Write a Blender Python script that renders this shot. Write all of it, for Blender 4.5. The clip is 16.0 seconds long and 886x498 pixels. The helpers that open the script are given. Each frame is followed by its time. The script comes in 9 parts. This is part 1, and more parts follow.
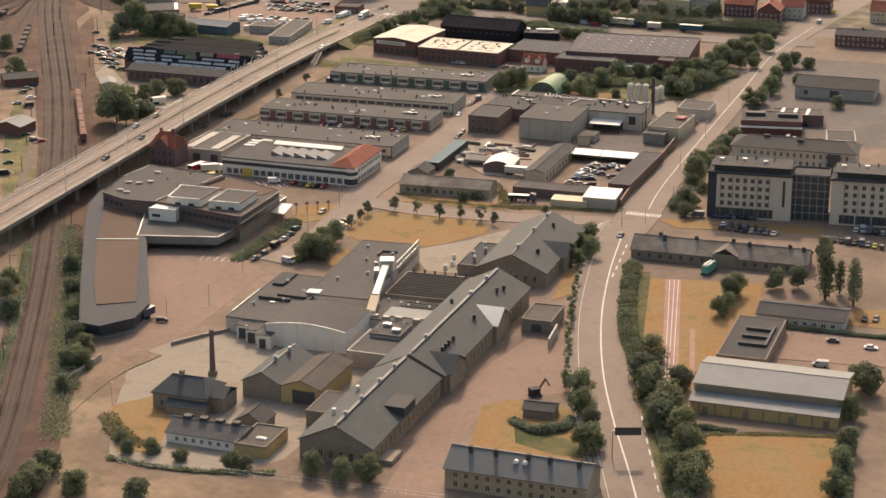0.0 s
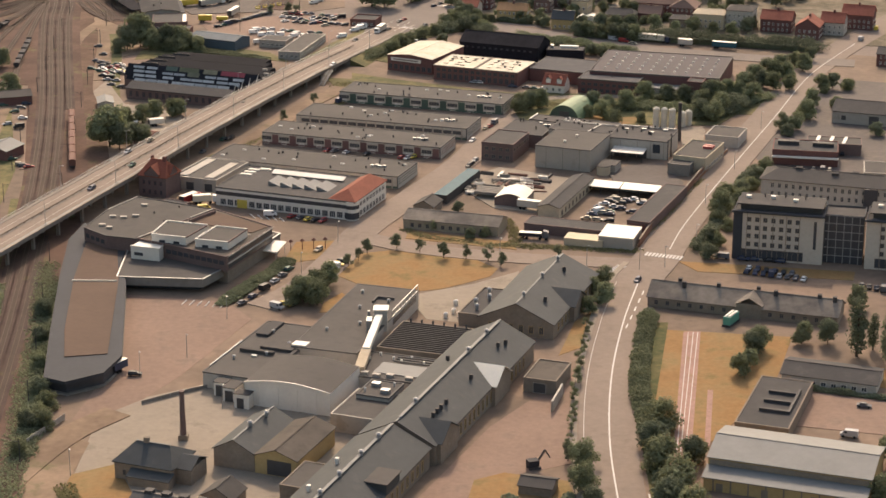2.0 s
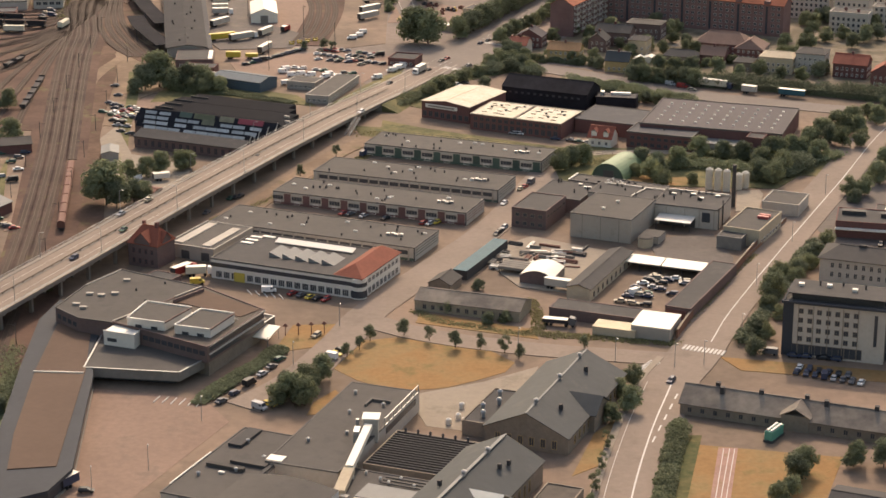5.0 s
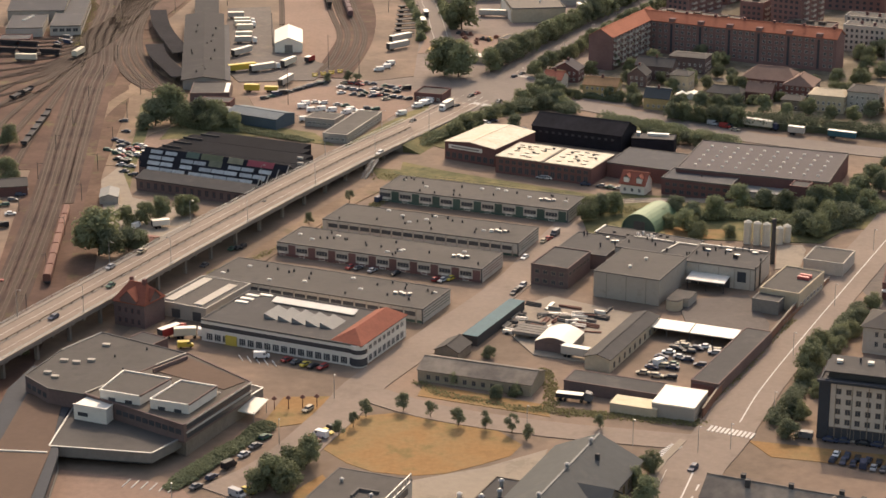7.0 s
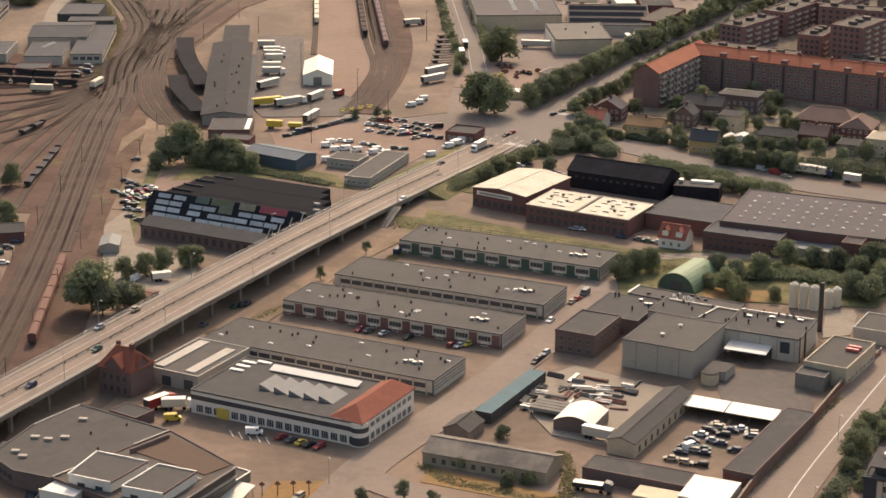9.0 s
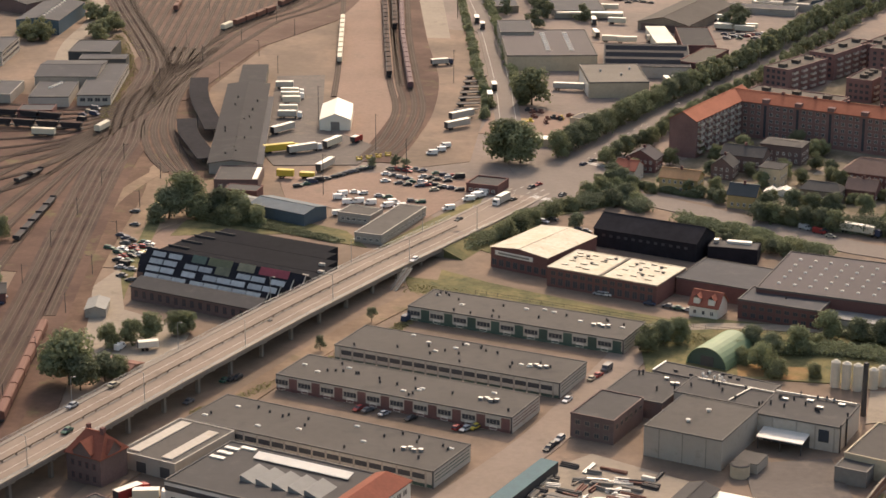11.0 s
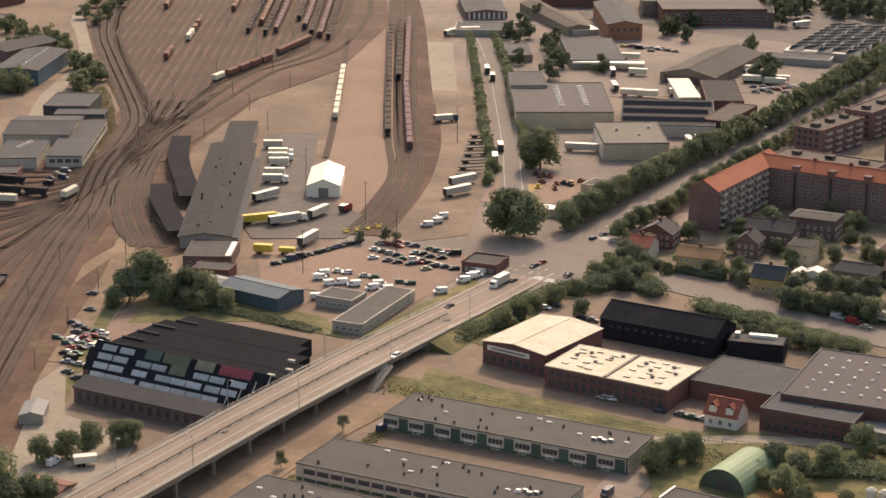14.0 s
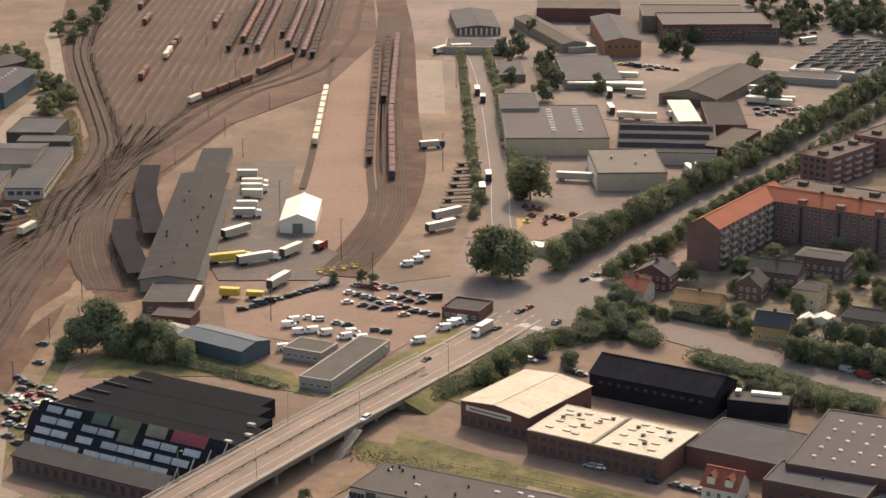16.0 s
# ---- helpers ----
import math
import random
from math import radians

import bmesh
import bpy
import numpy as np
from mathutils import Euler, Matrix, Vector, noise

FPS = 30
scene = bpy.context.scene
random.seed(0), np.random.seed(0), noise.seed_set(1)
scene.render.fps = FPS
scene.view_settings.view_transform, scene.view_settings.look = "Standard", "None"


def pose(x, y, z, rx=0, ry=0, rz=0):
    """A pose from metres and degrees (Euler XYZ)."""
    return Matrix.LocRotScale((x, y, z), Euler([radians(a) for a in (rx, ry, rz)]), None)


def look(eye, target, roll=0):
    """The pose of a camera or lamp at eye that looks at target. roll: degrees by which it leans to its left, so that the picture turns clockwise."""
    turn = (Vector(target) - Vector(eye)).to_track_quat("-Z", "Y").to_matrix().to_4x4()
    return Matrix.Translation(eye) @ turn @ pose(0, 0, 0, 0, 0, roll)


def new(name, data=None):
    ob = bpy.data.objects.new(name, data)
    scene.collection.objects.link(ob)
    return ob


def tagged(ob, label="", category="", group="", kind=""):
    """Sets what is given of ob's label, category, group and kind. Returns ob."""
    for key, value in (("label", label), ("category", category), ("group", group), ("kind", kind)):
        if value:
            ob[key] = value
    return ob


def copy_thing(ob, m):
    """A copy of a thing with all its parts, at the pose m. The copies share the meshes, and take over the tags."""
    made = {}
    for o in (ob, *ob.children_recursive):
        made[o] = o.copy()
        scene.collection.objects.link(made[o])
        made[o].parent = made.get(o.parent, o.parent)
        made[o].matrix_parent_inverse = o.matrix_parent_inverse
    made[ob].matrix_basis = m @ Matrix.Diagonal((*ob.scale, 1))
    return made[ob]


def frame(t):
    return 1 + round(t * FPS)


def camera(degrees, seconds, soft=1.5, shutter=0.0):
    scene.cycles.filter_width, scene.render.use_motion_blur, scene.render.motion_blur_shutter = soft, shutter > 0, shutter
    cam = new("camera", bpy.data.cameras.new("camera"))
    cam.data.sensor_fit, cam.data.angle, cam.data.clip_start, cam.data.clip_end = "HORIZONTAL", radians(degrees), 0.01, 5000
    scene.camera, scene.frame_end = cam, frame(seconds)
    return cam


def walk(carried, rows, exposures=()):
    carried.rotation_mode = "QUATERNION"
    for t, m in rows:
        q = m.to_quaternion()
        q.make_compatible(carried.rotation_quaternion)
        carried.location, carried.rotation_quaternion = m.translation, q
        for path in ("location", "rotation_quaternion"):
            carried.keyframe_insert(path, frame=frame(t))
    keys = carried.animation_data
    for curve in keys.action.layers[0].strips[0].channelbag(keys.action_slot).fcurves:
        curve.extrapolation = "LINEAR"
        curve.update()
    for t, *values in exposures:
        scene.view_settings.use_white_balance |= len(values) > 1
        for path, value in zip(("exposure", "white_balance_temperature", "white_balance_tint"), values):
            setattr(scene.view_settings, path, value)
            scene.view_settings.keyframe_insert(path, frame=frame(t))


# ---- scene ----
# The flight: seconds, eye, heading (to the left of +y), pitch and lean in degrees.
FLIGHT = [
    (0.0, -0.00, -0.00, 234.00, 0.028, -18.097, -0.014),
    (0.5, 3.87, 14.33, 233.78, 0.449, -18.168, -0.028),
    (1.0, 7.73, 28.72, 233.71, 0.727, -18.199, -0.040),
    (1.5, 11.61, 43.13, 233.82, 0.994, -18.260, -0.003),
    (2.0, 15.51, 57.52, 234.05, 1.437, -18.336, 0.020),
    (2.5, 19.44, 71.81, 234.29, 1.909, -18.445, -0.042),
    (3.0, 23.40, 86.11, 234.54, 2.359, -18.429, -0.016),
    (3.5, 27.28, 100.33, 234.67, 2.800, -18.406, -0.017),
    (4.0, 31.07, 114.58, 234.72, 3.240, -18.352, 0.044),
    (6.5, 49.84, 189.12, 233.27, 5.639, -18.134, -0.049),
    (7.0, 52.86, 204.15, 232.93, 6.123, -18.040, -0.001),
    (7.5, 55.71, 219.18, 232.57, 6.620, -17.992, 0.060),
    (8.0, 58.29, 234.25, 232.17, 7.142, -17.939, 0.097),
    (8.5, 60.63, 249.32, 231.72, 7.637, -17.894, 0.163),
    (9.0, 62.77, 264.41, 231.20, 8.112, -17.755, 0.109),
    (11.5, 69.00, 339.91, 226.52, 9.981, -16.931, 0.108),
    (12.0, 69.46, 354.47, 225.83, 10.228, -16.768, 0.094),
    (12.5, 69.85, 368.93, 225.16, 10.442, -16.658, 0.064),
    (13.0, 70.13, 383.33, 224.55, 10.602, -16.523, 0.046),
    (13.5, 70.27, 397.72, 224.03, 10.720, -16.450, 0.013),
    (14.0, 70.25, 412.10, 223.65, 10.784, -16.379, 0.036),
    (14.5, 70.10, 426.45, 223.33, 10.844, -16.369, -0.021),
    (15.0, 69.87, 440.79, 223.09, 10.893, -16.353, -0.073),
    (15.5, 69.58, 455.08, 222.89, 10.949, -16.371, -0.075),
    (16.0, 69.22, 469.35, 222.73, 10.996, -16.368, -0.133),
]


def aim(x, y, z, yaw, pitch, roll):
    a, b = radians(yaw), radians(pitch)
    return look((x, y, z), (x - 100 * math.sin(a) * math.cos(b), y + 100 * math.cos(a) * math.cos(b), z + 100 * math.sin(b)), roll)


cam = camera(23.876, 16.0, soft=1.6)
walk(cam, [(r[0], aim(*r[1:])) for r in FLIGHT], exposures=[(0, 0.5, 7200, 15), (16, 0.5, 7100, 15)])

# ---- world, sun ----
SUN = Vector((0.0, 1.0, 0.75)).normalized()  # towards the sun
world = bpy.data.worlds.new("sky")
scene.world = world
world.use_nodes = True
wn = world.node_tree
sky = wn.nodes.new("ShaderNodeTexSky")
sky.sky_type, sky.sun_disc = "NISHITA", False
sky.sun_elevation = math.asin(SUN.z)
sky.sun_rotation = math.atan2(SUN.x, SUN.y)
sky.air_density, sky.dust_density = 1.4, 4.5
wn.links.new(sky.outputs[0], wn.nodes["Background"].inputs[0])
wn.nodes["Background"].inputs[1].default_value = 0.15
sun = new("sun", bpy.data.lights.new("sun", "SUN"))
sun.data.energy, sun.data.angle, sun.data.color = 2.3, radians(0.6), (1.0, 0.85, 0.69)
sun.matrix_world = look(SUN * 500, (0, 0, 0))


# ---- materials ----
def mat(name, c, rough=0.85, var=0.22, big=0.05, fine=0.9, metal=0.0, bump=0.0, rnd=0.0, tint=None, isl=0.0, stripes=None, leafy=0.0, spec=None, patch=None):
    """A surface with broad stains and fine grain, in world metres. patch: (colour, scale, threshold) of blotches with edges of their own; rnd: variation from object to object; isl: from piece to piece."""
    m = bpy.data.materials.new(name)
    m.use_nodes = True
    nt = m.node_tree
    n, ln = nt.nodes, nt.links
    b = n["Principled BSDF"]
    b.inputs["Roughness"].default_value, b.inputs["Metallic"].default_value = rough, metal
    geo = n.new("ShaderNodeNewGeometry")
    tot = None
    for sc, amt, det in ((big, var, 4), (fine, var * 0.7, 3)):
        t = n.new("ShaderNodeTexNoise")
        t.inputs["Scale"].default_value, t.inputs["Detail"].default_value, t.inputs["Roughness"].default_value = sc, det, 0.65
        ln.new(geo.outputs["Position"], t.inputs["Vector"])
        k = n.new("ShaderNodeMath")
        k.operation = "MULTIPLY_ADD"
        k.inputs[1].default_value, k.inputs[2].default_value = amt * 3.2, -amt * 1.6
        ln.new(t.outputs["Fac"], k.inputs[0])
        if tot is None:
            tot, first = k, t
        else:
            s = n.new("ShaderNodeMath")
            ln.new(tot.outputs[0], s.inputs[0]), ln.new(k.outputs[0], s.inputs[1])
            tot = s
    for amount, node, out in ((rnd, "ShaderNodeObjectInfo", "Random"), (isl, "ShaderNodeNewGeometry", "Random Per Island")):
        if amount:
            o = n.new(node)
            k = n.new("ShaderNodeMath")
            k.operation = "MULTIPLY_ADD"
            k.inputs[1].default_value, k.inputs[2].default_value = amount * 2, -amount
            ln.new(o.outputs[out], k.inputs[0])
            s = n.new("ShaderNodeMath")
            ln.new(tot.outputs[0], s.inputs[0]), ln.new(k.outputs[0], s.inputs[1])
            tot = s
    if stripes:
        angle, period, amount = stripes
        w = n.new("ShaderNodeTexWave")
        w.inputs["Scale"].default_value = 0.314 / period
        r = n.new("ShaderNodeVectorRotate")
        r.rotation_type, r.inputs["Angle"].default_value = "Z_AXIS", radians(-angle)
        ln.new(geo.outputs["Position"], r.inputs["Vector"]), ln.new(r.outputs[0], w.inputs["Vector"])
        k = n.new("ShaderNodeMath")
        k.operation = "MULTIPLY_ADD"
        k.inputs[1].default_value, k.inputs[2].default_value = amount * 2, -amount
        ln.new(w.outputs["Fac"], k.inputs[0])
        s = n.new("ShaderNodeMath")
        ln.new(tot.outputs[0], s.inputs[0]), ln.new(k.outputs[0], s.inputs[1])
        tot = s
    one = n.new("ShaderNodeMath")
    one.inputs[1].default_value = 1.0
    ln.new(tot.outputs[0], one.inputs[0])
    top = n.new("ShaderNodeMath")
    top.operation = "MAXIMUM"
    top.inputs[1].default_value = 0.25
    ln.new(one.outputs[0], top.inputs[0])
    col = n.new("ShaderNodeVectorMath")
    col.operation = "SCALE"
    if tint:
        mix = n.new("ShaderNodeMix")
        mix.data_type = "RGBA"
        mix.inputs[6].default_value, mix.inputs[7].default_value = (*c, 1), (*tint, 1)
        ramp = n.new("ShaderNodeMapRange")
        ramp.inputs[1].default_value, ramp.inputs[2].default_value = 0.42, 0.62
        ln.new(first.outputs["Fac"], ramp.inputs[0]), ln.new(ramp.outputs[0], mix.inputs[0])
        ln.new(mix.outputs[2], col.inputs[0])
    else:
        col.inputs[0].default_value = c
    if patch:
        other, sc, edge = patch
        pn = n.new("ShaderNodeTexNoise")
        pn.inputs["Scale"].default_value, pn.inputs["Detail"].default_value, pn.inputs["Roughness"].default_value = sc, 6, 0.7
        pr = n.new("ShaderNodeMapRange")
        pr.inputs[1].default_value, pr.inputs[2].default_value, pr.inputs[4].default_value = edge, edge + 0.1, 0.85
        pm_ = n.new("ShaderNodeMix")
        pm_.data_type = "RGBA"
        pm_.inputs[6].default_value, pm_.inputs[7].default_value = (*c, 1), (*other, 1)
        if tint:
            ln.new(mix.outputs[2], pm_.inputs[6])
        ln.new(geo.outputs["Position"], pn.inputs["Vector"]), ln.new(pn.outputs["Fac"], pr.inputs[0]), ln.new(pr.outputs[0], pm_.inputs[0])
        ln.new(pm_.outputs[2], col.inputs[0])
    ln.new(top.outputs[0], col.inputs[3])
    ln.new(col.outputs[0], b.inputs["Base Color"])
    if spec is None and rough >= 0.85:
        spec = 0.2
    if spec is not None:
        b.inputs["Specular IOR Level"].default_value = spec
    if leafy:
        tr, ms = n.new("ShaderNodeBsdfTranslucent"), n.new("ShaderNodeMixShader")
        ms.inputs[0].default_value = leafy
        ln.new(col.outputs[0], tr.inputs["Color"]), ln.new(b.outputs[0], ms.inputs[1]), ln.new(tr.outputs[0], ms.inputs[2])
        ln.new(ms.outputs[0], n["Material Output"].inputs["Surface"])
    if bump:
        bp = n.new("ShaderNodeBump")
        bp.inputs["Strength"].default_value, bp.inputs["Distance"].default_value = 0.6, bump
        ln.new(tot.outputs[0], bp.inputs["Height"]), ln.new(bp.outputs[0], b.inputs["Normal"])
    return m


TAN = mat("dusty_asphalt", (0.172, 0.126, 0.092), 0.95, 0.22, 0.02, 0.3, tint=(0.215, 0.151, 0.109), patch=((0.15, 0.112, 0.082), 0.05, 0.56))
ROAD = mat("worn_asphalt", (0.222, 0.172, 0.136), 0.9, 0.15, 0.03, 0.5, patch=((0.19, 0.146, 0.115), 0.07, 0.55))
YARD = mat("grey_asphalt", (0.12, 0.1, 0.087), 0.9, 0.2, 0.03, 0.4, patch=((0.15, 0.122, 0.1), 0.05, 0.53))
PALE = mat("pale_concrete", (0.262, 0.216, 0.166), 0.9, 0.14, 0.04, 0.5, patch=((0.2, 0.165, 0.125), 0.09, 0.54))
PINK = mat("pink_gravel", (0.236, 0.16, 0.12), 0.95, 0.2, 0.03, 0.5, patch=((0.185, 0.132, 0.1), 0.06, 0.55))
DIRT = mat("trodden_dirt", (0.19, 0.132, 0.09), 1.0, 0.25, 0.04, 0.4, tint=(0.24, 0.17, 0.115), patch=((0.12, 0.105, 0.055), 0.1, 0.56))
DRY = mat("dry_grass", (0.275, 0.158, 0.066), 1.0, 0.22, 0.05, 0.6, tint=(0.225, 0.15, 0.07), bump=0.1, patch=((0.17, 0.125, 0.05), 0.1, 0.55))
SCRUB = mat("dry_scrub_ground", (0.115, 0.11, 0.05), 1.0, 0.35, 0.06, 0.5, tint=(0.165, 0.135, 0.062), bump=0.15, patch=((0.07, 0.078, 0.036), 0.13, 0.54))
LAWN = mat("green_grass", (0.07, 0.078, 0.03), 1.0, 0.3, 0.08, 0.7, tint=(0.12, 0.1, 0.045), bump=0.1, patch=((0.17, 0.125, 0.05), 0.12, 0.55))
BALLAST = mat("rusty_ballast", (0.09, 0.053, 0.04), 1.0, 0.22, 0.03, 0.5, tint=(0.116, 0.07, 0.051), bump=0.05, patch=((0.125, 0.105, 0.052), 0.05, 0.57))
SIDING = mat("pale_siding_ballast", (0.108, 0.066, 0.05), 1.0, 0.2, 0.03, 0.5, tint=(0.13, 0.083, 0.062), patch=((0.12, 0.098, 0.055), 0.06, 0.58))
BALLASTD = mat("dark_ballast", (0.066, 0.043, 0.036), 1.0, 0.2, 0.05, 0.6, tint=(0.085, 0.056, 0.045), patch=((0.1, 0.085, 0.045), 0.09, 0.58))
RAIL = mat("rail_steel", (0.115, 0.08, 0.062), 0.8, 0.1, spec=0.15)
PAINT = mat("road_paint", (0.55, 0.52, 0.47), 0.8, 0.15, 0.3, 2)
CONC = mat("viaduct_concrete", (0.28, 0.24, 0.2), 0.9, 0.12, 0.05, 0.5)
CONCD = mat("stained_concrete", (0.2, 0.18, 0.155), 0.9, 0.2, 0.1, 0.6)
FELT = mat("grey_roofing_felt", (0.08, 0.072, 0.065), 0.9, 0.13, 0.05, 0.35, rnd=0.08, patch=((0.066, 0.06, 0.056), 0.12, 0.54))
FELTD = mat("dark_roofing_felt", (0.062, 0.058, 0.056), 0.9, 0.14, 0.06, 0.4, rnd=0.08, patch=((0.08, 0.073, 0.067), 0.12, 0.56))
FELTW = mat("warm_roofing_felt", (0.1, 0.084, 0.069), 0.95, 0.2, 0.05, 0.3, rnd=0.06, patch=((0.078, 0.066, 0.056), 0.12, 0.55))
SLATE = mat("blue_grey_sheet_roof", (0.053, 0.058, 0.059), 0.75, 0.14, 0.06, 0.4, spec=0.25, patch=((0.066, 0.068, 0.066), 0.15, 0.55))
SHEET = mat("grey_green_sheet_roof", (0.1, 0.104, 0.1), 0.7, 0.12, 0.08, 0.5)
ETERNIT = mat("pale_grey_sheet_roof", (0.17, 0.17, 0.16), 0.75, 0.12, 0.08, 0.5)
OLDROOF = mat("mottled_old_roof", (0.14, 0.12, 0.103), 0.95, 0.3, 0.07, 0.4, tint=(0.2, 0.168, 0.135))
BROWNROOF = mat("purple_brown_roof", (0.075, 0.064, 0.067), 0.85, 0.12, 0.04, 0.4)
TARFLAT = mat("fresh_tar_roofing", (0.014, 0.0145, 0.018), 0.95, 0.2, 0.05, 0.4, spec=0.04)
BLACKROOF = mat("tarred_black_roof", (0.024, 0.023, 0.027), 0.95, 0.25, 0.05, 0.4, spec=0.05)
COOL = mat("cool_grey_roofing_felt", (0.058, 0.057, 0.062), 0.9, 0.14, 0.05, 0.35, rnd=0.1, spec=0.25, patch=((0.075, 0.072, 0.072), 0.1, 0.55))
EARTH = mat("brown_earth", (0.102, 0.061, 0.042), 1.0, 0.25, 0.05, 0.5, tint=(0.132, 0.082, 0.056), patch=((0.115, 0.1, 0.05), 0.08, 0.55))
WINGROOF = mat("brown_wing_roof", (0.115, 0.076, 0.055), 0.95, 0.12, 0.06, 0.5)
PALESTONE = mat("pale_weathered_stone", (0.3, 0.25, 0.18), 0.95, 0.22, 0.12, 1.0)
GARDEN = mat("garden_soil", (0.135, 0.112, 0.074), 1.0, 0.3, 0.08, 0.5, tint=(0.2, 0.16, 0.115), patch=((0.16, 0.125, 0.09), 0.05, 0.58))
DARKTILE = mat("dark_red_tiles", (0.23, 0.075, 0.048), 0.9, 0.2, 0.15, 1.0, bump=0.05)
# Far asphalt: distance haze is put into this greyer colour.
GREYTAN = mat("dusty_hazed_asphalt", (0.19, 0.152, 0.127), 0.95, 0.2, 0.02, 0.3, tint=(0.225, 0.172, 0.14), patch=((0.165, 0.13, 0.105), 0.04, 0.55))
PALEROAD = mat("pale_worn_asphalt", (0.185, 0.152, 0.128), 0.92, 0.15, 0.03, 0.5)
WEEDS = mat("dry_weeds", (0.21, 0.185, 0.085), 0.9, 0.25, 0.06, 0.5, isl=0.25, leafy=0.4, spec=0.2)
HOTEL = mat("pale_sand_render", (0.5, 0.43, 0.35), 0.9, 0.1, 0.1, 0.8)
SILO = mat("cream_silo_paint", (0.52, 0.47, 0.38), 0.7, 0.12, 0.2, 1.0, spec=0.3)
EDGE = mat("weathered_roof_edge", (0.12, 0.11, 0.1), 0.9, 0.15, 0.1, 0.6)
WHITEROOF = mat("white_coated_roof", (0.46, 0.405, 0.305), 0.7, 0.22, 0.12, 0.6, tint=(0.36, 0.3, 0.205), patch=((0.3, 0.25, 0.17), 0.22, 0.57))
ORANGE = mat("orange_clay_tiles", (0.33, 0.108, 0.06), 0.85, 0.16, 0.1, 0.8, bump=0.05)
REDTILE = mat("red_clay_tiles", (0.26, 0.085, 0.056), 0.85, 0.2, 0.15, 1.0, bump=0.05)
BRICK = mat("dark_red_brick", (0.148, 0.073, 0.064), 0.9, 0.18, 0.1, 1.4)
BRICKD = mat("brown_black_brick", (0.145, 0.1, 0.09), 0.85, 0.2, 0.1, 1.4)
STONE = mat("brown_grey_stone", (0.225, 0.182, 0.14), 0.95, 0.22, 0.12, 1.0)
YELLOW = mat("yellow_brick", (0.42, 0.3, 0.14), 0.9, 0.16, 0.1, 1.0)
PLASTER = mat("grey_white_plaster", (0.44, 0.395, 0.335), 0.85, 0.12, 0.1, 0.8, patch=((0.35, 0.3, 0.24), 0.2, 0.57))
SAND = mat("sand_plaster", (0.46, 0.38, 0.27), 0.9, 0.12, 0.1, 0.8)
CLAD = mat("grey_cladding", (0.325, 0.29, 0.245), 0.7, 0.08, 0.1, 0.6, patch=((0.25, 0.215, 0.175), 0.2, 0.56))
WHITE = mat("white_paint", (0.66, 0.61, 0.53), 0.6, 0.08, 0.2, 1.0)
DARK = mat("dark_opening", (0.06, 0.056, 0.055), 0.7, 0.15, 0.3, 1.0)
GLASS = mat("dark_window_glass", (0.058, 0.06, 0.066), 0.25, 0.15, 0.3, 1.0, spec=0.35)
GREEND = mat("dark_green_paint_and_shade", (0.042, 0.075, 0.058), 0.6, 0.15, 0.2, 1.0, rnd=0.2)
REDD = mat("dark_red_paint", (0.14, 0.066, 0.06), 0.6, 0.15, 0.2, 1.0, rnd=0.2)
TEAL = mat("teal_sheet", (0.036, 0.1, 0.122), 0.75, 0.15, 0.2, 0.8, spec=0.25)
BLUE = mat("blue_grey_sheet", (0.08, 0.105, 0.124), 0.75, 0.12, 0.2, 0.8, spec=0.25)
BLUERIM = mat("zinc_blue_roof_edge", (0.052, 0.055, 0.061), 0.8, 0.12, 0.1, 0.6, spec=0.12)
HANGREEN = mat("faded_green_sheet", (0.17, 0.24, 0.13), 0.7, 0.12, 0.1, 0.6)
STEEL = mat("galvanised_steel", (0.3, 0.3, 0.29), 0.5, 0.1, 0.3, 1, metal=0.4)
IRON = mat("dark_iron", (0.06, 0.056, 0.055), 0.7, 0.15, 0.3, 1, spec=0.15)
TARP = mat("white_tarpaulin", (0.74, 0.68, 0.565), 0.6, 0.05, 0.3, 1)
TYRE = mat("tyre_rubber", (0.02, 0.02, 0.02), 0.9, 0.1)
BARK = mat("bark", (0.1, 0.075, 0.055), 0.95, 0.2)
LEAF = mat("leaves_mid", (0.2, 0.215, 0.122), 0.8, 0.25, 0.06, 0.5, rnd=0.2, isl=0.18, leafy=0.4, spec=0.12)
LEAFD = mat("leaves_dark", (0.165, 0.18, 0.112), 0.8, 0.25, 0.06, 0.5, rnd=0.2, isl=0.18, leafy=0.4, spec=0.12)
LEAFL = mat("leaves_light", (0.215, 0.225, 0.125), 0.8, 0.25, 0.06, 0.5, rnd=0.2, isl=0.18, leafy=0.4, spec=0.12)


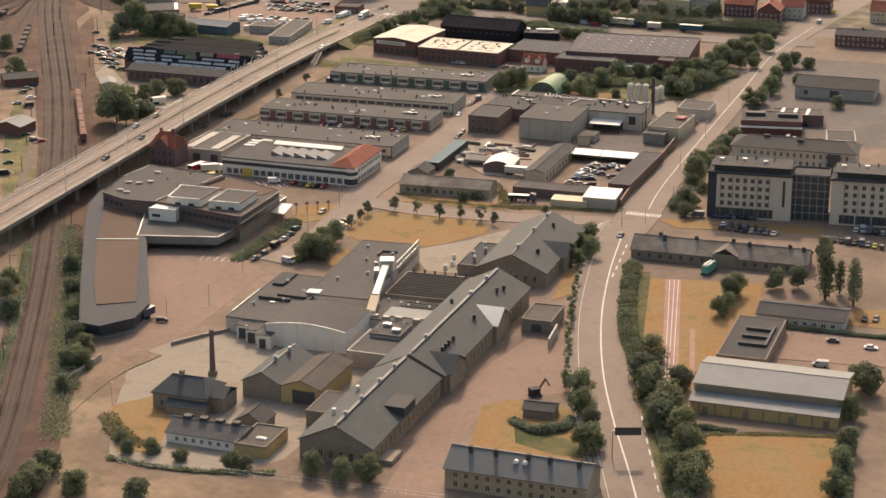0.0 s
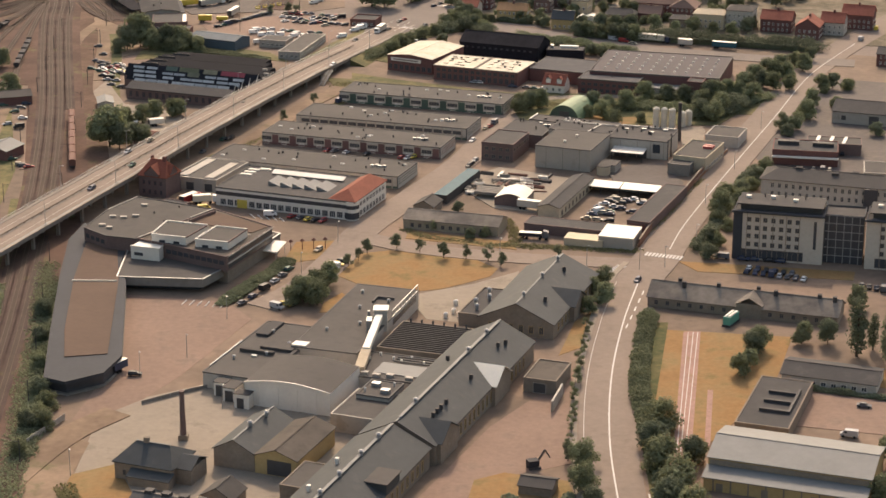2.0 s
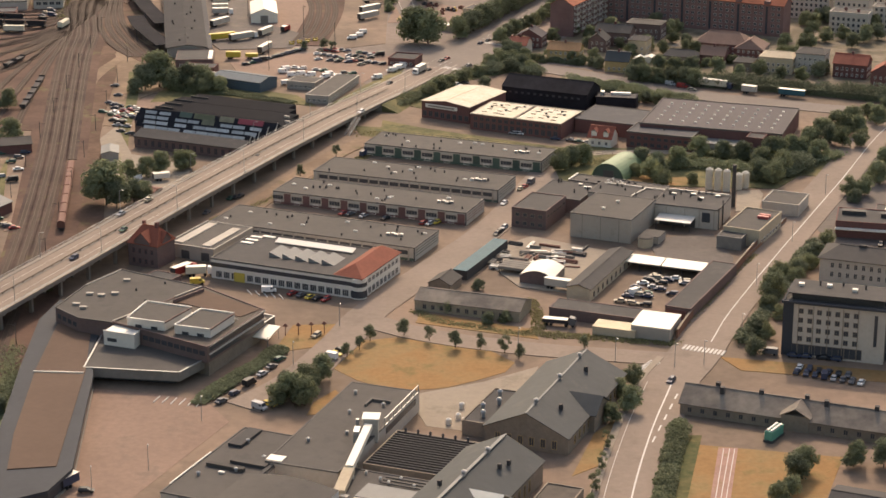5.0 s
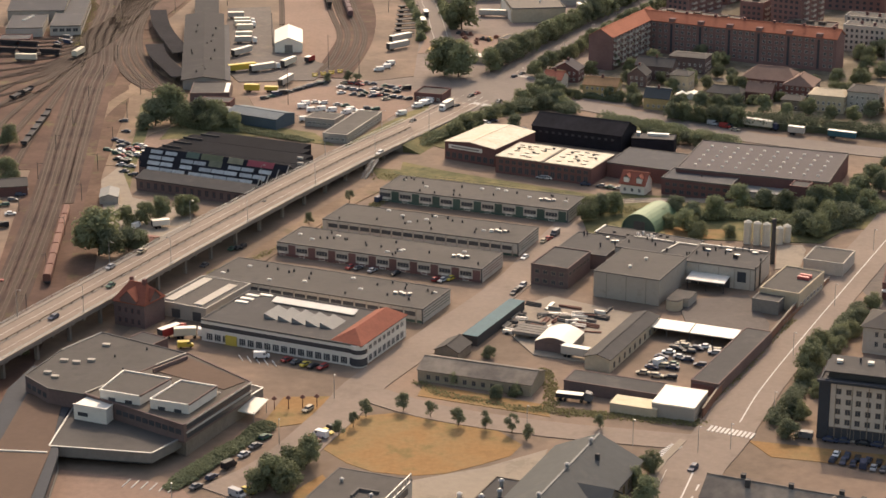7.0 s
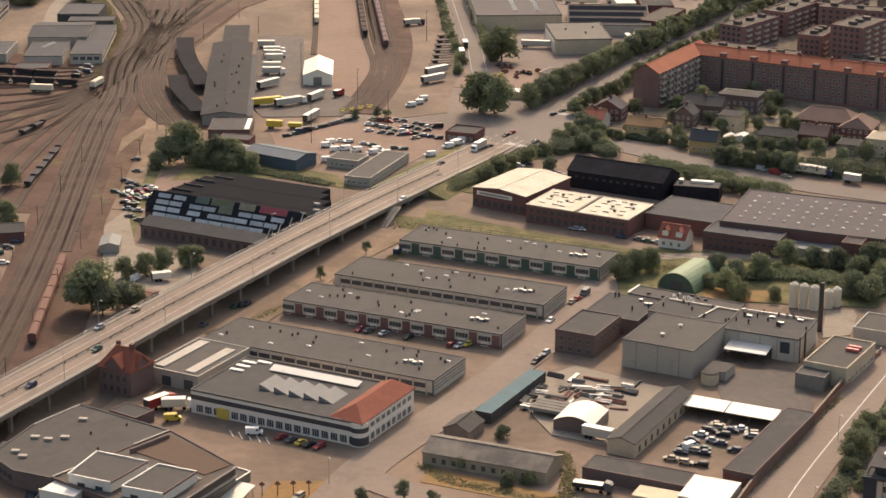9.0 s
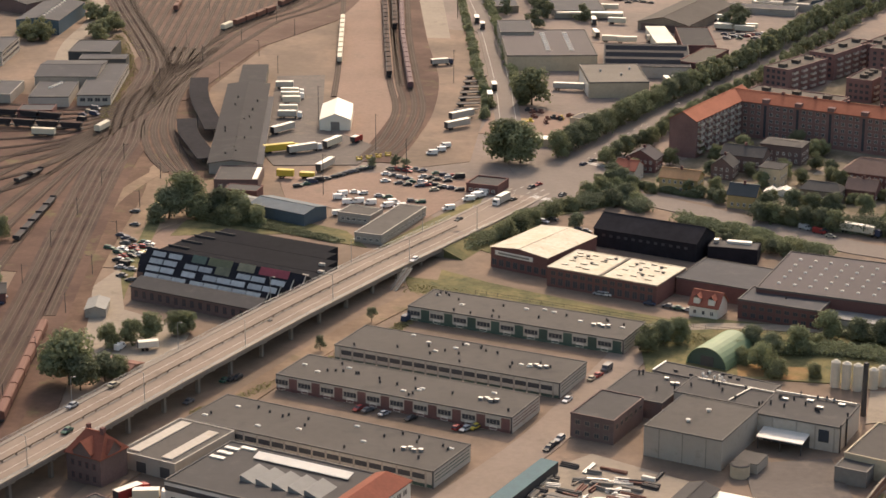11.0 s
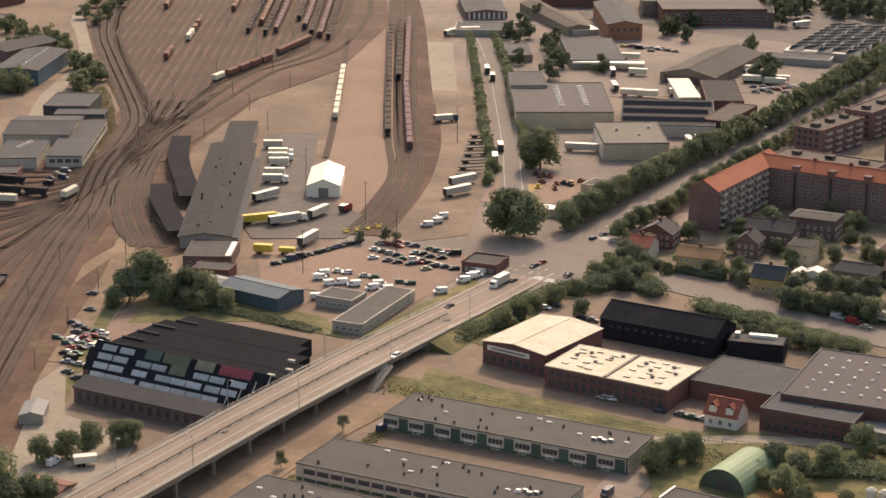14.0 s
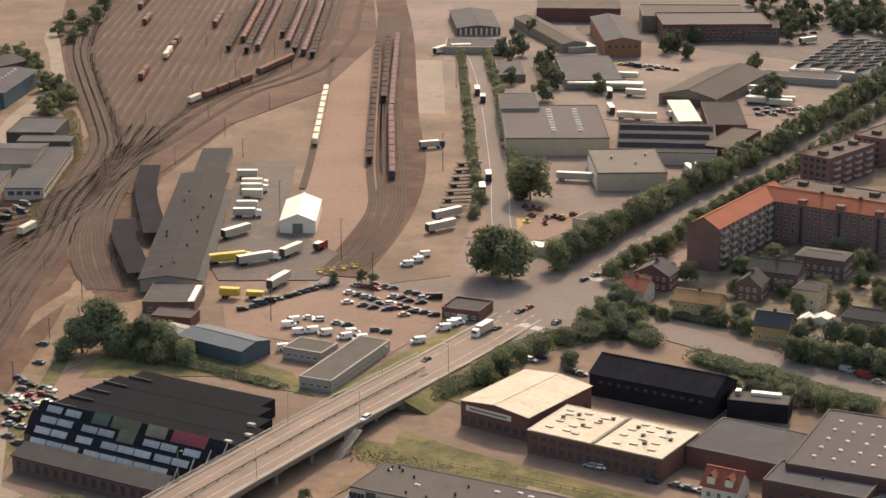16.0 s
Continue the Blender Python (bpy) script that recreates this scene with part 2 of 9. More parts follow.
# ---- building blocks ----
class Mesh:
    """Collects boxes, prisms and slabs into one mesh."""

    def __init__(self):
        self.v, self.f = [], []

    def add(self, pts, faces):
        n = len(self.v)
        self.v += [tuple(p) for p in pts]
        self.f += [tuple(n + i for i in q) for q in faces]
        return self

    def box(self, x0, y0, z0, x1, y1, z1):
        return self.add([(x0, y0, z0), (x1, y0, z0), (x1, y1, z0), (x0, y1, z0), (x0, y0, z1), (x1, y0, z1), (x1, y1, z1), (x0, y1, z1)],
                        [(0, 3, 2, 1), (4, 5, 6, 7), (0, 1, 5, 4), (1, 2, 6, 5), (2, 3, 7, 6), (3, 0, 4, 7)])

    def prism(self, poly, z0, z1, top=None):
        """An upright prism over a polygon; top: another polygon of as many corners for its upper end."""
        k = len(poly)
        up = top or poly
        return self.add([(x, y, z0) for x, y in poly] + [(x, y, z1) for x, y in up],
                        [tuple(range(k - 1, -1, -1)), tuple(range(k, 2 * k))] + [(i, (i + 1) % k, k + (i + 1) % k, k + i) for i in range(k)])

    def slab(self, quad, thick):
        """A plate of that thickness under a polygon of 3D corners."""
        k = len(quad)
        return self.add(list(quad) + [(x, y, z - thick) for x, y, z in quad],
                        [tuple(range(k)), tuple(range(2 * k - 1, k - 1, -1))] + [(i, k + i, k + (i + 1) % k, (i + 1) % k) for i in range(k)])

    def cyl(self, x, y, z0, z1, r0, r1=None, n=12):
        r1 = r0 if r1 is None else r1
        ring = [(math.cos(2 * math.pi * i / n), math.sin(2 * math.pi * i / n)) for i in range(n)]
        return self.prism([(x + r0 * a, y + r0 * b) for a, b in ring], z0, z1, [(x + r1 * a, y + r1 * b) for a, b in ring])

    def beam(self, a, b, w, h=None):
        """A bar from a to b."""
        a, b = Vector(a), Vector(b)
        d = (b - a).normalized()
        s = d.cross(Vector((0, 0, 1)))
        s = s.normalized() if s.length > 1e-3 else Vector((1, 0, 0))
        u = s.cross(d)
        h = h or w
        c = [(-1, -1), (1, -1), (1, 1), (-1, 1)]
        return self.add([p + s * (i * w / 2) + u * (j * h / 2) for p in (a, b) for i, j in c],
                        [(0, 1, 2, 3), (7, 6, 5, 4), (0, 4, 5, 1), (1, 5, 6, 2), (2, 6, 7, 3), (3, 7, 4, 0)])

    def data(self, name, *mats):
        me = bpy.data.meshes.new(name)
        me.from_pydata(self.v, [], self.f)
        for m in mats:
            me.materials.append(m)
        bm = bmesh.new()
        bm.from_mesh(me)
        bmesh.ops.recalc_face_normals(bm, faces=bm.faces)
        bm.to_mesh(me)
        bm.free()
        return me


def part(name, shape, material, parent, label=""):
    ob = new(name, shape.data(name, material) if isinstance(shape, Mesh) else shape)
    ob.parent = parent
    return tagged(ob, label)


def thing(name, label, category, x=0.0, y=0.0, z=0.0, rz=0.0, group="", kind=""):
    ob = new(name)
    ob.empty_display_size = 0.5
    ob.matrix_basis = pose(x, y, z, 0, 0, rz)
    return tagged(ob, label, category, group, kind)


def single(name, shape, material, label, category, x=0.0, y=0.0, z=0.0, rz=0.0, group="", kind=""):
    ob = new(name, shape.data(name, material))
    ob.matrix_basis = pose(x, y, z, 0, 0, rz)
    return tagged(ob, label, category, group, kind)


STORE = {}


def panel(kind, w, h, frame_mat, pane_mat, proud=0.08, bars=1):
    """Shared meshes of a window or door: a frame of four bars with mullions, and its pane. Origin at the bottom's middle, facing -y."""
    key = (kind, round(w, 2), round(h, 2), frame_mat.name, pane_mat.name, bars)
    if key not in STORE:
        e = 0.12 if kind == "window" else 0.15
        fr = Mesh()
        a, b = w / 2, w / 2 - e
        loop = [(-a, 0), (a, 0), (a, h), (-a, h), (-b, e), (b, e), (b, h - e), (-b, h - e)]
        fr.add([(x, -proud, z) for x, z in loop] + [(x, 0.05, z) for x, z in loop],
               [f for i in range(4) for j in [(i + 1) % 4] for f in ((i, j, 4 + j, 4 + i), (8 + i, 12 + i, 12 + j, 8 + j), (i, 8 + i, 8 + j, j), (4 + i, 4 + j, 12 + j, 12 + i))])
        for i in range(bars):
            x = -w / 2 + w * (i + 1) / (bars + 1)
            fr.box(x - 0.05, -proud, e, x + 0.05, 0.05, h - e)
        pane = Mesh().box(-w / 2 + e, -0.03, e, w / 2 - e, 0.05, h - e)
        both = Mesh().add(fr.v, fr.f).add(pane.v, pane.f).data(kind, frame_mat, pane_mat)
        for i, poly in enumerate(both.polygons):
            poly.material_index = int(i >= len(fr.f))
        STORE[key] = fr.data(kind, frame_mat), pane.data("pane", pane_mat), both
    return STORE[key]


def openings(owner, L, W, side, xs, z, w, h, frame_mat, pane_mat, kind="window", bars=1, pane_name="pane"):
    """Windows or doors along one side (f, b, l, r) of a block L by W, at places xs along it and z above the ground."""
    fr, pane, both = panel(kind, w, h, frame_mat, pane_mat, bars=bars)
    far = owner.location.y > 790
    for s in xs:
        m = {"f": pose(s, -W / 2, z), "b": pose(s, W / 2, z, 0, 0, 180), "l": pose(-L / 2, s, z, 0, 0, -90), "r": pose(L / 2, s, z, 0, 0, 90)}[side]
        a = part(kind, both if far else fr, None, owner)
        a.matrix_basis = m
        if not far:
            part(pane_name, pane, None, a)


def spread(a, b, n):
    return [a + (b - a) * (i + 0.5) / n for i in range(n)]


def flat(name, label, cat, x, y, ang, L, W, h, wall, roof, rim=0.4, rim_mat=None, z=0.0, group=""):
    """A flat-roofed block: walls, roof, and a parapet all round."""
    t = thing(name, label, cat, x, y, z, ang, group)
    a, b = L / 2, W / 2
    part("wall", Mesh().box(-a, -b, 0, a, b, h - 0.15), wall, t)
    part("roof", Mesh().box(-a - 0.05, -b - 0.05, h - 0.15, a + 0.05, b + 0.05, h), roof, t)
    if rim:
        r = Mesh()
        e = 0.35
        r.box(-a - 0.1, -b - 0.1, h - 0.3, a + 0.1, -b + e, h + rim).box(-a - 0.1, b - e, h - 0.3, a + 0.1, b + 0.1, h + rim)
        r.box(-a - 0.1, -b + e, h - 0.3, -a + e, b - e, h + rim).box(a - e, -b + e, h - 0.3, a + 0.1, b - e, h + rim)
        part("parapet", r, rim_mat or wall, t)
    return t


def gabled(name, label, cat, x, y, ang, L, W, h, rise, wall, roof, along="x", over=0.5, hip=0.0, z=0.0, group="", gable_mat=None):
    """A block under a ridged roof. along: the ridge's direction; hip: by how much the ridge stops short of each end."""
    t = thing(name, label, cat, x, y, z, ang, group)
    a, b = L / 2, W / 2
    flip = along == "y"
    if flip:
        a, b = b, a

    def tr(pts):
        return [(-q[1], q[0], q[2]) for q in pts] if flip else pts

    w = Mesh().add(tr([(-a, -b, 0), (a, -b, 0), (a, b, 0), (-a, b, 0), (-a, -b, h), (a, -b, h), (a, b, h), (-a, b, h)]),
                   [(0, 3, 2, 1), (4, 5, 6, 7), (0, 1, 5, 4), (1, 2, 6, 5), (2, 3, 7, 6), (3, 0, 4, 7)])
    if not hip:
        for s in (-1, 1):
            w.add(tr([(s * a, -b, h), (s * a, b, h), (s * a, 0, h + rise), (s * (a - 0.4), -b, h), (s * (a - 0.4), b, h), (s * (a - 0.4), 0, h + rise)]),
                  [(0, 1, 2), (3, 5, 4), (0, 3, 4, 1), (1, 4, 5, 2), (2, 5, 3, 0)])
    part("wall", w, wall, t)
    dz = rise * over / b
    A, B = a + over, b + over
    for s in (-1, 1):
        q = [(-A, s * B, h - dz + 0.12), (A, s * B, h - dz + 0.12), (A - hip, 0, h + rise + 0.12), (-A + hip, 0, h + rise + 0.12)]
        part("roof_slope", Mesh().slab(tr(q if s < 0 else q[::-1]), 0.22), roof, t)
        if hip:
            q = [(s * A, -B, h - dz + 0.12), (s * A, B, h - dz + 0.12), (s * (A - hip), 0, h + rise + 0.12)]
            part("roof_slope", Mesh().slab(tr(q if s > 0 else q[::-1]), 0.22), roof, t)
    part("ridge_cap", Mesh().beam(*tr([(-A + hip, 0, h + rise + 0.16), (A - hip, 0, h + rise + 0.16)]), 0.5, 0.12), ETERNIT if roof is SLATE else roof, t)
    return t


def on_roof(owner, spots, h, kind="vent", material=None, size=(0.8, 0.8, 0.7)):
    """Small boxes with a cap on a roof, one part each."""
    key = ("top", kind, size, (material or STEEL).name)
    if key not in STORE:
        w, d, z = size
        m = Mesh()
        if kind == "vent":
            m.cyl(0, 0, -0.1, z * 0.75, w * 0.35, n=8).cyl(0, 0, z * 0.75, z, w * 0.55, w * 0.2, 8)
        elif kind == "skylight":
            m.box(-w / 2, -d / 2, -0.1, w / 2, d / 2, z * 0.6).prism([(-w / 2, -d / 2), (w / 2, -d / 2), (w / 2, d / 2), (-w / 2, d / 2)], z * 0.6, z, [(-w / 4, -d / 4), (w / 4, -d / 4), (w / 4, d / 4), (-w / 4, d / 4)])
        else:
            m.box(-w / 2, -d / 2, -0.1, w / 2, d / 2, z - 0.1).box(-w / 2 - 0.06, -d / 2 - 0.06, z - 0.1, w / 2 + 0.06, d / 2 + 0.06, z)
        STORE[key] = m.data(kind, material or STEEL)
    for p in spots:
        o = part(kind, STORE[key], None, owner)
        o.matrix_basis = pose(p[0], p[1], p[2] if len(p) > 2 else h)


def smooth_line(pts, step=6.0):
    """A Catmull-Rom line through a few plan points."""
    p = [np.array(q, float) for q in pts]
    p = [2 * p[0] - p[1]] + p + [2 * p[-1] - p[-2]]
    out = []
    for i in range(1, len(p) - 2):
        n = max(2, int(np.linalg.norm(p[i + 1] - p[i]) / step))
        for k in range(n):
            s = k / n
            out.append(0.5 * (2 * p[i] + (p[i + 1] - p[i - 1]) * s + (2 * p[i - 1] - 5 * p[i] + 4 * p[i + 1] - p[i + 2]) * s**2 + (3 * p[i] - p[i - 1] - 3 * p[i + 1] + p[i + 2]) * s**3))
    return out + [p[-2]]


def offset(line, d):
    """The line moved by d to its right."""
    out = []
    for i, q in enumerate(line):
        t = line[min(i + 1, len(line) - 1)] - line[max(i - 1, 0)]
        t = t / np.linalg.norm(t[:2])
        o = q.copy()
        o[0] += t[1] * d
        o[1] -= t[0] * d
        out.append(o)
    return out


def ribbon(m, line, w, z, thick=0.0, off=0.0):
    """A strip of width w along a line of points (x, y) or (x, y, height)."""
    a, b = offset(line, off - w / 2), offset(line, off + w / 2)
    n = len(m.v)
    hz = [q[2] if len(q) > 2 else 0.0 for q in line]
    for l, r, e in zip(a, b, hz):
        m.v += [(l[0], l[1], e + z), (r[0], r[1], e + z)]
        if thick:
            m.v += [(l[0], l[1], e + z - thick), (r[0], r[1], e + z - thick)]
    k = 4 if thick else 2
    for i in range(len(line) - 1):
        p, q = n + k * i, n + k * (i + 1)
        m.f.append((p, p + 1, q + 1, q))
        if thick:
            m.f += [(p + 2, q + 2, q + 3, p + 3), (p, q, q + 2, p + 2), (p + 1, p + 3, q + 3, q + 1)]
    if thick:
        e = n + k * (len(line) - 1)
        m.f += [(n, n + 2, n + 3, n + 1), (e, e + 1, e + 3, e + 2)]
    return m


LAYER = [0.0]


def area(name, poly, z, material, label, category, kind="structure"):
    """A patch of ground as a thin plate with real edges; each lies a little over the one before."""
    LAYER[0] += 0.004
    z += LAYER[0]
    return single(name, Mesh().prism(poly, -0.3, z), material, label, category, kind=kind)


def strip(name, pts, w, z, material, label, category, step=6.0):
    LAYER[0] += 0.004
    z += LAYER[0]
    return single(name, ribbon(Mesh(), smooth_line(pts, step), w, z, z + 0.3), material, label, category, kind="structure")

# ---- ground, roads, fields ----
single("ground", Mesh().box(-4000, -600, -2, 4000, 5000, 0), TAN, "dusty tan ground of the industrial district", "ground", kind="structure")

area("far_ground", [(-108, 1152), (-60, 1085), (-30, 1110), (0, 1150), (60, 1120), (230, 1060), (900, 1200), (1500, 3200), (-300, 3200), (-240, 1800), (-186, 1560), (-160, 1350), (-130, 1190)], 0.0, GREYTAN, "dusty asphalt greyed by painted haze beyond the junction", "ground")
area("throat_ground", [(-345, 1275), (-330, 1180), (-226, 1120), (-176, 1130), (-196, 1200), (-214, 1300), (-212, 1420), (-268, 1380), (-262, 1250)], 0.0, EARTH, "brown weedy earth of the rail throat", "ground")
strip("road", [(-300, 1320), (-318, 1390), (-326, 1450), (-338, 1500), (-362, 1560), (-381, 1604), (-400, 1690)], 9, 0.03, PALE, "pale lane beside the blue works", "lane")
area("rear_lot", [(118, 905), (128, 860), (210, 850), (250, 1000), (172, 1024)], 0.0, YARD, "grey asphalt lot behind the road", "yard")
area("yard_asphalt", [(-106, 712), (-72, 706), (-62, 690), (-78, 640), (-86, 622), (-100, 604), (-104, 606), (-99, 656)], 0.03, PINK, "pinkish swept asphalt yard", "yard")
area("factory_court", [(-97, 616), (-60, 640), (-30, 612), (-20, 590), (-44, 530), (-58, 520), (-92, 528), (-96, 560)], 0.02, PALE, "pale dusty concrete factory court", "yard")
area("factory_forecourt", [(-18, 500), (-8, 545), (15, 604), (42, 650), (39, 580), (12, 567), (3, 535), (-2, 500)], 0.03, PINK, "pinkish gravel forecourt beside the factory", "yard")
area("dry_field", [(-40.7, 696.5), (-35.7, 698.2), (-33.0, 703.1), (-32.0, 711.5), (-34.8, 716.3), (-40.0, 706.2)], 0.05, DRY, "parched patch beside the grove", "grass")
area("dry_field", [(-37.3, 733.2), (-29.2, 724.2), (-21.6, 719.5), (-10.8, 718.0), (-2.0, 720.4), (6.7, 727.0), (14.7, 734.1), (17.3, 742.2), (9.6, 751.6), (-1.8, 756.6), (-21.0, 761.3), (-35.7, 756.1), (-36.7, 742.3)], 0.05, DRY, "parched orange-brown grass triangle", "grass")
area("pale_court", [(-17.7, 714.7), (-10.6, 715.0), (8.6, 726.0), (24.7, 739.9), (21.3, 716.5), (9.5, 696.6), (9.8, 687.3), (-5.7, 691.2), (-8.9, 700.4)], 0.03, PALE, "pale dusty court behind the factory", "yard")
area("dry_field", [(-98, 568), (-86, 576), (-78, 556), (-80, 535), (-91, 535)], 0.05, DRY, "parched grass beside the stone houses", "grass")
area("dry_field", [(11, 568), (19, 573), (36, 568), (41, 535), (40, 515), (7, 536)], 0.05, DRY, "parched lawn behind the hedge", "grass")
area("green_lawn", [(20, 552), (32, 545), (40, 540), (40, 530), (30, 533), (20, 541)], 0.07, LAWN, "patch of greener lawn by the hedge", "grass")
area("dry_field", [(64, 547), (113, 545), (104, 500), (70, 500)], 0.05, DRY, "burnt orange sports field", "grass")
area("dry_field", [(68, 684), (110, 678), (100, 640), (80, 600), (68, 582), (60, 600), (62, 640)], 0.05, DRY, "parched grass beside the barracks", "grass")
area("dry_field", [(36, 660), (44, 668), (48, 700), (42, 690)], 0.05, DRY, "parched verge by the factory gable", "grass")
area("dry_field", [(80, 752), (140, 742), (138, 733), (86, 741)], 0.05, DRY, "parched verge before the tall building", "grass")
area("dry_field", [(118, 655), (150, 650), (150, 630), (120, 640)], 0.05, DRY, "parched grass by the poplars", "grass")
area("dry_field", [(-55, 770), (-41, 772), (-43, 752), (-58, 745)], 0.05, DRY, "parched strip by the parking street", "grass")
area("dry_field", [(-15, 785), (22, 772), (24, 763), (-16, 775)], 0.05, DRY, "parched strip before the old stone shed", "grass")
area("dirt_track", [(-122, 500), (-128, 560), (-108, 600), (-96, 590), (-98, 540), (-80, 520), (-40, 512), (-20, 500)], 0.02, DIRT, "worn dirt lot by the railway", "dirt")
REDTRACK = mat("red_track", (0.32, 0.195, 0.155), 0.95, 0.2, 0.1, 0.8, patch=((0.24, 0.165, 0.09), 0.3, 0.57))
area("running_track", [(79.2, 633), (80.8, 633), (75.8, 590), (74.2, 590)], 0.08, REDTRACK, "narrow faded red run-up strip", "track")
area("running_track", [(76.2, 682), (81.6, 682), (69.8, 582), (64.8, 582)], 0.08, REDTRACK, "faded red running track", "track")
area("parking_lot", [(109, 636), (150, 622), (146, 596), (101, 607)], 0.03, PINK, "pinkish asphalt parking court", "parking lot")
area("lorry_yard", [(-104, 1172), (-98, 1190), (-96, 1230), (-104, 1290), (-150, 1500), (-180, 1640), (-205, 1640), (-192, 1500), (-160, 1340), (-136, 1230)], 0.04, PINK, "broad pinkish gravel terminal yard", "yard")
area("lorry_yard", [(-96, 1160), (-66, 1180), (-76, 1300), (-112, 1480), (-140, 1610), (-172, 1610), (-140, 1440), (-104, 1290), (-98, 1220)], 0.045, TAN, "tan gravel terminal yard", "yard")
area("concrete_slab", [(-131, 1440), (-118, 1440), (-145, 1570), (-160, 1570)], 0.07, PALE, "pale concrete slab in the terminal yard", "yard")
area("parking_lot", [(-128, 1105), (-70, 1090), (-52, 1150), (-90, 1160), (-140, 1140)], 0.03, PINK, "pinkish gravel car park", "parking lot")
area("car_yard", [(-170, 1030), (-150, 1020), (-110, 1045), (-140, 1065), (-165, 1060)], 0.03, PINK, "gravel yard with parked cars", "yard")
area("scrub", [(-160, 1052), (-118, 1062), (-84, 1050), (-96, 1070), (-130, 1085), (-160, 1100)], 0.06, SCRUB, "rough scrub bank", "grass")
area("scrub", [(-64, 1018), (-28, 1012), (16, 985), (60, 973), (60, 960), (20, 968), (-20, 985), (-58, 1000)], 0.06, SCRUB, "rough grass bank along the ditch", "grass")
area("scrub", [(24, 968), (70, 955), (130, 955), (140, 985), (90, 985), (40, 992)], 0.05, SCRUB, "rough overgrown lot", "grass")
area("scrub", [(-50, 1060), (-30, 1045), (-24, 1100), (8, 1130), (0, 1142), (-38, 1112)], 0.06, SCRUB, "overgrown road bank", "grass")
area("scrub", [(-150, 740), (-138, 745), (-122, 640), (-112, 560), (-120, 530), (-140, 640)], 0.06, SCRUB, "overgrown railway verge", "grass")
area("scrub", [(60, 690), (72, 690), (60, 600), (66, 500), (58, 500), (57, 600)], 0.06, LAWN, "green roadside verge", "grass")
area("sand_lot", [(-70, 1230), (-40, 1232), (-22, 1262), (-58, 1290), (-70, 1270)], 0.03, PINK, "sandy lot with stored machines", "yard")
area("sand_heap", [(-66, 1238), (-52, 1240), (-50, 1262), (-64, 1262)], 0.06, mat("yellow_sand", (0.4, 0.27, 0.12), 1.0, 0.2), "yellow sand patch", "sand")

area("far_yard", [(-140, 1470), (-30, 1440), (60, 1480), (40, 1640), (-150, 1660)], 0.02, GREYTAN, "dusty asphalt greyed by painted haze between the far works", "yard")
area("far_yard", [(-80, 1660), (140, 1560), (300, 1900), (-200, 2100)], 0.02, YARD, "grey asphalt beyond the far works", "yard")
area("garden_ground", [(0, 1152), (60, 1130), (130, 1100), (230, 1090), (260, 1200), (240, 1300), (150, 1320), (60, 1262), (24, 1200)], 0.02, GARDEN, "dark garden ground between the houses", "garden")
area("back_yard", [(78, 1184), (92, 1182), (95, 1193), (82, 1195)], 0.05, PALE, "pale paved back yard", "yard")
area("garden_ground", [(60, 1265), (240, 1300), (260, 1420), (140, 1480), (96, 1400)], 0.02, GARDEN, "green courts between the apartment slabs", "garden")
area("rough_ground", [(-230, 700), (-160, 700), (-176, 860), (-200, 960), (-300, 960)], 0.01, SCRUB, "rough ground west of the railway", "ground")
area("earth_ground", [(-166, 1060), (-146, 1100), (-172, 1150), (-198, 1190), (-196, 1080), (-180, 1010), (-168, 1010)], 0.01, DIRT, "bare brown earth beside the tracks", "ground")
area("earth_ground", [(-345, 1275), (-240, 1262), (-222, 1190), (-212, 1090), (-200, 1000), (-330, 1000)], 0.01, BALLAST, "bare rusty earth of the west sidings", "ground")
strip("scrub", [(-139, 900), (-158, 985), (-170, 1060), (-180, 1110)], 5, 0.03, SCRUB, "dry scrub strip along the tracks", "grass")
strip("scrub", [(-128, 560), (-141, 650), (-153, 740), (-166, 820)], 6, 0.03, SCRUB, "dry scrub strip along the tracks", "grass")
area("dirt_yard", [(-152, 900), (-118, 915), (-122, 950), (-150, 966), (-166, 1010), (-170, 975), (-160, 935)], 0.03, PALE, "pale trodden yard below the viaduct", "yard")
strip("road", [(50, 440), (50, 505), (48, 560), (48, 600), (51, 645), (57, 690), (64, 728), (72, 752), (84, 795), (104, 856), (136, 950), (163, 1030), (195, 1098), (235, 1170), (330, 1340)], 16.5, 0.04, ROAD, "wide tan asphalt road with worn lane paint", "road")
strip("road", [(72, 748), (45, 751), (18, 755), (-12, 764), (-36, 779)], 11, 0.035, ROAD, "tan cross street", "road")
strip("road", [(-60, 701), (-48, 722), (-38, 756), (-33, 780), (-26, 800), (-12, 836), (3, 876), (14, 920), (24, 962)], 13, 0.03, ROAD, "tan street between the warehouses", "road")
strip("road", [(-46, 1094), (-32, 1130), (-19, 1160), (-18, 1197), (5, 1271), (32, 1354), (57, 1434), (83, 1517), (150, 1740)], 14, 0.05, PALEROAD, "tree-lined avenue of pale asphalt", "avenue")
strip("road", [(-32, 1140), (-46, 1190), (-60, 1255), (-76, 1343), (-110, 1506), (-134, 1602), (-170, 1760)], 12, 0.05, PALEROAD, "terminal road with white edge lines", "road")
strip("road", [(-22, 1146), (4, 1137), (20, 1129), (45, 1113), (69, 1098), (90, 1083), (104, 1077), (150, 1062), (190, 1054)], 15, 0.05, PALEROAD, "pale side road behind the hedges", "road")
strip("road", [(-10, 990), (22, 978), (52, 984), (90, 986)], 6, 0.08, PALE, "narrow lane along the brick works", "lane")
strip("road", [(-82, 760), (-112, 800), (-90, 890), (-70, 960), (-54, 1000)], 9, 0.03, DIRT, "dirt lane under the viaduct", "lane")
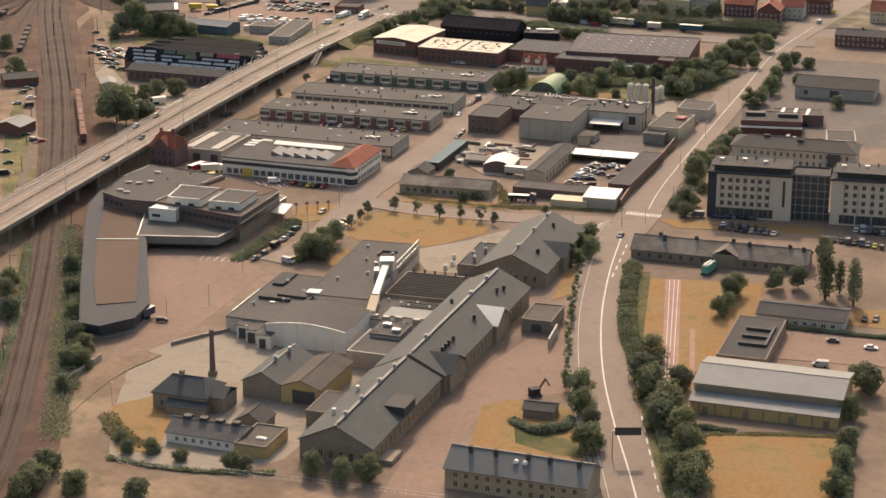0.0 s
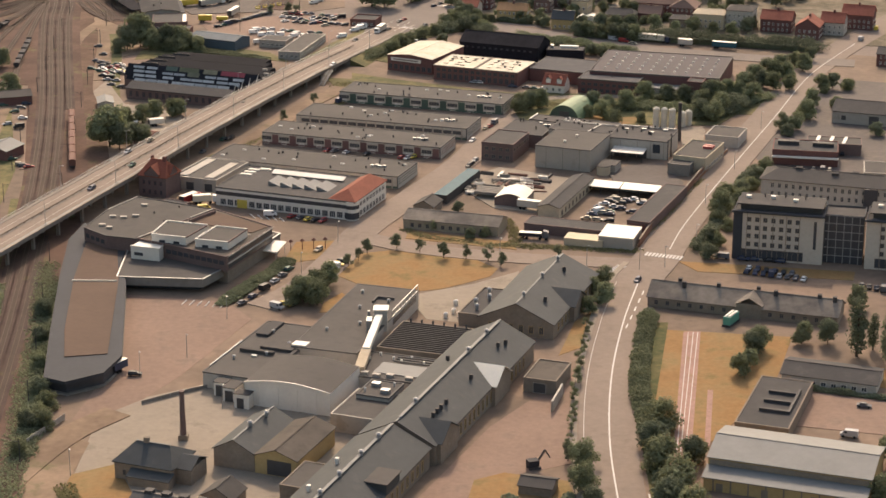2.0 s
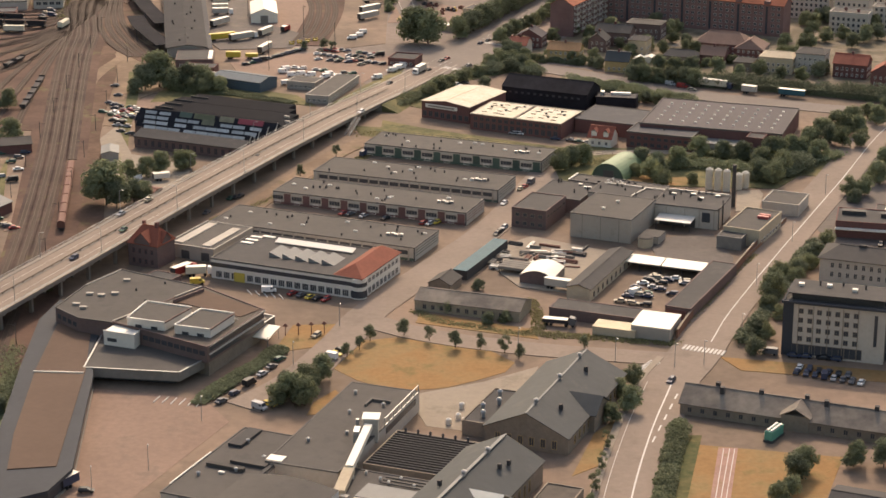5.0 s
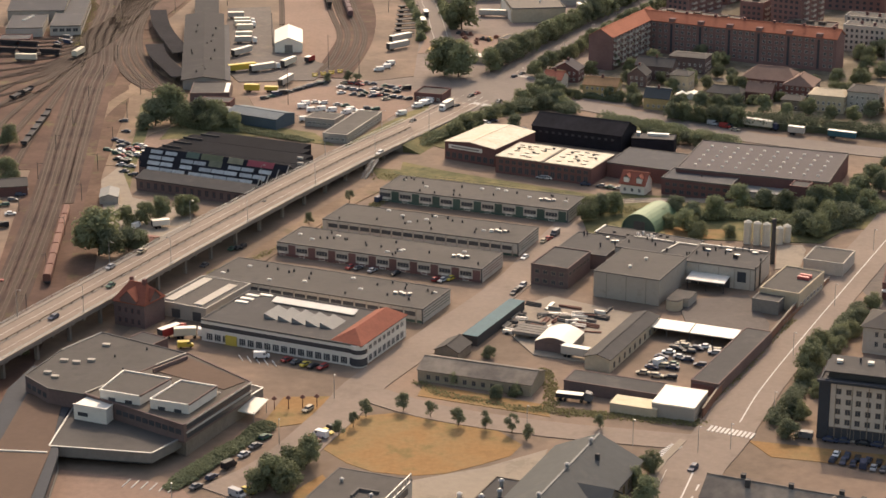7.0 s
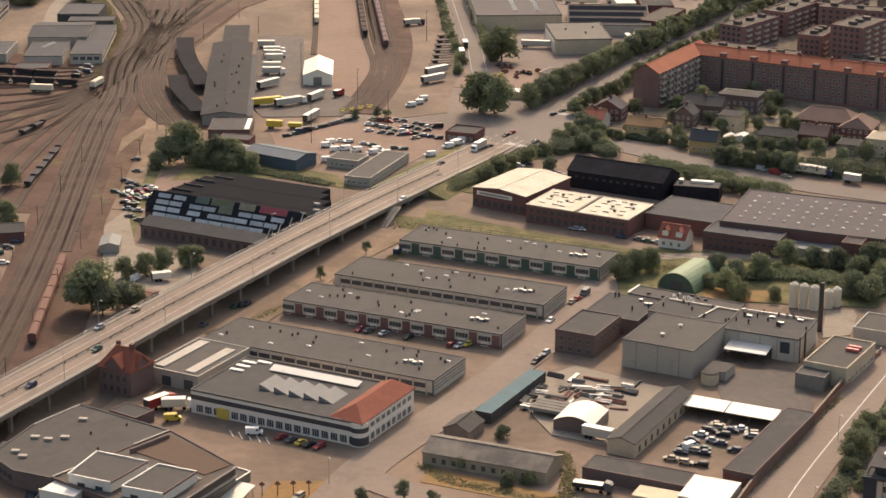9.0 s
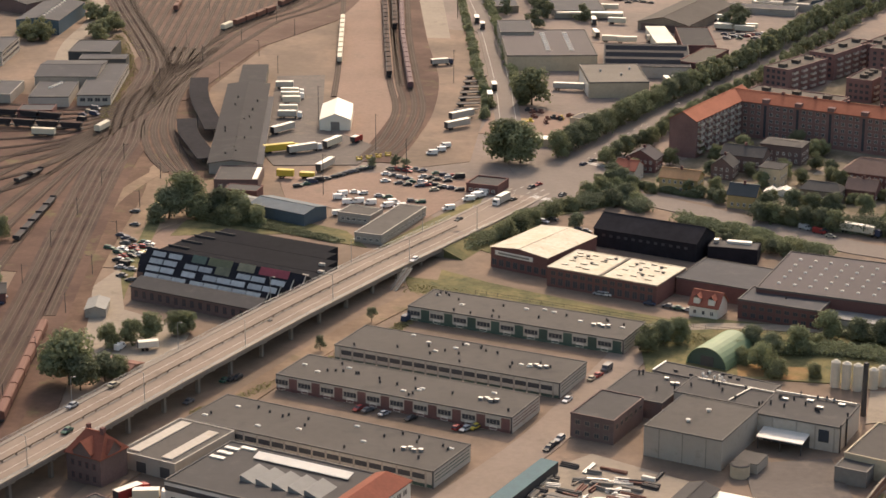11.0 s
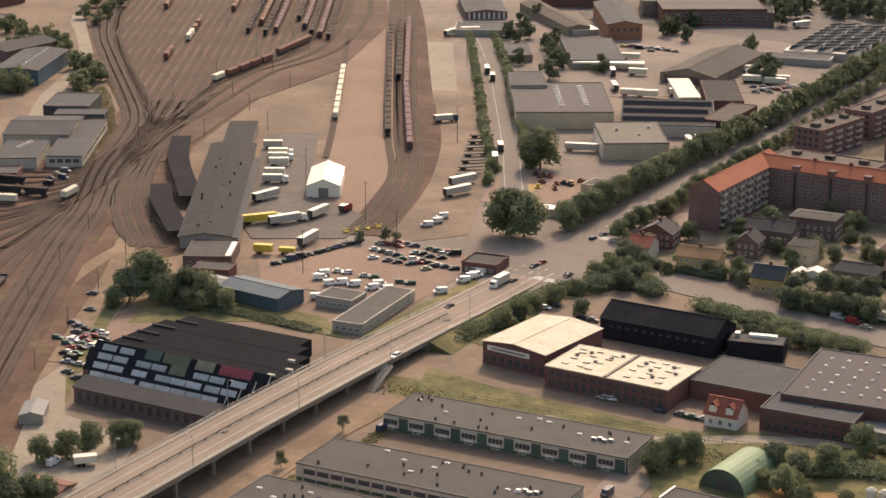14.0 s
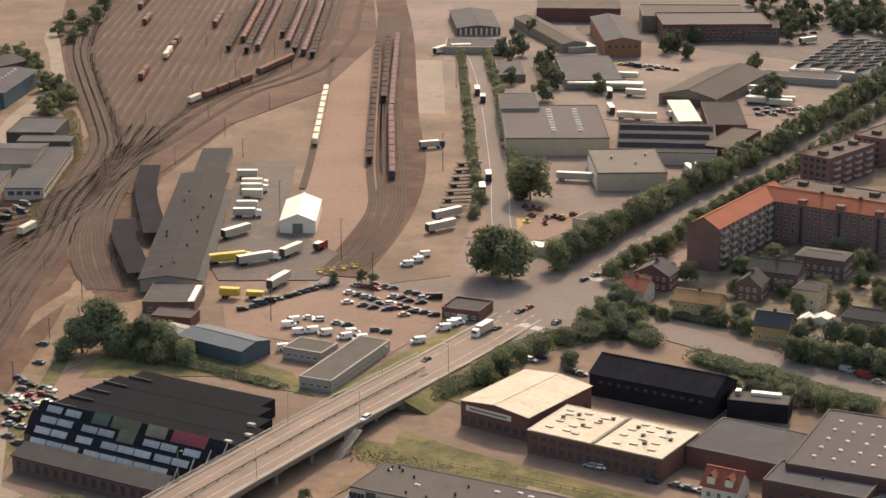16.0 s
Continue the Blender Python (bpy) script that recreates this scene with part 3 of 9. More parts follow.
strip("road", [(-160, 500), (-156, 600), (-160, 700), (-182, 800), (-196, 880), (-206, 960)], 12, 0.03, DIRT, "dusty track beyond the railway", "lane")
strip("road", [(-112, 505), (-116, 545), (-105, 590), (-92, 612)], 10, 0.05, DIRT, "dirt path to the yard", "lane")
strip("road", [(-178, 1210), (-196, 1100), (-180, 1000), (-164, 900), (-152, 845)], 6, 0.05, DIRT, "sandy path along the tracks", "lane")
area("road_junction", [(-52, 1118), (-36, 1108), (-8, 1138), (2, 1160), (-6, 1186), (-28, 1190), (-50, 1160)], 0.07, PALEROAD, "worn asphalt junction", "road")
strip("pavement", [(40.5, 500), (38.5, 560), (38.5, 600), (41.5, 645), (47.5, 690), (54.5, 728), (62, 750)], 2.2, 0.16, PALE, "raised pavement beside the wide road", "pavement")


def dashes(name, pts, off, w, on, gap, label, z=0.3):
    """Painted lines: unbroken when gap is 0."""
    line, m, run = smooth_line(pts, 1.0), Mesh(), 0.0
    if not gap:
        ribbon(m, line, w, z, off=off)
    else:
        n = int(on + gap)
        for i in range(0, len(line) - int(on) - 1, n):
            ribbon(m, line[i : i + int(on) + 1], w, z, off=off)
    return single(name, m, PAINT, label, "road marking", kind="structure")


MAIN = [(50, 440), (50, 505), (48, 560), (48, 600), (51, 645), (57, 690), (64, 728)]
UP = [(76, 765), (84, 795), (104, 856), (136, 950), (163, 1030), (195, 1098)]
dashes("lane_line", MAIN, 0.6, 0.45, 1, 0, "unbroken white lane line")
dashes("track_line", [(66.9, 583), (79.2, 681)], 0.0, 0.2, 1, 0, "pale lane line on the running track")
dashes("track_line", [(65.9, 583), (77.6, 681)], 0.0, 0.2, 1, 0, "pale lane line on the running track")
dashes("track_line", [(68.2, 583), (80.6, 681)], 0.0, 0.2, 1, 0, "pale lane line on the running track")
dashes("edge_line", MAIN, -6.6, 0.15, 1, 0, "thin white edge line")
dashes("lane_dashes", [(57, 560), (57, 500), (58, 440)], 0.0, 0.4, 4, 4, "broken white lane line")
dashes("lane_dashes", [(58, 684), (63, 706), (67, 724)], 0.0, 0.5, 4, 4, "broken white turning arrows")
dashes("lane_line", UP, 2.2, 0.35, 1, 0, "unbroken white lane line")
dashes("lane_line", [(-42, 1120), (-60, 1075), (-66, 1060)], 1.0, 0.3, 4, 6, "broken white line on the viaduct ramp")
for o in (-5, -1.8, 4.5):
    dashes("lane_line", [(-34, 1142), (-42, 1120), (-52, 1096)], o, 0.25, 3, 3, "broken white lane line before the junction", 0.45)
for o in (-3.5, 0, 3.5):
    dashes("lane_line", [(-14, 1192), (-4, 1228), (6, 1262)], o, 0.2, 3, 5, "broken white lane line on the avenue", 0.3)
TERM = [(-46, 1190), (-60, 1255), (-76, 1343), (-110, 1506), (-134, 1602)]
dashes("edge_line", TERM, -3.6, 0.16, 1, 0, "white edge line", 0.3)
dashes("edge_line", TERM, 3.6, 0.16, 1, 0, "white edge line", 0.3)


def crossing(x, y, ang, n, pitch, w, d):
    t = thing("pedestrian_crossing", "white zebra crossing painted on asphalt", "crossing", x, y, 0.0, ang, kind="structure")
    me = Mesh().box(-w / 2, -d / 2, 0.02, w / 2, d / 2, 0.34).data("stripe", PAINT)
    for i in range(n):
        part("stripe", me, None, t).matrix_basis = pose((i - (n - 1) / 2) * pitch, 0, 0)


crossing(75.5, 757, -20, 11, 1.25, 0.7, 4)
crossing(-10, 1183, -25, 12, 1.3, 0.7, 4)
crossing(-26, 1126, -30, 12, 1.3, 0.7, 4)
crossing(-4, 1150, 70, 10, 1.3, 0.7, 4)
crossing(58, 742, 60, 8, 1.2, 0.6, 3.5)

strip("brown_verge", [(-140, 840), (-146, 868), (-158, 924), (-167, 961), (-175, 988), (-183, 1035), (-194, 1105), (-203, 1143)], 13, 0.03, EARTH, "bare brown earth beside the main line", "ground")
strip("brown_verge", [(-172, 860), (-182, 939), (-192, 985), (-210, 1060)], 5, 0.03, PINK, "sandy path beyond the main line", "lane")
area("rough_lawn", [(28, 936), (112, 936), (126, 962), (70, 974), (40, 986), (28, 984), (24, 960)], 0.03, SCRUB, "rough grass behind the works", "grass")
area("dry_field", [(56, 937), (55, 952), (64, 953), (64, 938)], 0.05, DRY, "parched patch behind the works", "grass")
area("dry_field", [(69, 936), (71, 948), (79, 949), (77, 938)], 0.05, DRY, "parched patch behind the works", "grass")
area("ditch_bank", [(-52.1, 1027.9), (-33.0, 1016.0), (-16.3, 1007.9), (13.7, 994.4), (38.4, 985.3), (69.3, 978.8), (87.0, 977.7), (70, 952), (40, 960), (10, 974), (-20, 984), (-50, 992)], 0.03, SCRUB, "olive grassy bank along the ditch", "grass")
area("stock_yard", [(6, 832), (16, 812), (36, 806), (48, 852), (18, 868), (10, 858)], 0.02, PALE, "sandy stock yard", "yard")
area("concrete_lot", [(94, 904), (96, 931), (105, 933), (106, 927), (103, 908)], 0.03, PALE, "pale concrete lot below the silos", "yard")
area("works_court", [(64, 840), (60, 868), (84, 876), (90, 848), (88, 830)], 0.02, YARD, "grey asphalt works court", "yard")
area("terminal_court", [(-188.0, 1330.0), (-165.0, 1337.0), (-141.0, 1224.0), (-127.0, 1215.0), (-108.0, 1196.0), (-112.0, 1166.0), (-147.0, 1159.0), (-158.0, 1181.0)], 0.03, YARD, "dark grey loading court of the terminal", "yard")

for i in range(6):
    single("parking_line", Mesh().box(-0.12, -2.4, 0.0, 0.12, 2.4, 0.3), PAINT, "white painted parking line", "road marking", -86 + 2.6 * i, 705 - 0.5 * i, 0, -12, "parking lines", "structure")
for i in range(5):
    single("parking_line", Mesh().box(-0.12, -2.6, 0.0, 0.12, 2.6, 0.3), PAINT, "white painted parking line", "road marking", -74 + 2.8 * i, 800 - 0.9 * i, 0, 25, "parking lines", "structure")

# ---- railway ----
TRACKS = Mesh()
SLEEPERS = Mesh()
RAILS = Mesh()


def track(pts, bed=3.4, step=9.0):
    line = smooth_line(pts, step)
    ribbon(TRACKS, line, bed, 0.42, 0.5)
    ribbon(SLEEPERS, line, 2.3, 0.46, 0.04)
    for o in (-0.72, 0.72):
        ribbon(RAILS, line, 0.16, 0.62, 0.16, off=o)


MAINLINE = [(-121, 480), (-120, 540), (-132, 660), (-145, 760), (-158, 850), (-179, 955), (-202, 1068), (-217, 1145), (-224, 1190), (-239, 1251), (-246, 1300), (-257, 1350), (-280, 1405), (-317, 1487), (-348, 1560), (-372, 1640), (-385, 1700), (-470, 2080)]
strip("rail_ground", MAINLINE[:12], 25, 0.0, BALLAST, "rusty brown ballast along the main line", "railway ground")
area("rail_ground", [(-262, 1270), (-218, 1270), (-214, 1400), (-190, 1480), (-192, 1620), (-226, 1760), (-310, 2100), (-560, 2100), (-430, 1760), (-384, 1620), (-330, 1490), (-272, 1370)], 0.0, SIDING, "rusty brown ballast of the rail yard", "railway ground")
strip("rail_ground", [(-170, 1130), (-186, 1152), (-205, 1185), (-219, 1222), (-228, 1265), (-233, 1308)], 17, 0.0, EARTH, "brown ballast beside the goods shed", "railway ground")
strip("rail_ground", [(-106, 1172), (-105, 1212), (-107, 1268), (-117, 1340), (-141, 1440), (-182, 1627), (-215, 1760)], 19, 0.0, BALLAST, "dark ballast of the loading sidings", "railway ground")
for k in range(4):
    o = (k - 1.5) * 4.3
    track([(x + o - (2.5 if y < 900 else 0), y) for x, y in (MAINLINE if k < 3 else MAINLINE[5:])], 4.5)
LEFT = [(-219, 1145), (-234, 1251), (-240, 1299), (-250, 1351), (-278, 1415), (-321, 1508), (-347, 1572), (-371, 1660)]
RIGHT = [(-230, 1265), (-237, 1310), (-240, 1353), (-244, 1412), (-242, 1460), (-230, 1493), (-223, 1537), (-231, 1632), (-246, 1712), (-312, 2080)]
for o in (0, 9, 20):
    track([(x + o * min(1, max(0, (y - 1270) / 160)), y + o * 0.6) for x, y in RIGHT], 3.4)
for k in range(27):
    # sidings run straight from the two ladders
    a = -376 + 5.4 * k
    ladder = LEFT if a < -316 else RIGHT
    best = min((abs(np.interp(y, [q[1] for q in ladder], [q[0] for q in ladder]) - a - (1700 - y) * 0.185), y) for y in range(1352, 1640, 4))
    y0 = best[1]
    x0 = a + (1700 - y0) * 0.185
    xb = float(np.interp(y0 - 45, [q[1] for q in ladder], [q[0] for q in ladder]))
    track([(xb, y0 - 45), (x0 * 0.6 + (xb + (x0 - xb) * 0.5) * 0.4, y0 - 12), (x0 - 5, y0 + 27), (a, 1700), (a - 70, 2080)], 3.0)
for k in range(11):
    track([(-350 + 10 * k, 1258 - 17 * k), (-296 + 6 * k, 1247 - 12 * k), (-258 + 2.4 * k, 1243 - 7 * k), (-246 + 1.6 * k, 1282 - 3 * k), (-250 + k * 1.4, 1340), (-262 + k * 2.4, 1390)], 3.0)
for k in range(4):
    track([(-176 - 4 * k, 1140), (-189 - 5 * k, 1168), (-206 - 4.4 * k, 1208), (-219 - 3 * k, 1255), (-227 - 2.2 * k, 1300), (-233 - 1.5 * k, 1350), (-238, 1410)], 3.4)
for k in range(2):
    track([(-113 + 4.2 * k, 1176 + 3 * k), (-111 + 4.2 * k, 1212), (-115.5 + 4.2 * k, 1268), (-131 + 4.2 * k, 1333), (-154 + 4.2 * k, 1440), (-189 + 4 * k, 1608), (-208 + 4 * k, 1700)], 3.2)
    track([(-104.5 + 4.2 * k, 1182 + 3 * k), (-102.5 + 4.2 * k, 1212), (-106.5 + 4.2 * k, 1268), (-122.6 + 4.2 * k, 1340), (-145 + 4.2 * k, 1440), (-182 + 4 * k, 1627), (-197 + 4 * k, 1700)], 3.2)
for k in range(6):
    # west sidings fanning out of the main line below the throat
    track([(-206 - 13 * k, 985 + 16 * k), (-213 - 11 * k, 1032 + 18 * k), (-220 - 8 * k, 1085 + 15 * k), (-226 - 4.5 * k, 1135 + 9 * k), (-231 - 2 * k, 1190 + 3 * k)], 3.2)
track([(-122, 1318), (-127, 1340), (-149.6, 1440), (-185.4, 1618), (-200, 1700)], 3.2)
track([(-150, 1290), (-163, 1359), (-194, 1512), (-212, 1600)], 3.0)
t = thing("railway_tracks", "rusty brown railway tracks on dark ballast", "railway", kind="stuff")
part("track_bed", TRACKS, BALLASTD, t)
part("sleepers", SLEEPERS, mat("sleeper_wood", (0.07, 0.05, 0.038), 0.95, 0.25), t)
part("rails", RAILS, RAIL, t)

# ---- viaduct ----
WAGRUST = mat("weathered_guard_rail", (0.13, 0.1, 0.08), 0.8, 0.2, 0.3, 1.5, spec=0.2)
VH = [(-60, 7.6), (60, 7.6), (160, 7.4), (230, 6.6), (290, 5.0), (330, 3.3), (365, 1.7), (400, 0.5), (425, 0.12)]
VIA = [np.array((-160.5 + 0.3 * s, 737 + 0.954 * s, float(np.interp(s, [q[0] for q in VH], [q[1] for q in VH])))) for s in range(-60, 426, 6)]
t = thing("viaduct", "long concrete road viaduct with steel railings", "bridge", kind="structure")
part("deck", ribbon(Mesh(), VIA, 18.2, -0.25, 1.0), CONCD, t)
part("carriageway", ribbon(Mesh(), VIA, 17.2, 0.0, 0.24), ROAD, t)
part("kerb", ribbon(Mesh(), VIA, 1.3, 0.2, 0.19, off=-8.3), CONC, t)
part("kerb", ribbon(Mesh(), VIA, 1.3, 0.2, 0.19, off=8.3), CONC, t)
part("median_strip", ribbon(Mesh(), VIA[:70], 0.7, 0.06, 0.05), CONCD, t)
part("median_rail", ribbon(Mesh(), VIA[:70], 0.16, 0.85, 0.32), WAGRUST, t, "rusty steel guard rail along the middle")
median_post = Mesh().box(-0.12, -0.25, 0.05, 0.12, 0.25, 0.8).data("median_post", WAGRUST)
for a in VIA[:69]:
    part("median_post", median_post, None, t).matrix_basis = pose(a[0], a[1], a[2], 0, 0, -17.5)
part("lane_line", ribbon(Mesh(), VIA, 0.12, 0.02, off=-4.2), PAINT, t)
part("lane_line", ribbon(Mesh(), VIA, 0.12, 0.02, off=4.2), PAINT, t)
for o in (-8.95, 8.95):
    part("fascia", ribbon(Mesh(), VIA[:66], 0.3, 0.25, 0.9, off=o), CONC, t)
    part("rail", ribbon(Mesh(), VIA[:72], 0.1, 1.15, 0.1, off=o), STEEL, t)
    part("rail", ribbon(Mesh(), VIA[:72], 0.06, 0.75, 0.08, off=o), STEEL, t)
post = Mesh().box(-0.05, -0.05, 0, 0.05, 0.05, 1.15).data("post", STEEL)
for o in (-8.95, 8.95):
    for q in offset(VIA[:72], o)[::3]:
        part("post", post, None, t).matrix_basis = pose(*q)
ANG = math.degrees(math.atan2(0.3, 0.954))
for i in range(2, 65, 3):
    q = VIA[i]
    pier = Mesh().box(-8.2, -0.7, q[2] - 2.2, 8.2, 0.7, q[2] - 1.25)
    for x in (-6.5, 0, 6.5):
        pier.box(x - 0.55, -0.55, -0.5, x + 0.55, 0.55, q[2] - 2.2)
    o = part("pier", pier, CONCD, t)
    o.matrix_basis = pose(q[0], q[1], 0, 0, 0, -ANG)
part("abutment", ribbon(Mesh(), [np.array((v[0], v[1], max(v[2], 0.2))) for v in VIA[64:]], 19.5, -0.6, 4.5), CONCD, t)
bank = Mesh()
VB = VIA[64:]
for s in (-1, 1):
    n0 = len(bank.v)
    for a, b, v in zip(offset(VB, s * 9.2), offset(VB, s * (9.2 + 9)), VB):
        bank.v += [(a[0], a[1], v[2] - 0.3), (b[0], b[1], -0.2)]
    bank.f.append((n0, n0 + 1, len(bank.v)))
    bank.v.append((bank.v[n0][0], bank.v[n0][1], -0.2))
    bank.f += [(n0 + 2 * i, n0 + 2 * i + 1, n0 + 2 * i + 3, n0 + 2 * i + 2) for i in range(len(VB) - 1)]
part("embankment", bank, SCRUB, t, "rough grassy embankment")


def lamp_post(x, y, z, rz, h=9.0, arms=2):
    if ("lamp", h, arms) not in STORE:
        STORE[("lamp", h, arms)] = None
        a = thing("street_lamp", "slim grey steel street lamp", "street lamp", x, y, z, rz, "street lamps")
        part("pole", Mesh().cyl(0, 0, 0, h, 0.12, 0.07, 6), STEEL, a)
        for s in (-1, 1)[:arms]:
            part("arm", Mesh().beam((0, 0, h), (0, s * 1.4, h + 0.25), 0.08), STEEL, a)
            part("lamp_head", Mesh().box(-0.16, s * 1.4 - 0.4, h + 0.15, 0.16, s * 1.4 + 0.4, h + 0.32), STEEL, a)
        STORE[("lamp", h, arms)] = a
    else:
        copy_thing(STORE[("lamp", h, arms)], pose(x, y, z, 0, 0, rz))


for i in range(4, 70, 9):
    q = offset(VIA, -8.4)[i]
    lamp_post(q[0], q[1], q[2] + 0.15, -ANG + 90, 9.0, 1)
    q = offset(VIA, 8.4)[i + 2]
    lamp_post(q[0], q[1], q[2] + 0.15, -ANG - 90, 9.0, 1)
# a long straight flight from the deck down to the lane
stair = thing("steel_stair", "long steel stair from the viaduct to the ground", "stair")
FOOT, HEAD = np.array((-64.8, 1002.2, 0.0)), np.array((-61.1, 1013.8, 4.8))
SIDE = np.array((HEAD[1] - FOOT[1], FOOT[0] - HEAD[0], 0.0))
SIDE /= np.hypot(SIDE[0], SIDE[1])
for s in (-1, 1):
    part("stringer", Mesh().beam(FOOT + SIDE * s, HEAD + SIDE * s, 0.2, 0.4), STEEL, stair)
    part("handrail", Mesh().beam(FOOT + SIDE * s + (0, 0, 1.1), HEAD + SIDE * s + (0, 0, 1.1), 0.1), STEEL, stair)
turn = math.degrees(math.atan2(SIDE[1], SIDE[0]))
step = Mesh().box(-0.9, -0.2, -0.05, 0.9, 0.2, 0.05).data("step", CONC)
for i in range(26):
    q = FOOT + (HEAD - FOOT) * (i + 0.5) / 26
    part("step", step, None, stair).matrix_basis = pose(q[0], q[1], q[2], 0, 0, turn)
for e in (0.35, 0.7):
    q = FOOT + (HEAD - FOOT) * e
    part("post", Mesh().box(q[0] - 0.15, q[1] - 0.15, 0, q[0] + 0.15, q[1] + 0.15, q[2]), STEEL, stair)

# ---- the warehouses ----
def warehouse(label, x, y, ang, L, W, h, door_mat, frame_mat, bays, wall, doors=True):
    t = flat("warehouse", label, "warehouse", x, y, ang, L, W, h, wall, FELT, 0.15, EDGE, group="row of warehouses")
    pitch = L / bays
    if doors:
        xs = [-L / 2 + pitch * (i + 0.75) for i in range(bays)]
        openings(t, L, W, "f", xs, 0.05, pitch * 0.36, h - 0.7, door_mat, door_mat, "door", 0, "door_panel")
        openings(t, L, W, "f", [q - pitch * 0.5 for q in xs], 1.9, pitch * 0.56, 1.7, CLAD, GLASS, "window", 3)
        openings(t, L, W, "f", [q - pitch * 0.5 for q in xs], 0.3, pitch * 0.3, 1.3, WHITE, WHITE, "panel", 0, "board")
    else:
        part("window_band", Mesh().box(-L / 2 + 2, -W / 2 - 0.06, 2.2, L / 2 - 2, -W / 2 + 0.1, 3.7), GLASS, t)
        for q in spread(-L / 2, L / 2, bays * 2):
            part("pier", Mesh().box(q - 0.3, -W / 2 - 0.12, 0, q + 0.3, -W / 2 + 0.1, h - 0.4), CLAD, t)
    part("wall_band", Mesh().box(-L / 2 + 0.1, -W / 2 - 0.05, 0.1, L / 2 - 0.1, -W / 2 + 0.1, 1.0), door_mat, t)
    for z in (1.6, 2.6, 3.6):
        part("wall_line", Mesh().box(L / 2 - 0.05, -W / 2 + 1, z, L / 2 + 0.05, W / 2 - 1, z + 0.25), door_mat, t)
    part("corner_post", Mesh().box(L / 2 - 0.3, -W / 2 - 0.08, 0, L / 2 + 0.08, -W / 2 + 0.3, h), DARK, t)
    rr = random.Random(int(x * 7) + 900)
    on_roof(t, [(rr.uniform(-L / 2 + 3, L / 2 - 3), rr.uniform(-W / 2 + 2, W / 2 - 2)) for _ in range(16)], h, "vent", IRON, (0.9, 0.9, 0.9))
    on_roof(t, [(rr.uniform(-L / 2 + 3, L / 2 - 3), rr.uniform(-W / 2 + 2, W / 2 - 2)) for _ in range(7)], h, "skylight", WHITE, (1.6, 0.9, 0.4))
    on_roof(t, [(L * 0.32 + k * 1.6, -1 + k % 2) for k in range(4)], h, "box", STEEL, (1.2, 0.9, 0.8))
    return t


warehouse("long warehouse with grey felt roof and dark green doors", -14.5, 971, -16.5, 76.6, 19.5, 5.0, GREEND, WHITE, 9, PLASTER)
warehouse("long pale warehouse with grey felt roof", -29.8, 930, -16.5, 76.9, 21.0, 5.0, GREEND, WHITE, 9, PLASTER, False)
warehouse("long warehouse with grey felt roof and dark red doors", -40.9, 900, -17, 78.5, 19.6, 5.0, REDD, WHITE, 10, PLASTER)
warehouse("long warehouse with grey felt roof beside the showroom", -56.5, 860, -18.5, 80.8, 21.8, 5.0, GREEND, WHITE, 9, PLASTER, False)

# ---- showroom with the orange roof ----
t = flat("showroom", "white two-storey showroom with dark window bands", "showroom", -57.5, 819.6, -19.2, 56.9, 30.8, 7.0, WHITE, FELTD, 0.3, EDGE)
part("upper_band", Mesh().box(-28.5, -15.52, 4.3, 28.5, -15.3, 5.7), GLASS, t)
openings(t, 56.9, 30.8, "f", spread(-27, 27, 18), 0.5, 2.4, 2.4, WHITE, GLASS, "window", 2)
openings(t, 56.9, 30.8, "r", spread(-14, 14, 9), 0.5, 2.2, 2.2, WHITE, GLASS, "window", 2)
openings(t, 56.9, 30.8, "r", spread(-14, 14, 9), 4.2, 2.2, 1.7, WHITE, GLASS, "window", 2)
part("corner_bay", Mesh().cyl(26.6, -13.5, 0, 7.0, 2.6, n=20), WHITE, t, "rounded white corner bay")
part("corner_window", Mesh().cyl(26.6, -13.5, 4.3, 5.7, 2.72, n=20), GLASS, t)
part("corner_window", Mesh().cyl(26.6, -13.5, 0.5, 2.9, 2.72, n=20), GLASS, t)
part("entrance", Mesh().box(-19.5, -15.75, 0, -15.5, -15.3, 3.2), mat("yellow_sign", (0.6, 0.45, 0.08), 0.6, 0.1), t, "yellow entrance surround")
part("tile_roof", Mesh().slab([(17.6, -14.8, 7.3), (28.9, -15.8, 7.3), (23.2, -9, 10.2)], 0.2).slab([(28.9, -15.8, 7.3), (28.9, 15.9, 7.3), (23.2, 12, 10.2), (23.2, -9, 10.2)], 0.2).slab([(17.6, 15.9, 7.3), (17.6, -14.8, 7.3), (23.2, -9, 10.2), (23.2, 12, 10.2)], 0.2).slab([(28.9, 15.9, 7.3), (17.6, 15.9, 7.3), (23.2, 12, 10.2)], 0.2), DARKTILE, t, "orange clay tile hipped roof")
part("roof_light", Mesh().slab([(-16, 7.6, 7.6), (14, 7.6, 7.6), (14, 10.6, 8.4), (-16, 10.6, 8.4)], 0.2), WHITE, t, "long white roof light")
for i in range(5):
    x0 = -11 + 5 * i
    part("saw_roof", Mesh().prism([(x0, -6), (x0 + 4.6, -6), (x0 + 4.6, 3), (x0, 3)], 7.0, 8.6, [(x0, -6), (x0 + 0.3, -6), (x0 + 0.3, 3), (x0, 3)]), ETERNIT, t)
on_roof(t, [(-25, 4), (-25, 7.5), (-25, 11), (-21, 13)], 7.0, "box", WHITE, (4.5, 1.3, 0.4))
t = flat("workshop_annex", "low grey workshop with white roof strips", "workshop", -95.4, 846, -20, 19, 28, 5.0, CLAD, FELT, 0.2)
part("roof_light", Mesh().box(-7.5, -12, 5.0, -4, 12, 5.35), PLASTER, t)
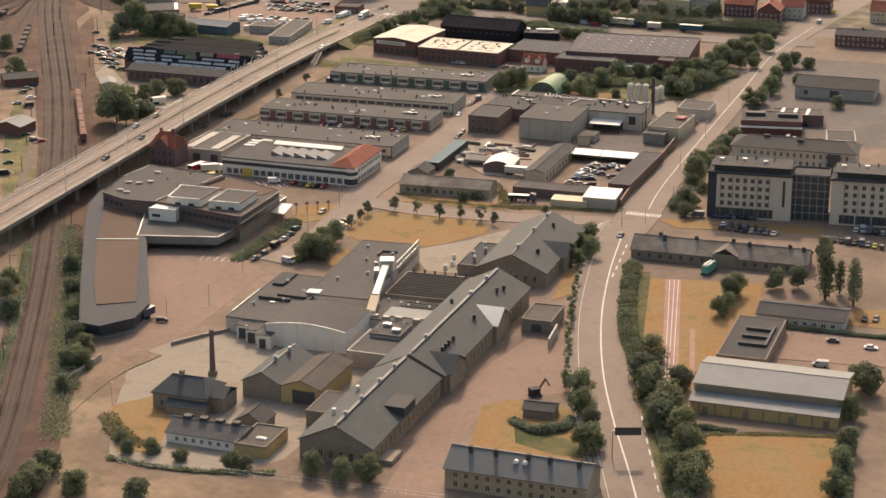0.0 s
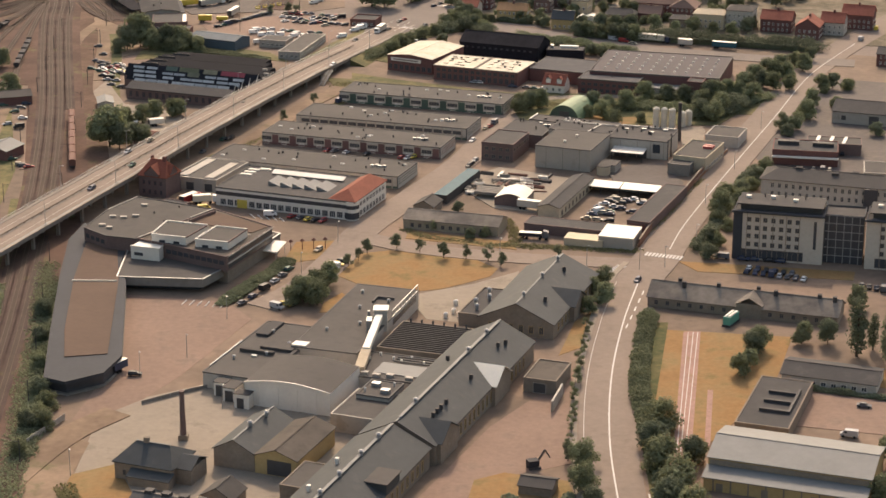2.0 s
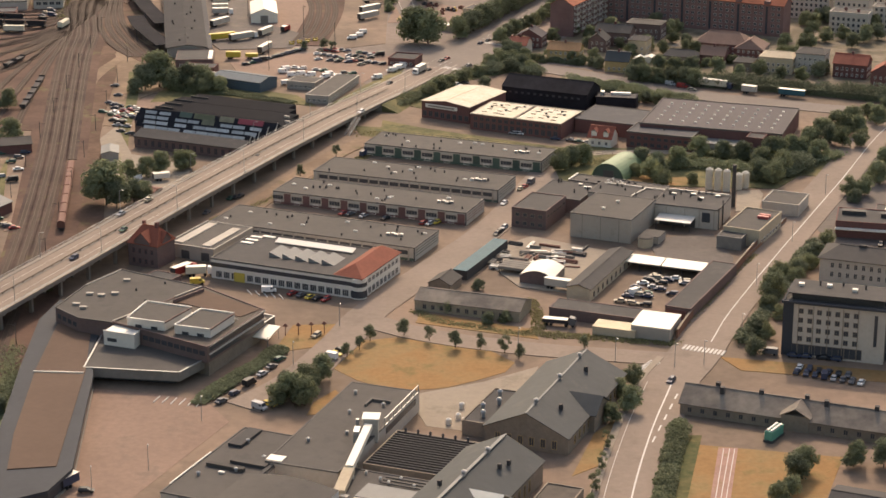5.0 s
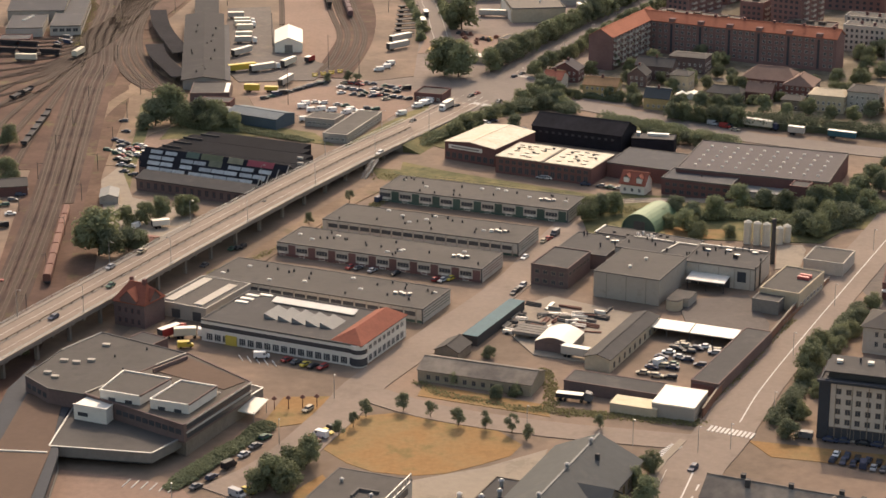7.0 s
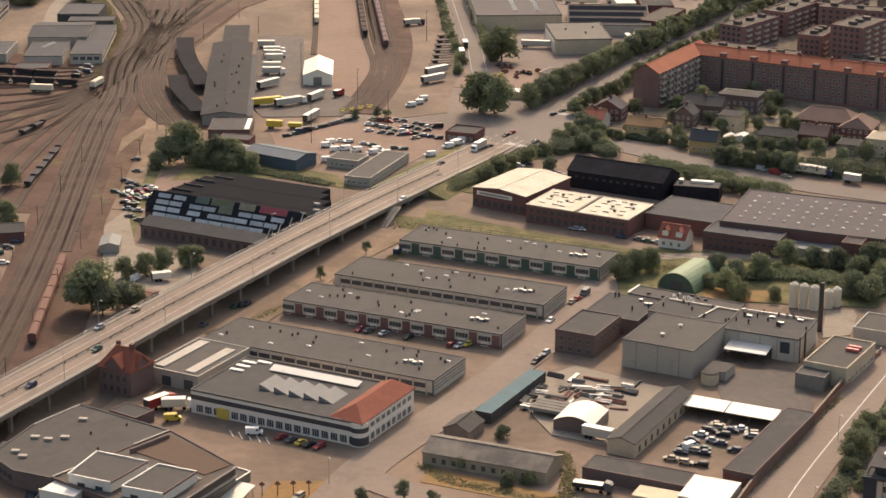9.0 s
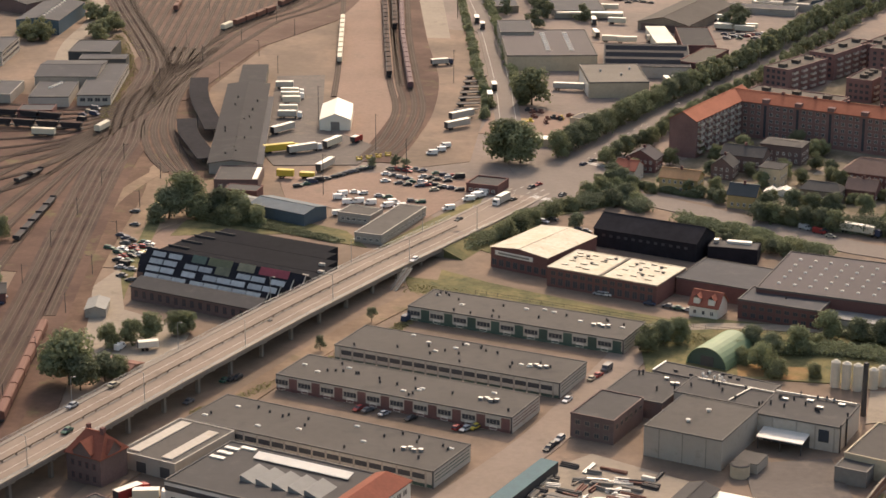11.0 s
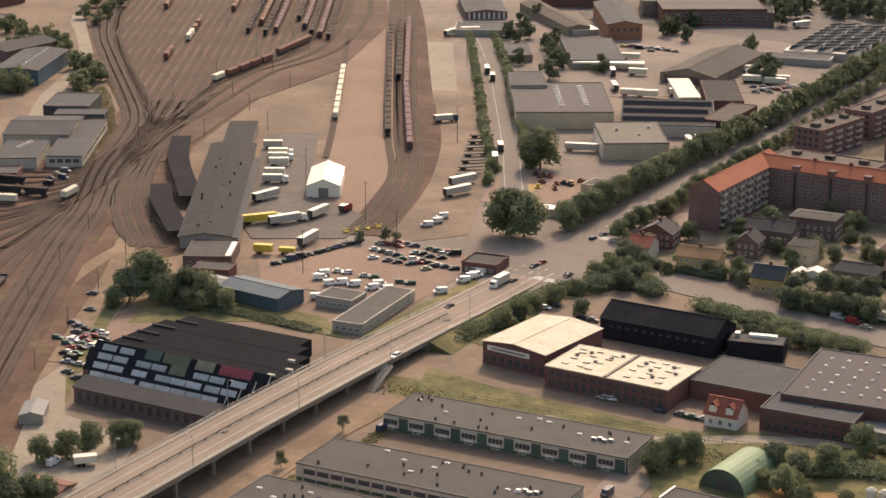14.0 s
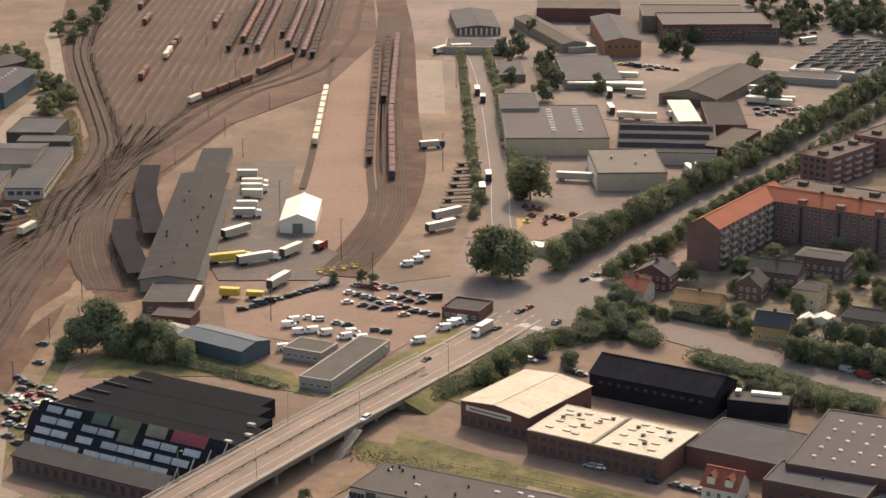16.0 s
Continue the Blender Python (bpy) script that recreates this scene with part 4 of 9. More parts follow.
part("roof_light", Mesh().box(3.5, -12, 5.0, 7, 10, 5.35), PLASTER, t)
openings(t, 19, 28, "f", [-2, 6], 0.05, 3.6, 3.4, CLAD, DARK, "door", 0, "door_panel")

# ---- brick works beyond the ditch ----
t = gabled("workshop_hall", "red brick hall with sunlit white roof", "hall", -17.5, 1045, -26, 24, 33, 7.5, 1.25, BRICK, WHITEROOF, "y", 0.3)
part("sign", Mesh().box(-10, -16.8, 5.0, 6, -16.55, 6.6), WHITE, t, "white sign board with grey bars")
part("sign_bar", Mesh().box(-8.6, -16.86, 5.5, 4.6, -16.8, 6.1), CONCD, t)
openings(t, 24, 33, "f", spread(-12, 12, 8), 1.0, 2.0, 2.4, BRICKD, GLASS, "window", 1)
openings(t, 24, 33, "r", spread(-15, 15, 9), 1.0, 2.0, 2.2, BRICKD, GLASS, "window", 1)
t = flat("workshop_hall", "red brick workshop with white flat roof and roof lights", "hall", 10.8, 1020.5, -21, 42, 23.4, 7.0, BRICK, WHITEROOF, 0.12, WHITEROOF)
openings(t, 42, 23.4, "f", spread(-20, 20, 14), 0.8, 1.9, 2.6, BRICKD, GLASS, "window", 1)
openings(t, 42, 23.4, "f", spread(-20, 20, 14), 4.2, 1.9, 1.6, BRICKD, GLASS, "window", 1)
part("roof_joint", Mesh().box(-0.8, -11.6, 7.0, 0.2, 11.6, 7.35), OLDROOF, t)
rr = random.Random(5)
on_roof(t, [(x + rr.uniform(-1, 1), y + rr.uniform(-1, 1)) for x in (-17, -12, -7, 5, 10, 15) for y in (-7, -2, 4, 8)], 7.0, "box", WHITEROOF, (2.2, 1.0, 0.3))
on_roof(t, [(-17, 2), (-14, 6), (-9, -1), (-6, 4), (-4, 8), (5, 6), (9, 1), (12, -4), (14, 7), (17, 2)], 7.0, "vent", IRON, (1.6, 1.6, 0.6))
t = gabled("black_hall", "tall black-tarred hall with windowless roof", "hall", 20.5, 1068, -20.5, 41, 17, 7.0, 4.0, BLACKROOF, BLACKROOF, "x", 0.3)
openings(t, 41, 17, "f", spread(-18, 18, 12), 4.2, 1.6, 1.2, BLACKROOF, GLASS, "window", 0)
t = flat("black_annex", "low black shed beside the tarred hall", "shed", 50.2, 1059, -6, 18, 9.5, 5.6, BLACKROOF, FELTD, 0.2)
part("white_box", Mesh().box(-3, 1.2, 5.6, 6, 3.4, 6.5), WHITE, t, "white roof housing")
part("cooler", Mesh().box(-7.5, 0, 5.6, -5.9, 2.4, 7.0), STEEL, t)
t = flat("factory_hall", "wide brick factory with purple-brown roof", "factory", 94, 1017, -14, 60, 45, 8.0, BRICK, BROWNROOF, 0.3, EDGE)
on_roof(t, [(x, y) for x in spread(-27, 27, 10) for y in spread(-18, 18, 5)], 8.0, "skylight", WHITE, (1.1, 1.1, 0.5))
t = flat("brick_factory", "dark red brick factory front with grey roof", "factory", 69.5, 996.9, -17, 28, 15.5, 6.5, BRICK, COOL, 0.3, EDGE)
openings(t, 28, 15.5, "f", spread(-13, 13, 9), 0.8, 1.8, 1.6, BRICKD, GLASS, "window", 1)
openings(t, 28, 15.5, "f", spread(-13, 13, 9), 3.6, 1.8, 1.4, BRICKD, GLASS, "window", 1)
flat("factory_link", "low grey-roofed link between factory halls", "factory", 52.2, 1021.6, -20, 34, 25.5, 6.0, BRICK, COOL, 0.2, EDGE)
on_roof(t, [(0, 0)], 6.5, "vent", IRON, (0.8, 0.8, 0.8))
t = gabled("small_house", "white cottage with red tiled roof and dormers", "house", 44, 996, -19, 10, 9, 4.2, 3.8, WHITE, REDTILE, "x")
openings(t, 10, 9, "f", [-3, 0, 3], 1.0, 1.2, 1.5, WHITE, GLASS)
for x in (-2.6, 2.6):
    part("dormer", Mesh().prism([(x - 1.1, -4.2), (x + 1.1, -4.2), (x + 1.1, -0.6), (x - 1.1, -0.6)], 4.4, 6.6), WHITE, t)
    part("dormer_roof", Mesh().slab([(x - 1.4, -4.5, 6.4), (x, -4.5, 7.8), (x, 0, 7.8), (x - 1.4, 0, 6.4)], 0.15).slab([(x, -4.5, 7.8), (x + 1.4, -4.5, 6.4), (x + 1.4, 0, 6.4), (x, 0, 7.8)], 0.15), REDTILE, t)

# ---- green hangar ----
t = thing("arched_hangar", "arched green sheet-metal hangar", "hangar", 50, 953, 0, -24)
arc = [(-7 * math.cos(math.pi * i / 14), 6.6 * math.sin(math.pi * i / 14)) for i in range(15)]
sh = Mesh().add([(a * k, y, b * k) for k in (1, 0.97) for y in (-10, 10) for a, b in arc],
                [f for i in range(14) for f in ((i, i + 1, 16 + i, 15 + i), (30 + i, 45 + i, 46 + i, 31 + i), (i, 30 + i, 31 + i, i + 1), (15 + i, 16 + i, 46 + i, 45 + i))])
part("shell", sh, HANGREEN, t)
# The end faces away from the sun; its shade is painted as darker green.
part("end_wall", Mesh().add([(a * 0.97, -9.4, b * 0.97) for a, b in arc] + [(a * 0.97, -9.2, b * 0.97) for a, b in arc], [tuple(range(15)), tuple(range(29, 14, -1))]), GREEND, t)
part("gate", Mesh().box(-2.2, -9.6, 0, 2.2, -9.38, 3.6), DARK, t)

# ---- works yard ----
t = flat("brick_office", "dark brick two-storey works office", "office", 20.3, 887.9, -19, 13.5, 21, 7.2, BRICKD, FELTD, 0.3)
openings(t, 13.5, 21, "f", spread(-6, 6, 4), 1.0, 1.6, 1.5, STONE, GLASS)
openings(t, 13.5, 21, "f", spread(-6, 6, 4), 4.2, 1.6, 1.5, STONE, GLASS)
openings(t, 13.5, 21, "r", spread(-10, 10, 6), 4.2, 1.6, 1.5, STONE, GLASS)
t = flat("grey_works_hall", "large windowless grey-clad works hall", "hall", 47.7, 879, -19.6, 23.2, 27.3, 9.0, CLAD, FELT, 0.12, EDGE)
for x in (-7, 0, 7):
    part("cladding_joint", Mesh().box(x - 0.1, -13.72, 0, x + 0.1, -13.6, 8.6), CONCD, t)
on_roof(t, [(0, 5), (-2, -5)], 9.0, "vent", WHITE, (1.5, 1.5, 0.9))
t = flat("works_block", "low flat-roofed works block with thin pipes", "works", 30, 910, -19, 19, 22, 5.5, BRICKD, FELTD, 0.15, EDGE)
on_roof(t, [(-6, 8), (-5, 8.6), (4, -2), (8, 2)], 5.5, "vent", IRON, (0.8, 0.8, 1.6))
on_roof(t, [(6, 5), (7.5, 5.4), (3, 8)], 5.5, "box", STEEL, (1.2, 0.8, 0.7))
t = flat("works_block", "narrow rear works wing with pale roof edge", "works", 50, 920.5, -22, 38, 9, 5.6, PLASTER, FELT, 0.2, EDGE)
part("pale_coping", Mesh().box(-19.2, -4.6, 5.7, -18.6, 4.6, 6.0), WHITE, t)
rr = random.Random(9)
on_roof(t, [(rr.uniform(-4, 5), rr.uniform(-4, 2)) for _ in range(9)], 5.6, "vent", WHITE, (0.9, 0.9, 1.3))
on_roof(t, [(rr.uniform(-16, 17), rr.uniform(-4, 4)) for _ in range(7)], 5.6, "box", IRON, (1.0, 0.7, 0.6))
t = flat("works_block", "dark-roofed link behind the grey hall", "works", 55, 905, -20, 30, 15, 7.0, CLAD, FELTD, 0.15, EDGE)
on_roof(t, [(rr.uniform(-13, 14), rr.uniform(-6, 6)) for _ in range(8)], 7.0, "vent", IRON, (0.8, 0.8, 1.2))
part("pipe", Mesh().beam((-13, 5.5, 7.4), (14.5, 5.5, 7.4), 0.35), STEEL, t)
part("pipe", Mesh().beam((2, -7, 7.4), (4, 6, 7.4), 0.3), STEEL, t)
t = flat("works_block", "pale works block with loading canopy and roof pipes", "works", 77, 894, -17, 25, 20, 7.6, PLASTER, FELTD, 0.2, EDGE)
part("canopy", Mesh().slab([(-9.5, -17.0, 3.7), (4, -17.0, 3.7), (4, -10.1, 4.3), (-9.5, -10.1, 4.3)], 0.25), WHITE, t, "white loading canopy")
part("dock", Mesh().box(-9.5, -10.2, 0, 4, -9.9, 3.6), DARK, t)
for x in (-9, -2.5, 3.6):
    part("canopy_post", Mesh().box(x - 0.12, -16.8, 0, x + 0.12, -16.5, 3.6), IRON, t)
part("hatch", Mesh().box(6.5, -10.25, 2.6, 9.5, -9.9, 6.2), BLUERIM, t)
for x in (-7, 0, 5.5, 11):
    part("pilaster", Mesh().box(x - 0.2, -10.2, 0, x + 0.2, -9.95, 7.4), CLAD, t)
on_roof(t, [(rr.uniform(-11, 12), rr.uniform(-2, 9.5)) for _ in range(14)], 7.6, "vent", IRON, (0.8, 0.8, 1.3))
on_roof(t, [(-8, 4), (-1, 6), (3, 2), (8, 7)], 7.6, "box", STEEL, (1.8, 1.0, 0.6))
part("pipe", Mesh().beam((-12, 8.6, 8.2), (12, 8.6, 8.2), 0.4), STEEL, t)
part("pipe", Mesh().beam((12.6, -9.6, 0), (12.6, -9.6, 8.4), 0.4), IRON, t)
part("pipe", Mesh().beam((12.8, -4, 0), (12.8, -4, 8.4), 0.4), IRON, t)
t = flat("yellow_office", "yellow brick office beside the road", "office", 98.3, 876, -22, 13.5, 26, 6.0, SAND, FELT, 0.35)
openings(t, 13.5, 26, "r", spread(-12, 12, 7), 1.0, 1.6, 1.4, WHITE, GLASS)
for k in range(2):
    part("roof_sign", Mesh().box(1 , 2 + k * 2.5, 6.0, 5, 3.2 + k * 2.5, 7.0), mat("red_sign", (0.4, 0.08, 0.07), 0.6, 0.1), t)
flat("flat_shed", "low grey flat-roofed shed", "shed", 112.8, 908.5, -19, 14, 16, 4.6, PLASTER, FELT, 0.3)
flat("flat_shed", "pale concrete pump house", "shed", 90, 862, -20, 9, 7, 4.5, CONCD, FELT, 0.2)
t = thing("round_tank", "squat sand-coloured round tank", "tank", 59.3, 860, 0, 0)
part("shell", Mesh().cyl(0, 0, 0, 3.4, 2.7, n=20), SAND, t)
part("lid", Mesh().cyl(0, 0, 3.4, 3.7, 2.8, 2.4, 20), FELT, t)
flat("flat_shed", "low grey lean-to by the grey hall", "shed", 62, 866, -20, 7, 8, 3.2, CLAD, FELT, 0.0)
flat("flat_shed", "low grey-roofed store before the factory", "shed", 94, 990, -18, 22, 11, 4.0, PLASTER, ETERNIT, 0.1, EDGE)
flat("brick_tower", "dark red brick stair tower", "tower", 107, 985, -18, 7, 8, 8.0, BRICK, FELTD, 0.3)
for i, (x, y) in enumerate([(85.4, 934), (88.7, 933), (92, 932), (96.8, 934.5), (99.6, 937)]):
    t = thing("silo", "tall white cylindrical storage silo", "silo", x, y, 0, 0, "white silos")
    part("shell", Mesh().cyl(0, 0, 0, 8 if i < 3 else 6, 1.5, n=16), SILO, t)
    part("dome", Mesh().cyl(0, 0, 8 if i < 3 else 6, 8.7 if i < 3 else 6.7, 1.5, 0.5, 16), SILO, t)
t = thing("steel_chimney", "slim dark steel chimney", "chimney", 93.4, 911, 0, 0)
part("shaft", Mesh().cyl(0, 0, 0, 16.5, 0.85, 0.72, 14), IRON, t)
part("collar", Mesh().cyl(0, 0, 15.6, 16.0, 0.9, n=14), IRON, t)

t = gabled("stone_shed", "long weathered stone shed with mottled roof", "shed", 1.7, 789, -15, 36, 13, 3.6, 2.2, PALESTONE, OLDROOF, "x", 0.3)
openings(t, 36, 13, "f", spread(-16, 16, 11), 0.8, 1.3, 1.6, STONE, GLASS)
t = gabled("small_shed", "small shed with pale patched gable roof", "shed", -9, 810, -18, 8, 10, 3.0, 2.0, STONE, FELT, "y", 0.3)
# Sides are really open: solid dark walls stand in for the shade inside.
t = flat("long_canopy", "long open shed with teal sheet roof, its shade as dark walls", "shed", 1.6, 836.5, -19.3, 5.2, 37.4, 3.4, IRON, TEAL, 0.0)
t = thing("dome_tent", "white arched fabric storage tent", "tent", 23.5, 821, 0, -16)
arc = [(-6 + 12 * i / 10, 3.3 + 1.9 * math.sin(math.pi * i / 10)) for i in range(11)]
part("canvas_roof", Mesh().add([(a, -6.6, b) for a, b in arc] + [(a, 6.6, b) for a, b in arc] + [(a, -6.6, b - 0.15) for a, b in arc] + [(a, 6.6, b - 0.15) for a, b in arc], [(i, i + 1, 12 + i, 11 + i) for i in range(10)] + [(23 + i, 22 + i, 33 + i, 34 + i) for i in range(10)] + [(i, 22 + i, 23 + i, i + 1) for i in range(10)]), TARP, t)
part("end_sheet", Mesh().prism([(-6, -6.5), (6, -6.5), (6, -6.3), (-6, -6.3)], 0, 3.2).add([(a, -6.4, b - 0.15) for a, b in arc] + [(6, -6.4, 3.1), (-6, -6.4, 3.1)], [tuple(range(12)) + (12,)]), BRICKD, t)
part("side_sheet", Mesh().box(5.85, -6.5, 0, 6, 6.5, 3.3), CONCD, t)
part("side_sheet", Mesh().box(-6, -6.5, 0, -5.85, 6.5, 3.3), CONCD, t)
t = gabled("yard_building", "narrow two-storey building with dark sheet roof", "workshop", 43.2, 821, -19.5, 8.2, 43, 4.4, 1.2, SAND, FELTD, "y", 0.4)
openings(t, 8.2, 43, "r", spread(-20, 20, 9), 0.6, 1.4, 2.0, STONE, GLASS)
t = thing("car_canopy", "low car shelter with white roof panels", "shelter", 65, 833, 0, -17.5)
for k in (-1, 1):
    part("roof_panel", Mesh().slab([(k * 7.5 - 7.3, -3.8, 3.2), (k * 7.5 + 7.3, -3.8, 3.2), (k * 7.5 + 7.3, 3.6, 3.7), (k * 7.5 - 7.3, 3.6, 3.7)], 0.25), TARP, t)
part("back_wall", Mesh().box(-15, 3.2, 0, 15, 3.5, 3.4), CONCD, t)
for x in (-14.5, -7.5, 0, 7.5, 14.5):
    part("post", Mesh().box(x - 0.12, -3.6, 0, x + 0.12, -3.4, 3.1), IRON, t)
t = flat("roadside_shed", "long dark-roofed shed beside the brick road wall", "shed", 77.0, 808.5, -20.5, 8.6, 50, 4.0, BRICKD, FELTD, 0.15)
part("end_wall", Mesh().box(-3.6, -25.6, 0, 2.8, -25.0, 3.2), BRICK, t)
t = thing("brick_wall", "orange brick boundary wall with pale coping beside the road", "wall", kind="structure")
WALL = smooth_line([(67.5, 767), (72.6, 785), (79.5, 804), (88.5, 830), (98.0, 859), (104.5, 879)], 4.0)
part("wall_body", ribbon(Mesh(), WALL, 0.5, 3.0, 3.2), mat("orange_brick", (0.21, 0.105, 0.072), 0.9, 0.15, 0.2, 1.2), t)
part("coping", ribbon(Mesh(), WALL, 0.62, 3.12, 0.12), PALE, t)
flat("low_shed", "low dark felt-roofed shed", "shed", 42, 783.5, -17.4, 29, 9.5, 3.6, BRICKD, FELTD, 0.15)
flat("white_shed", "white shed with bright flat roof", "shed", 61, 772, -16, 12.6, 14.5, 4.4, CLAD, TARP, 0.1, TARP)
flat("site_cabin", "long cream site cabin beside the shed", "cabin", 48.5, 770.5, -16, 14, 7, 2.8, SAND, mat("cream_roof", (0.55, 0.46, 0.3), 0.8, 0.2), 0.0)

# ---- tall blocks by the road ----
def storeys(t, L, W, side, n, rows, z0, dz, w, h, lo, hi, fm=None, gm=None, bars=1):
    for r in range(rows):
        openings(t, L, W, side, spread(lo, hi, n), z0 + r * dz, w, h, fm or WHITE, gm or GLASS, "window", bars)


def office_slab(x, y, L, n, lo, hi):
    """One block of the tall offices: render front, dark attic set back over an overhanging roof edge."""
    t = flat("hotel_block", "five-storey sand-coloured office block", "office block", x, y, -13, L, 16, 17.5, HOTEL, FELTD, 0.5, BLUERIM)
    storeys(t, L, 16, "f", n, 4, 4.9, 3.0, 1.5, 1.7, lo, hi, STONE)
    openings(t, L, 16, "f", spread(lo - 0.8, hi + 0.8, 4), 0.6, 5.6, 3.4, STONE, GLASS, "window", 2)
    part("attic", Mesh().box(-L / 2 + 2, -5, 17.5, L / 2 - 1, 6, 19.6), FELT, t)
    part("attic_windows", Mesh().box(-L / 2 + 5, -5.1, 18.1, L / 2 - 4, -4.9, 19.1), DARK, t)
    part("attic_roof", Mesh().box(-L / 2 + 1, -6.6, 19.6, L / 2 - 0.4, 6.8, 19.95), FELTD, t)
    part("roof_edge", Mesh().box(-L / 2 - 0.6, -9.0, 17.2, L / 2 + 0.3, -7.9, 17.9), BLUERIM, t)
    for q in spread(lo - 1.6, hi + 1.6, 5):
        part("rain_pipe", Mesh().box(q - 0.1, -8.2, 0, q + 0.1, -7.95, 17.2), STONE, t)
    on_roof(t, [(-L / 2 + 4, 1, 19.9), (-3, 2, 19.9), (5, 0, 19.9)], 19.9, "box", WHITE, (1.6, 1.4, 0.9))
    on_roof(t, [(-6, 3, 19.9), (1, 4, 19.9), (8, 3, 19.9)], 19.9, "vent", IRON, (0.8, 0.8, 1.4))
    return t


t = office_slab(116.2, 760.3, 31, 7, -11.5, 8)
part("corner_strip", Mesh().box(-15.6, -8.2, 0, -12.4, -7.5, 17.2), BLUERIM, t, "blue-grey corner strip")
part("stair_window", Mesh().box(12.2, -8.1, 5.5, 13.2, -7.9, 15.5), GLASS, t)
t = flat("glazed_link", "recessed dark glass stair tower", "office block", 138.3, 757.0, -13, 13.6, 12, 17.0, GLASS, FELTD, 0.5, BLUERIM)
for r in range(6):
    part("floor_band", Mesh().box(-6.6, -6.15, 2.6 + r * 2.9, 6.6, -5.9, 2.85 + r * 2.9), STEEL, t)
for q in spread(-6.6, 6.6, 5):
    part("mullion", Mesh().box(q - 0.12, -6.2, 0, q + 0.12, -5.9, 17), STEEL, t)
office_slab(160.5, 750.0, 31, 7, -11.5, 11)
t = gabled("rear_block", "pale three-storey block with grey hipped roof", "office block", 143.7, 826.0, -17, 50, 16, 9.0, 2.6, PLASTER, FELT, "x", 0.8, 6)
storeys(t, 50, 16, "f", 17, 2, 2.4, 3.2, 1.2, 1.9, -22, 23, PLASTER)
part("stair_tower", Mesh().box(14, -9.6, 0, 19, -7.8, 8.6), GLASS, t)
on_roof(t, [(-12, 0, 11.4), (2, -2, 10.9), (9, 3, 10.5)], 11, "box", FELTD, (2.4, 1.6, 0.9))
t = flat("brick_shed", "brown brick shed with white eaves board", "shed", 142.3, 882.5, -9, 26, 17, 6.0, BRICK, FELTD, 0.3)
part("eaves_board", Mesh().box(-13.2, -10.4, 3.4, 13.2, -8.4, 3.9), WHITE, t, "white loading eaves")
part("brick_parapet", Mesh().box(-13.1, -8.7, 4.6, 13.1, -8.4, 6.3), BRICK, t)
on_roof(t, [(-7, 2), (7, 1)], 6.0, "roof_lantern", IRON, (8.5, 3, 1.5))
t = flat("shed_annex", "low annex with sawtooth white roof lights", "shed", 156.0, 896.0, -9, 22, 11, 4.6, BRICKD, FELT, 0.2)
for k in range(3):
    part("roof_light", Mesh().slab([(-8 + k * 5.5, -4, 4.7), (-6.6 + k * 5.5, -4, 4.7), (-5.4 + k * 5.5, 4, 5.4), (-6.8 + k * 5.5, 4, 5.4)], 0.15), WHITE, t)
t = gabled("pale_hall", "pale sheet-metal hall with grey roof", "hall", 182.6, 947.5, -17.6, 36, 22, 5.3, 2.8, CLAD, FELTD, "x", 0.4)
openings(t, 36, 22, "f", [-13], 1.5, 2.2, 2.2, CLAD, DARK, "window", 0)
openings(t, 36, 22, "f", [0], 0.05, 4.6, 4.2, CLAD, DARK, "door", 0, "door_panel")
flat("flat_shed", "low grey flat-roofed store in the rear lot", "shed", 168, 858, -9, 12, 17, 4, CLAD, FELT, 0.2)

# ---- barracks and sports hall ----
t = gabled("barracks", "long low stone barracks with mottled roof", "barracks", 98, 703, -17.5, 62, 14, 3.6, 3.4, STONE, OLDROOF, "x", 0.5)
openings(t, 62, 14, "f", spread(-30, 30, 16), 1.0, 1.3, 1.6, STONE, GLASS)
on_roof(t, [(x, y, 6.2) for x, y in [(-22, 1), (-20, -2), (-9, 0), (4, 1), (10, -1), (24, 0), (29, -1)]], 6.2, "chimney", IRON, (1.2, 1.2, 2.0))
part("cross_gable", Mesh().prism([(-1.5, -7.6), (6.5, -7.6), (6.5, 0), (-1.5, 0)], 0, 4.8), STONE, t)
part("roof_slope", Mesh().slab([(-2, -8, 4.5), (2.5, -8, 7.0), (2.5, 0, 7.2), (-2, 0, 4.8)], 0.2).slab([(2.5, -8, 7.0), (7, -8, 4.5), (7, 0, 4.8), (2.5, 0, 7.2)], 0.2), OLDROOF, t)
t = gabled("sports_hall", "large sports hall with pale grey sheet roof", "sports hall", 97, 573, -18.4, 43, 22, 7.0, 2.2, YELLOW, ETERNIT, "x", 0.4)
part("lean_to", Mesh().box(-21.3, -17, 0, 21, -11, 3.9), YELLOW, t)
part("lean_to_roof", Mesh().slab([(-21.8, -17.6, 3.9), (21.5, -17.6, 3.9), (21.5, -10.9, 4.9), (-21.8, -10.9, 4.9)], 0.25), ETERNIT, t)
for x in (-17, -5, 8, 18):
    part("side_door", Mesh().box(x - 0.9, -17.1, 0.05, x + 0.9, -16.95, 2.4), STONE, t)
for x in spread(-21, 21, 9):
    part("brick_pier", Mesh().box(x - 0.2, -17.2, 0, x + 0.2, -16.9, 3.8), STONE, t)
part("window_band", Mesh().box(-21, -11.15, 5.0, 21, -10.9, 6.4), STONE, t)
t = flat("changing_block", "low block with dark felt roof and roof frames", "annex", 96.5, 615, -18.4, 15.2, 37, 4.0, STONE, FELTD, 0.2)
for y in (-8, -1, 6):
    part("roof_frame", Mesh().box(-3, y, 4.0, 5, y + 0.8, 4.9), IRON, t)
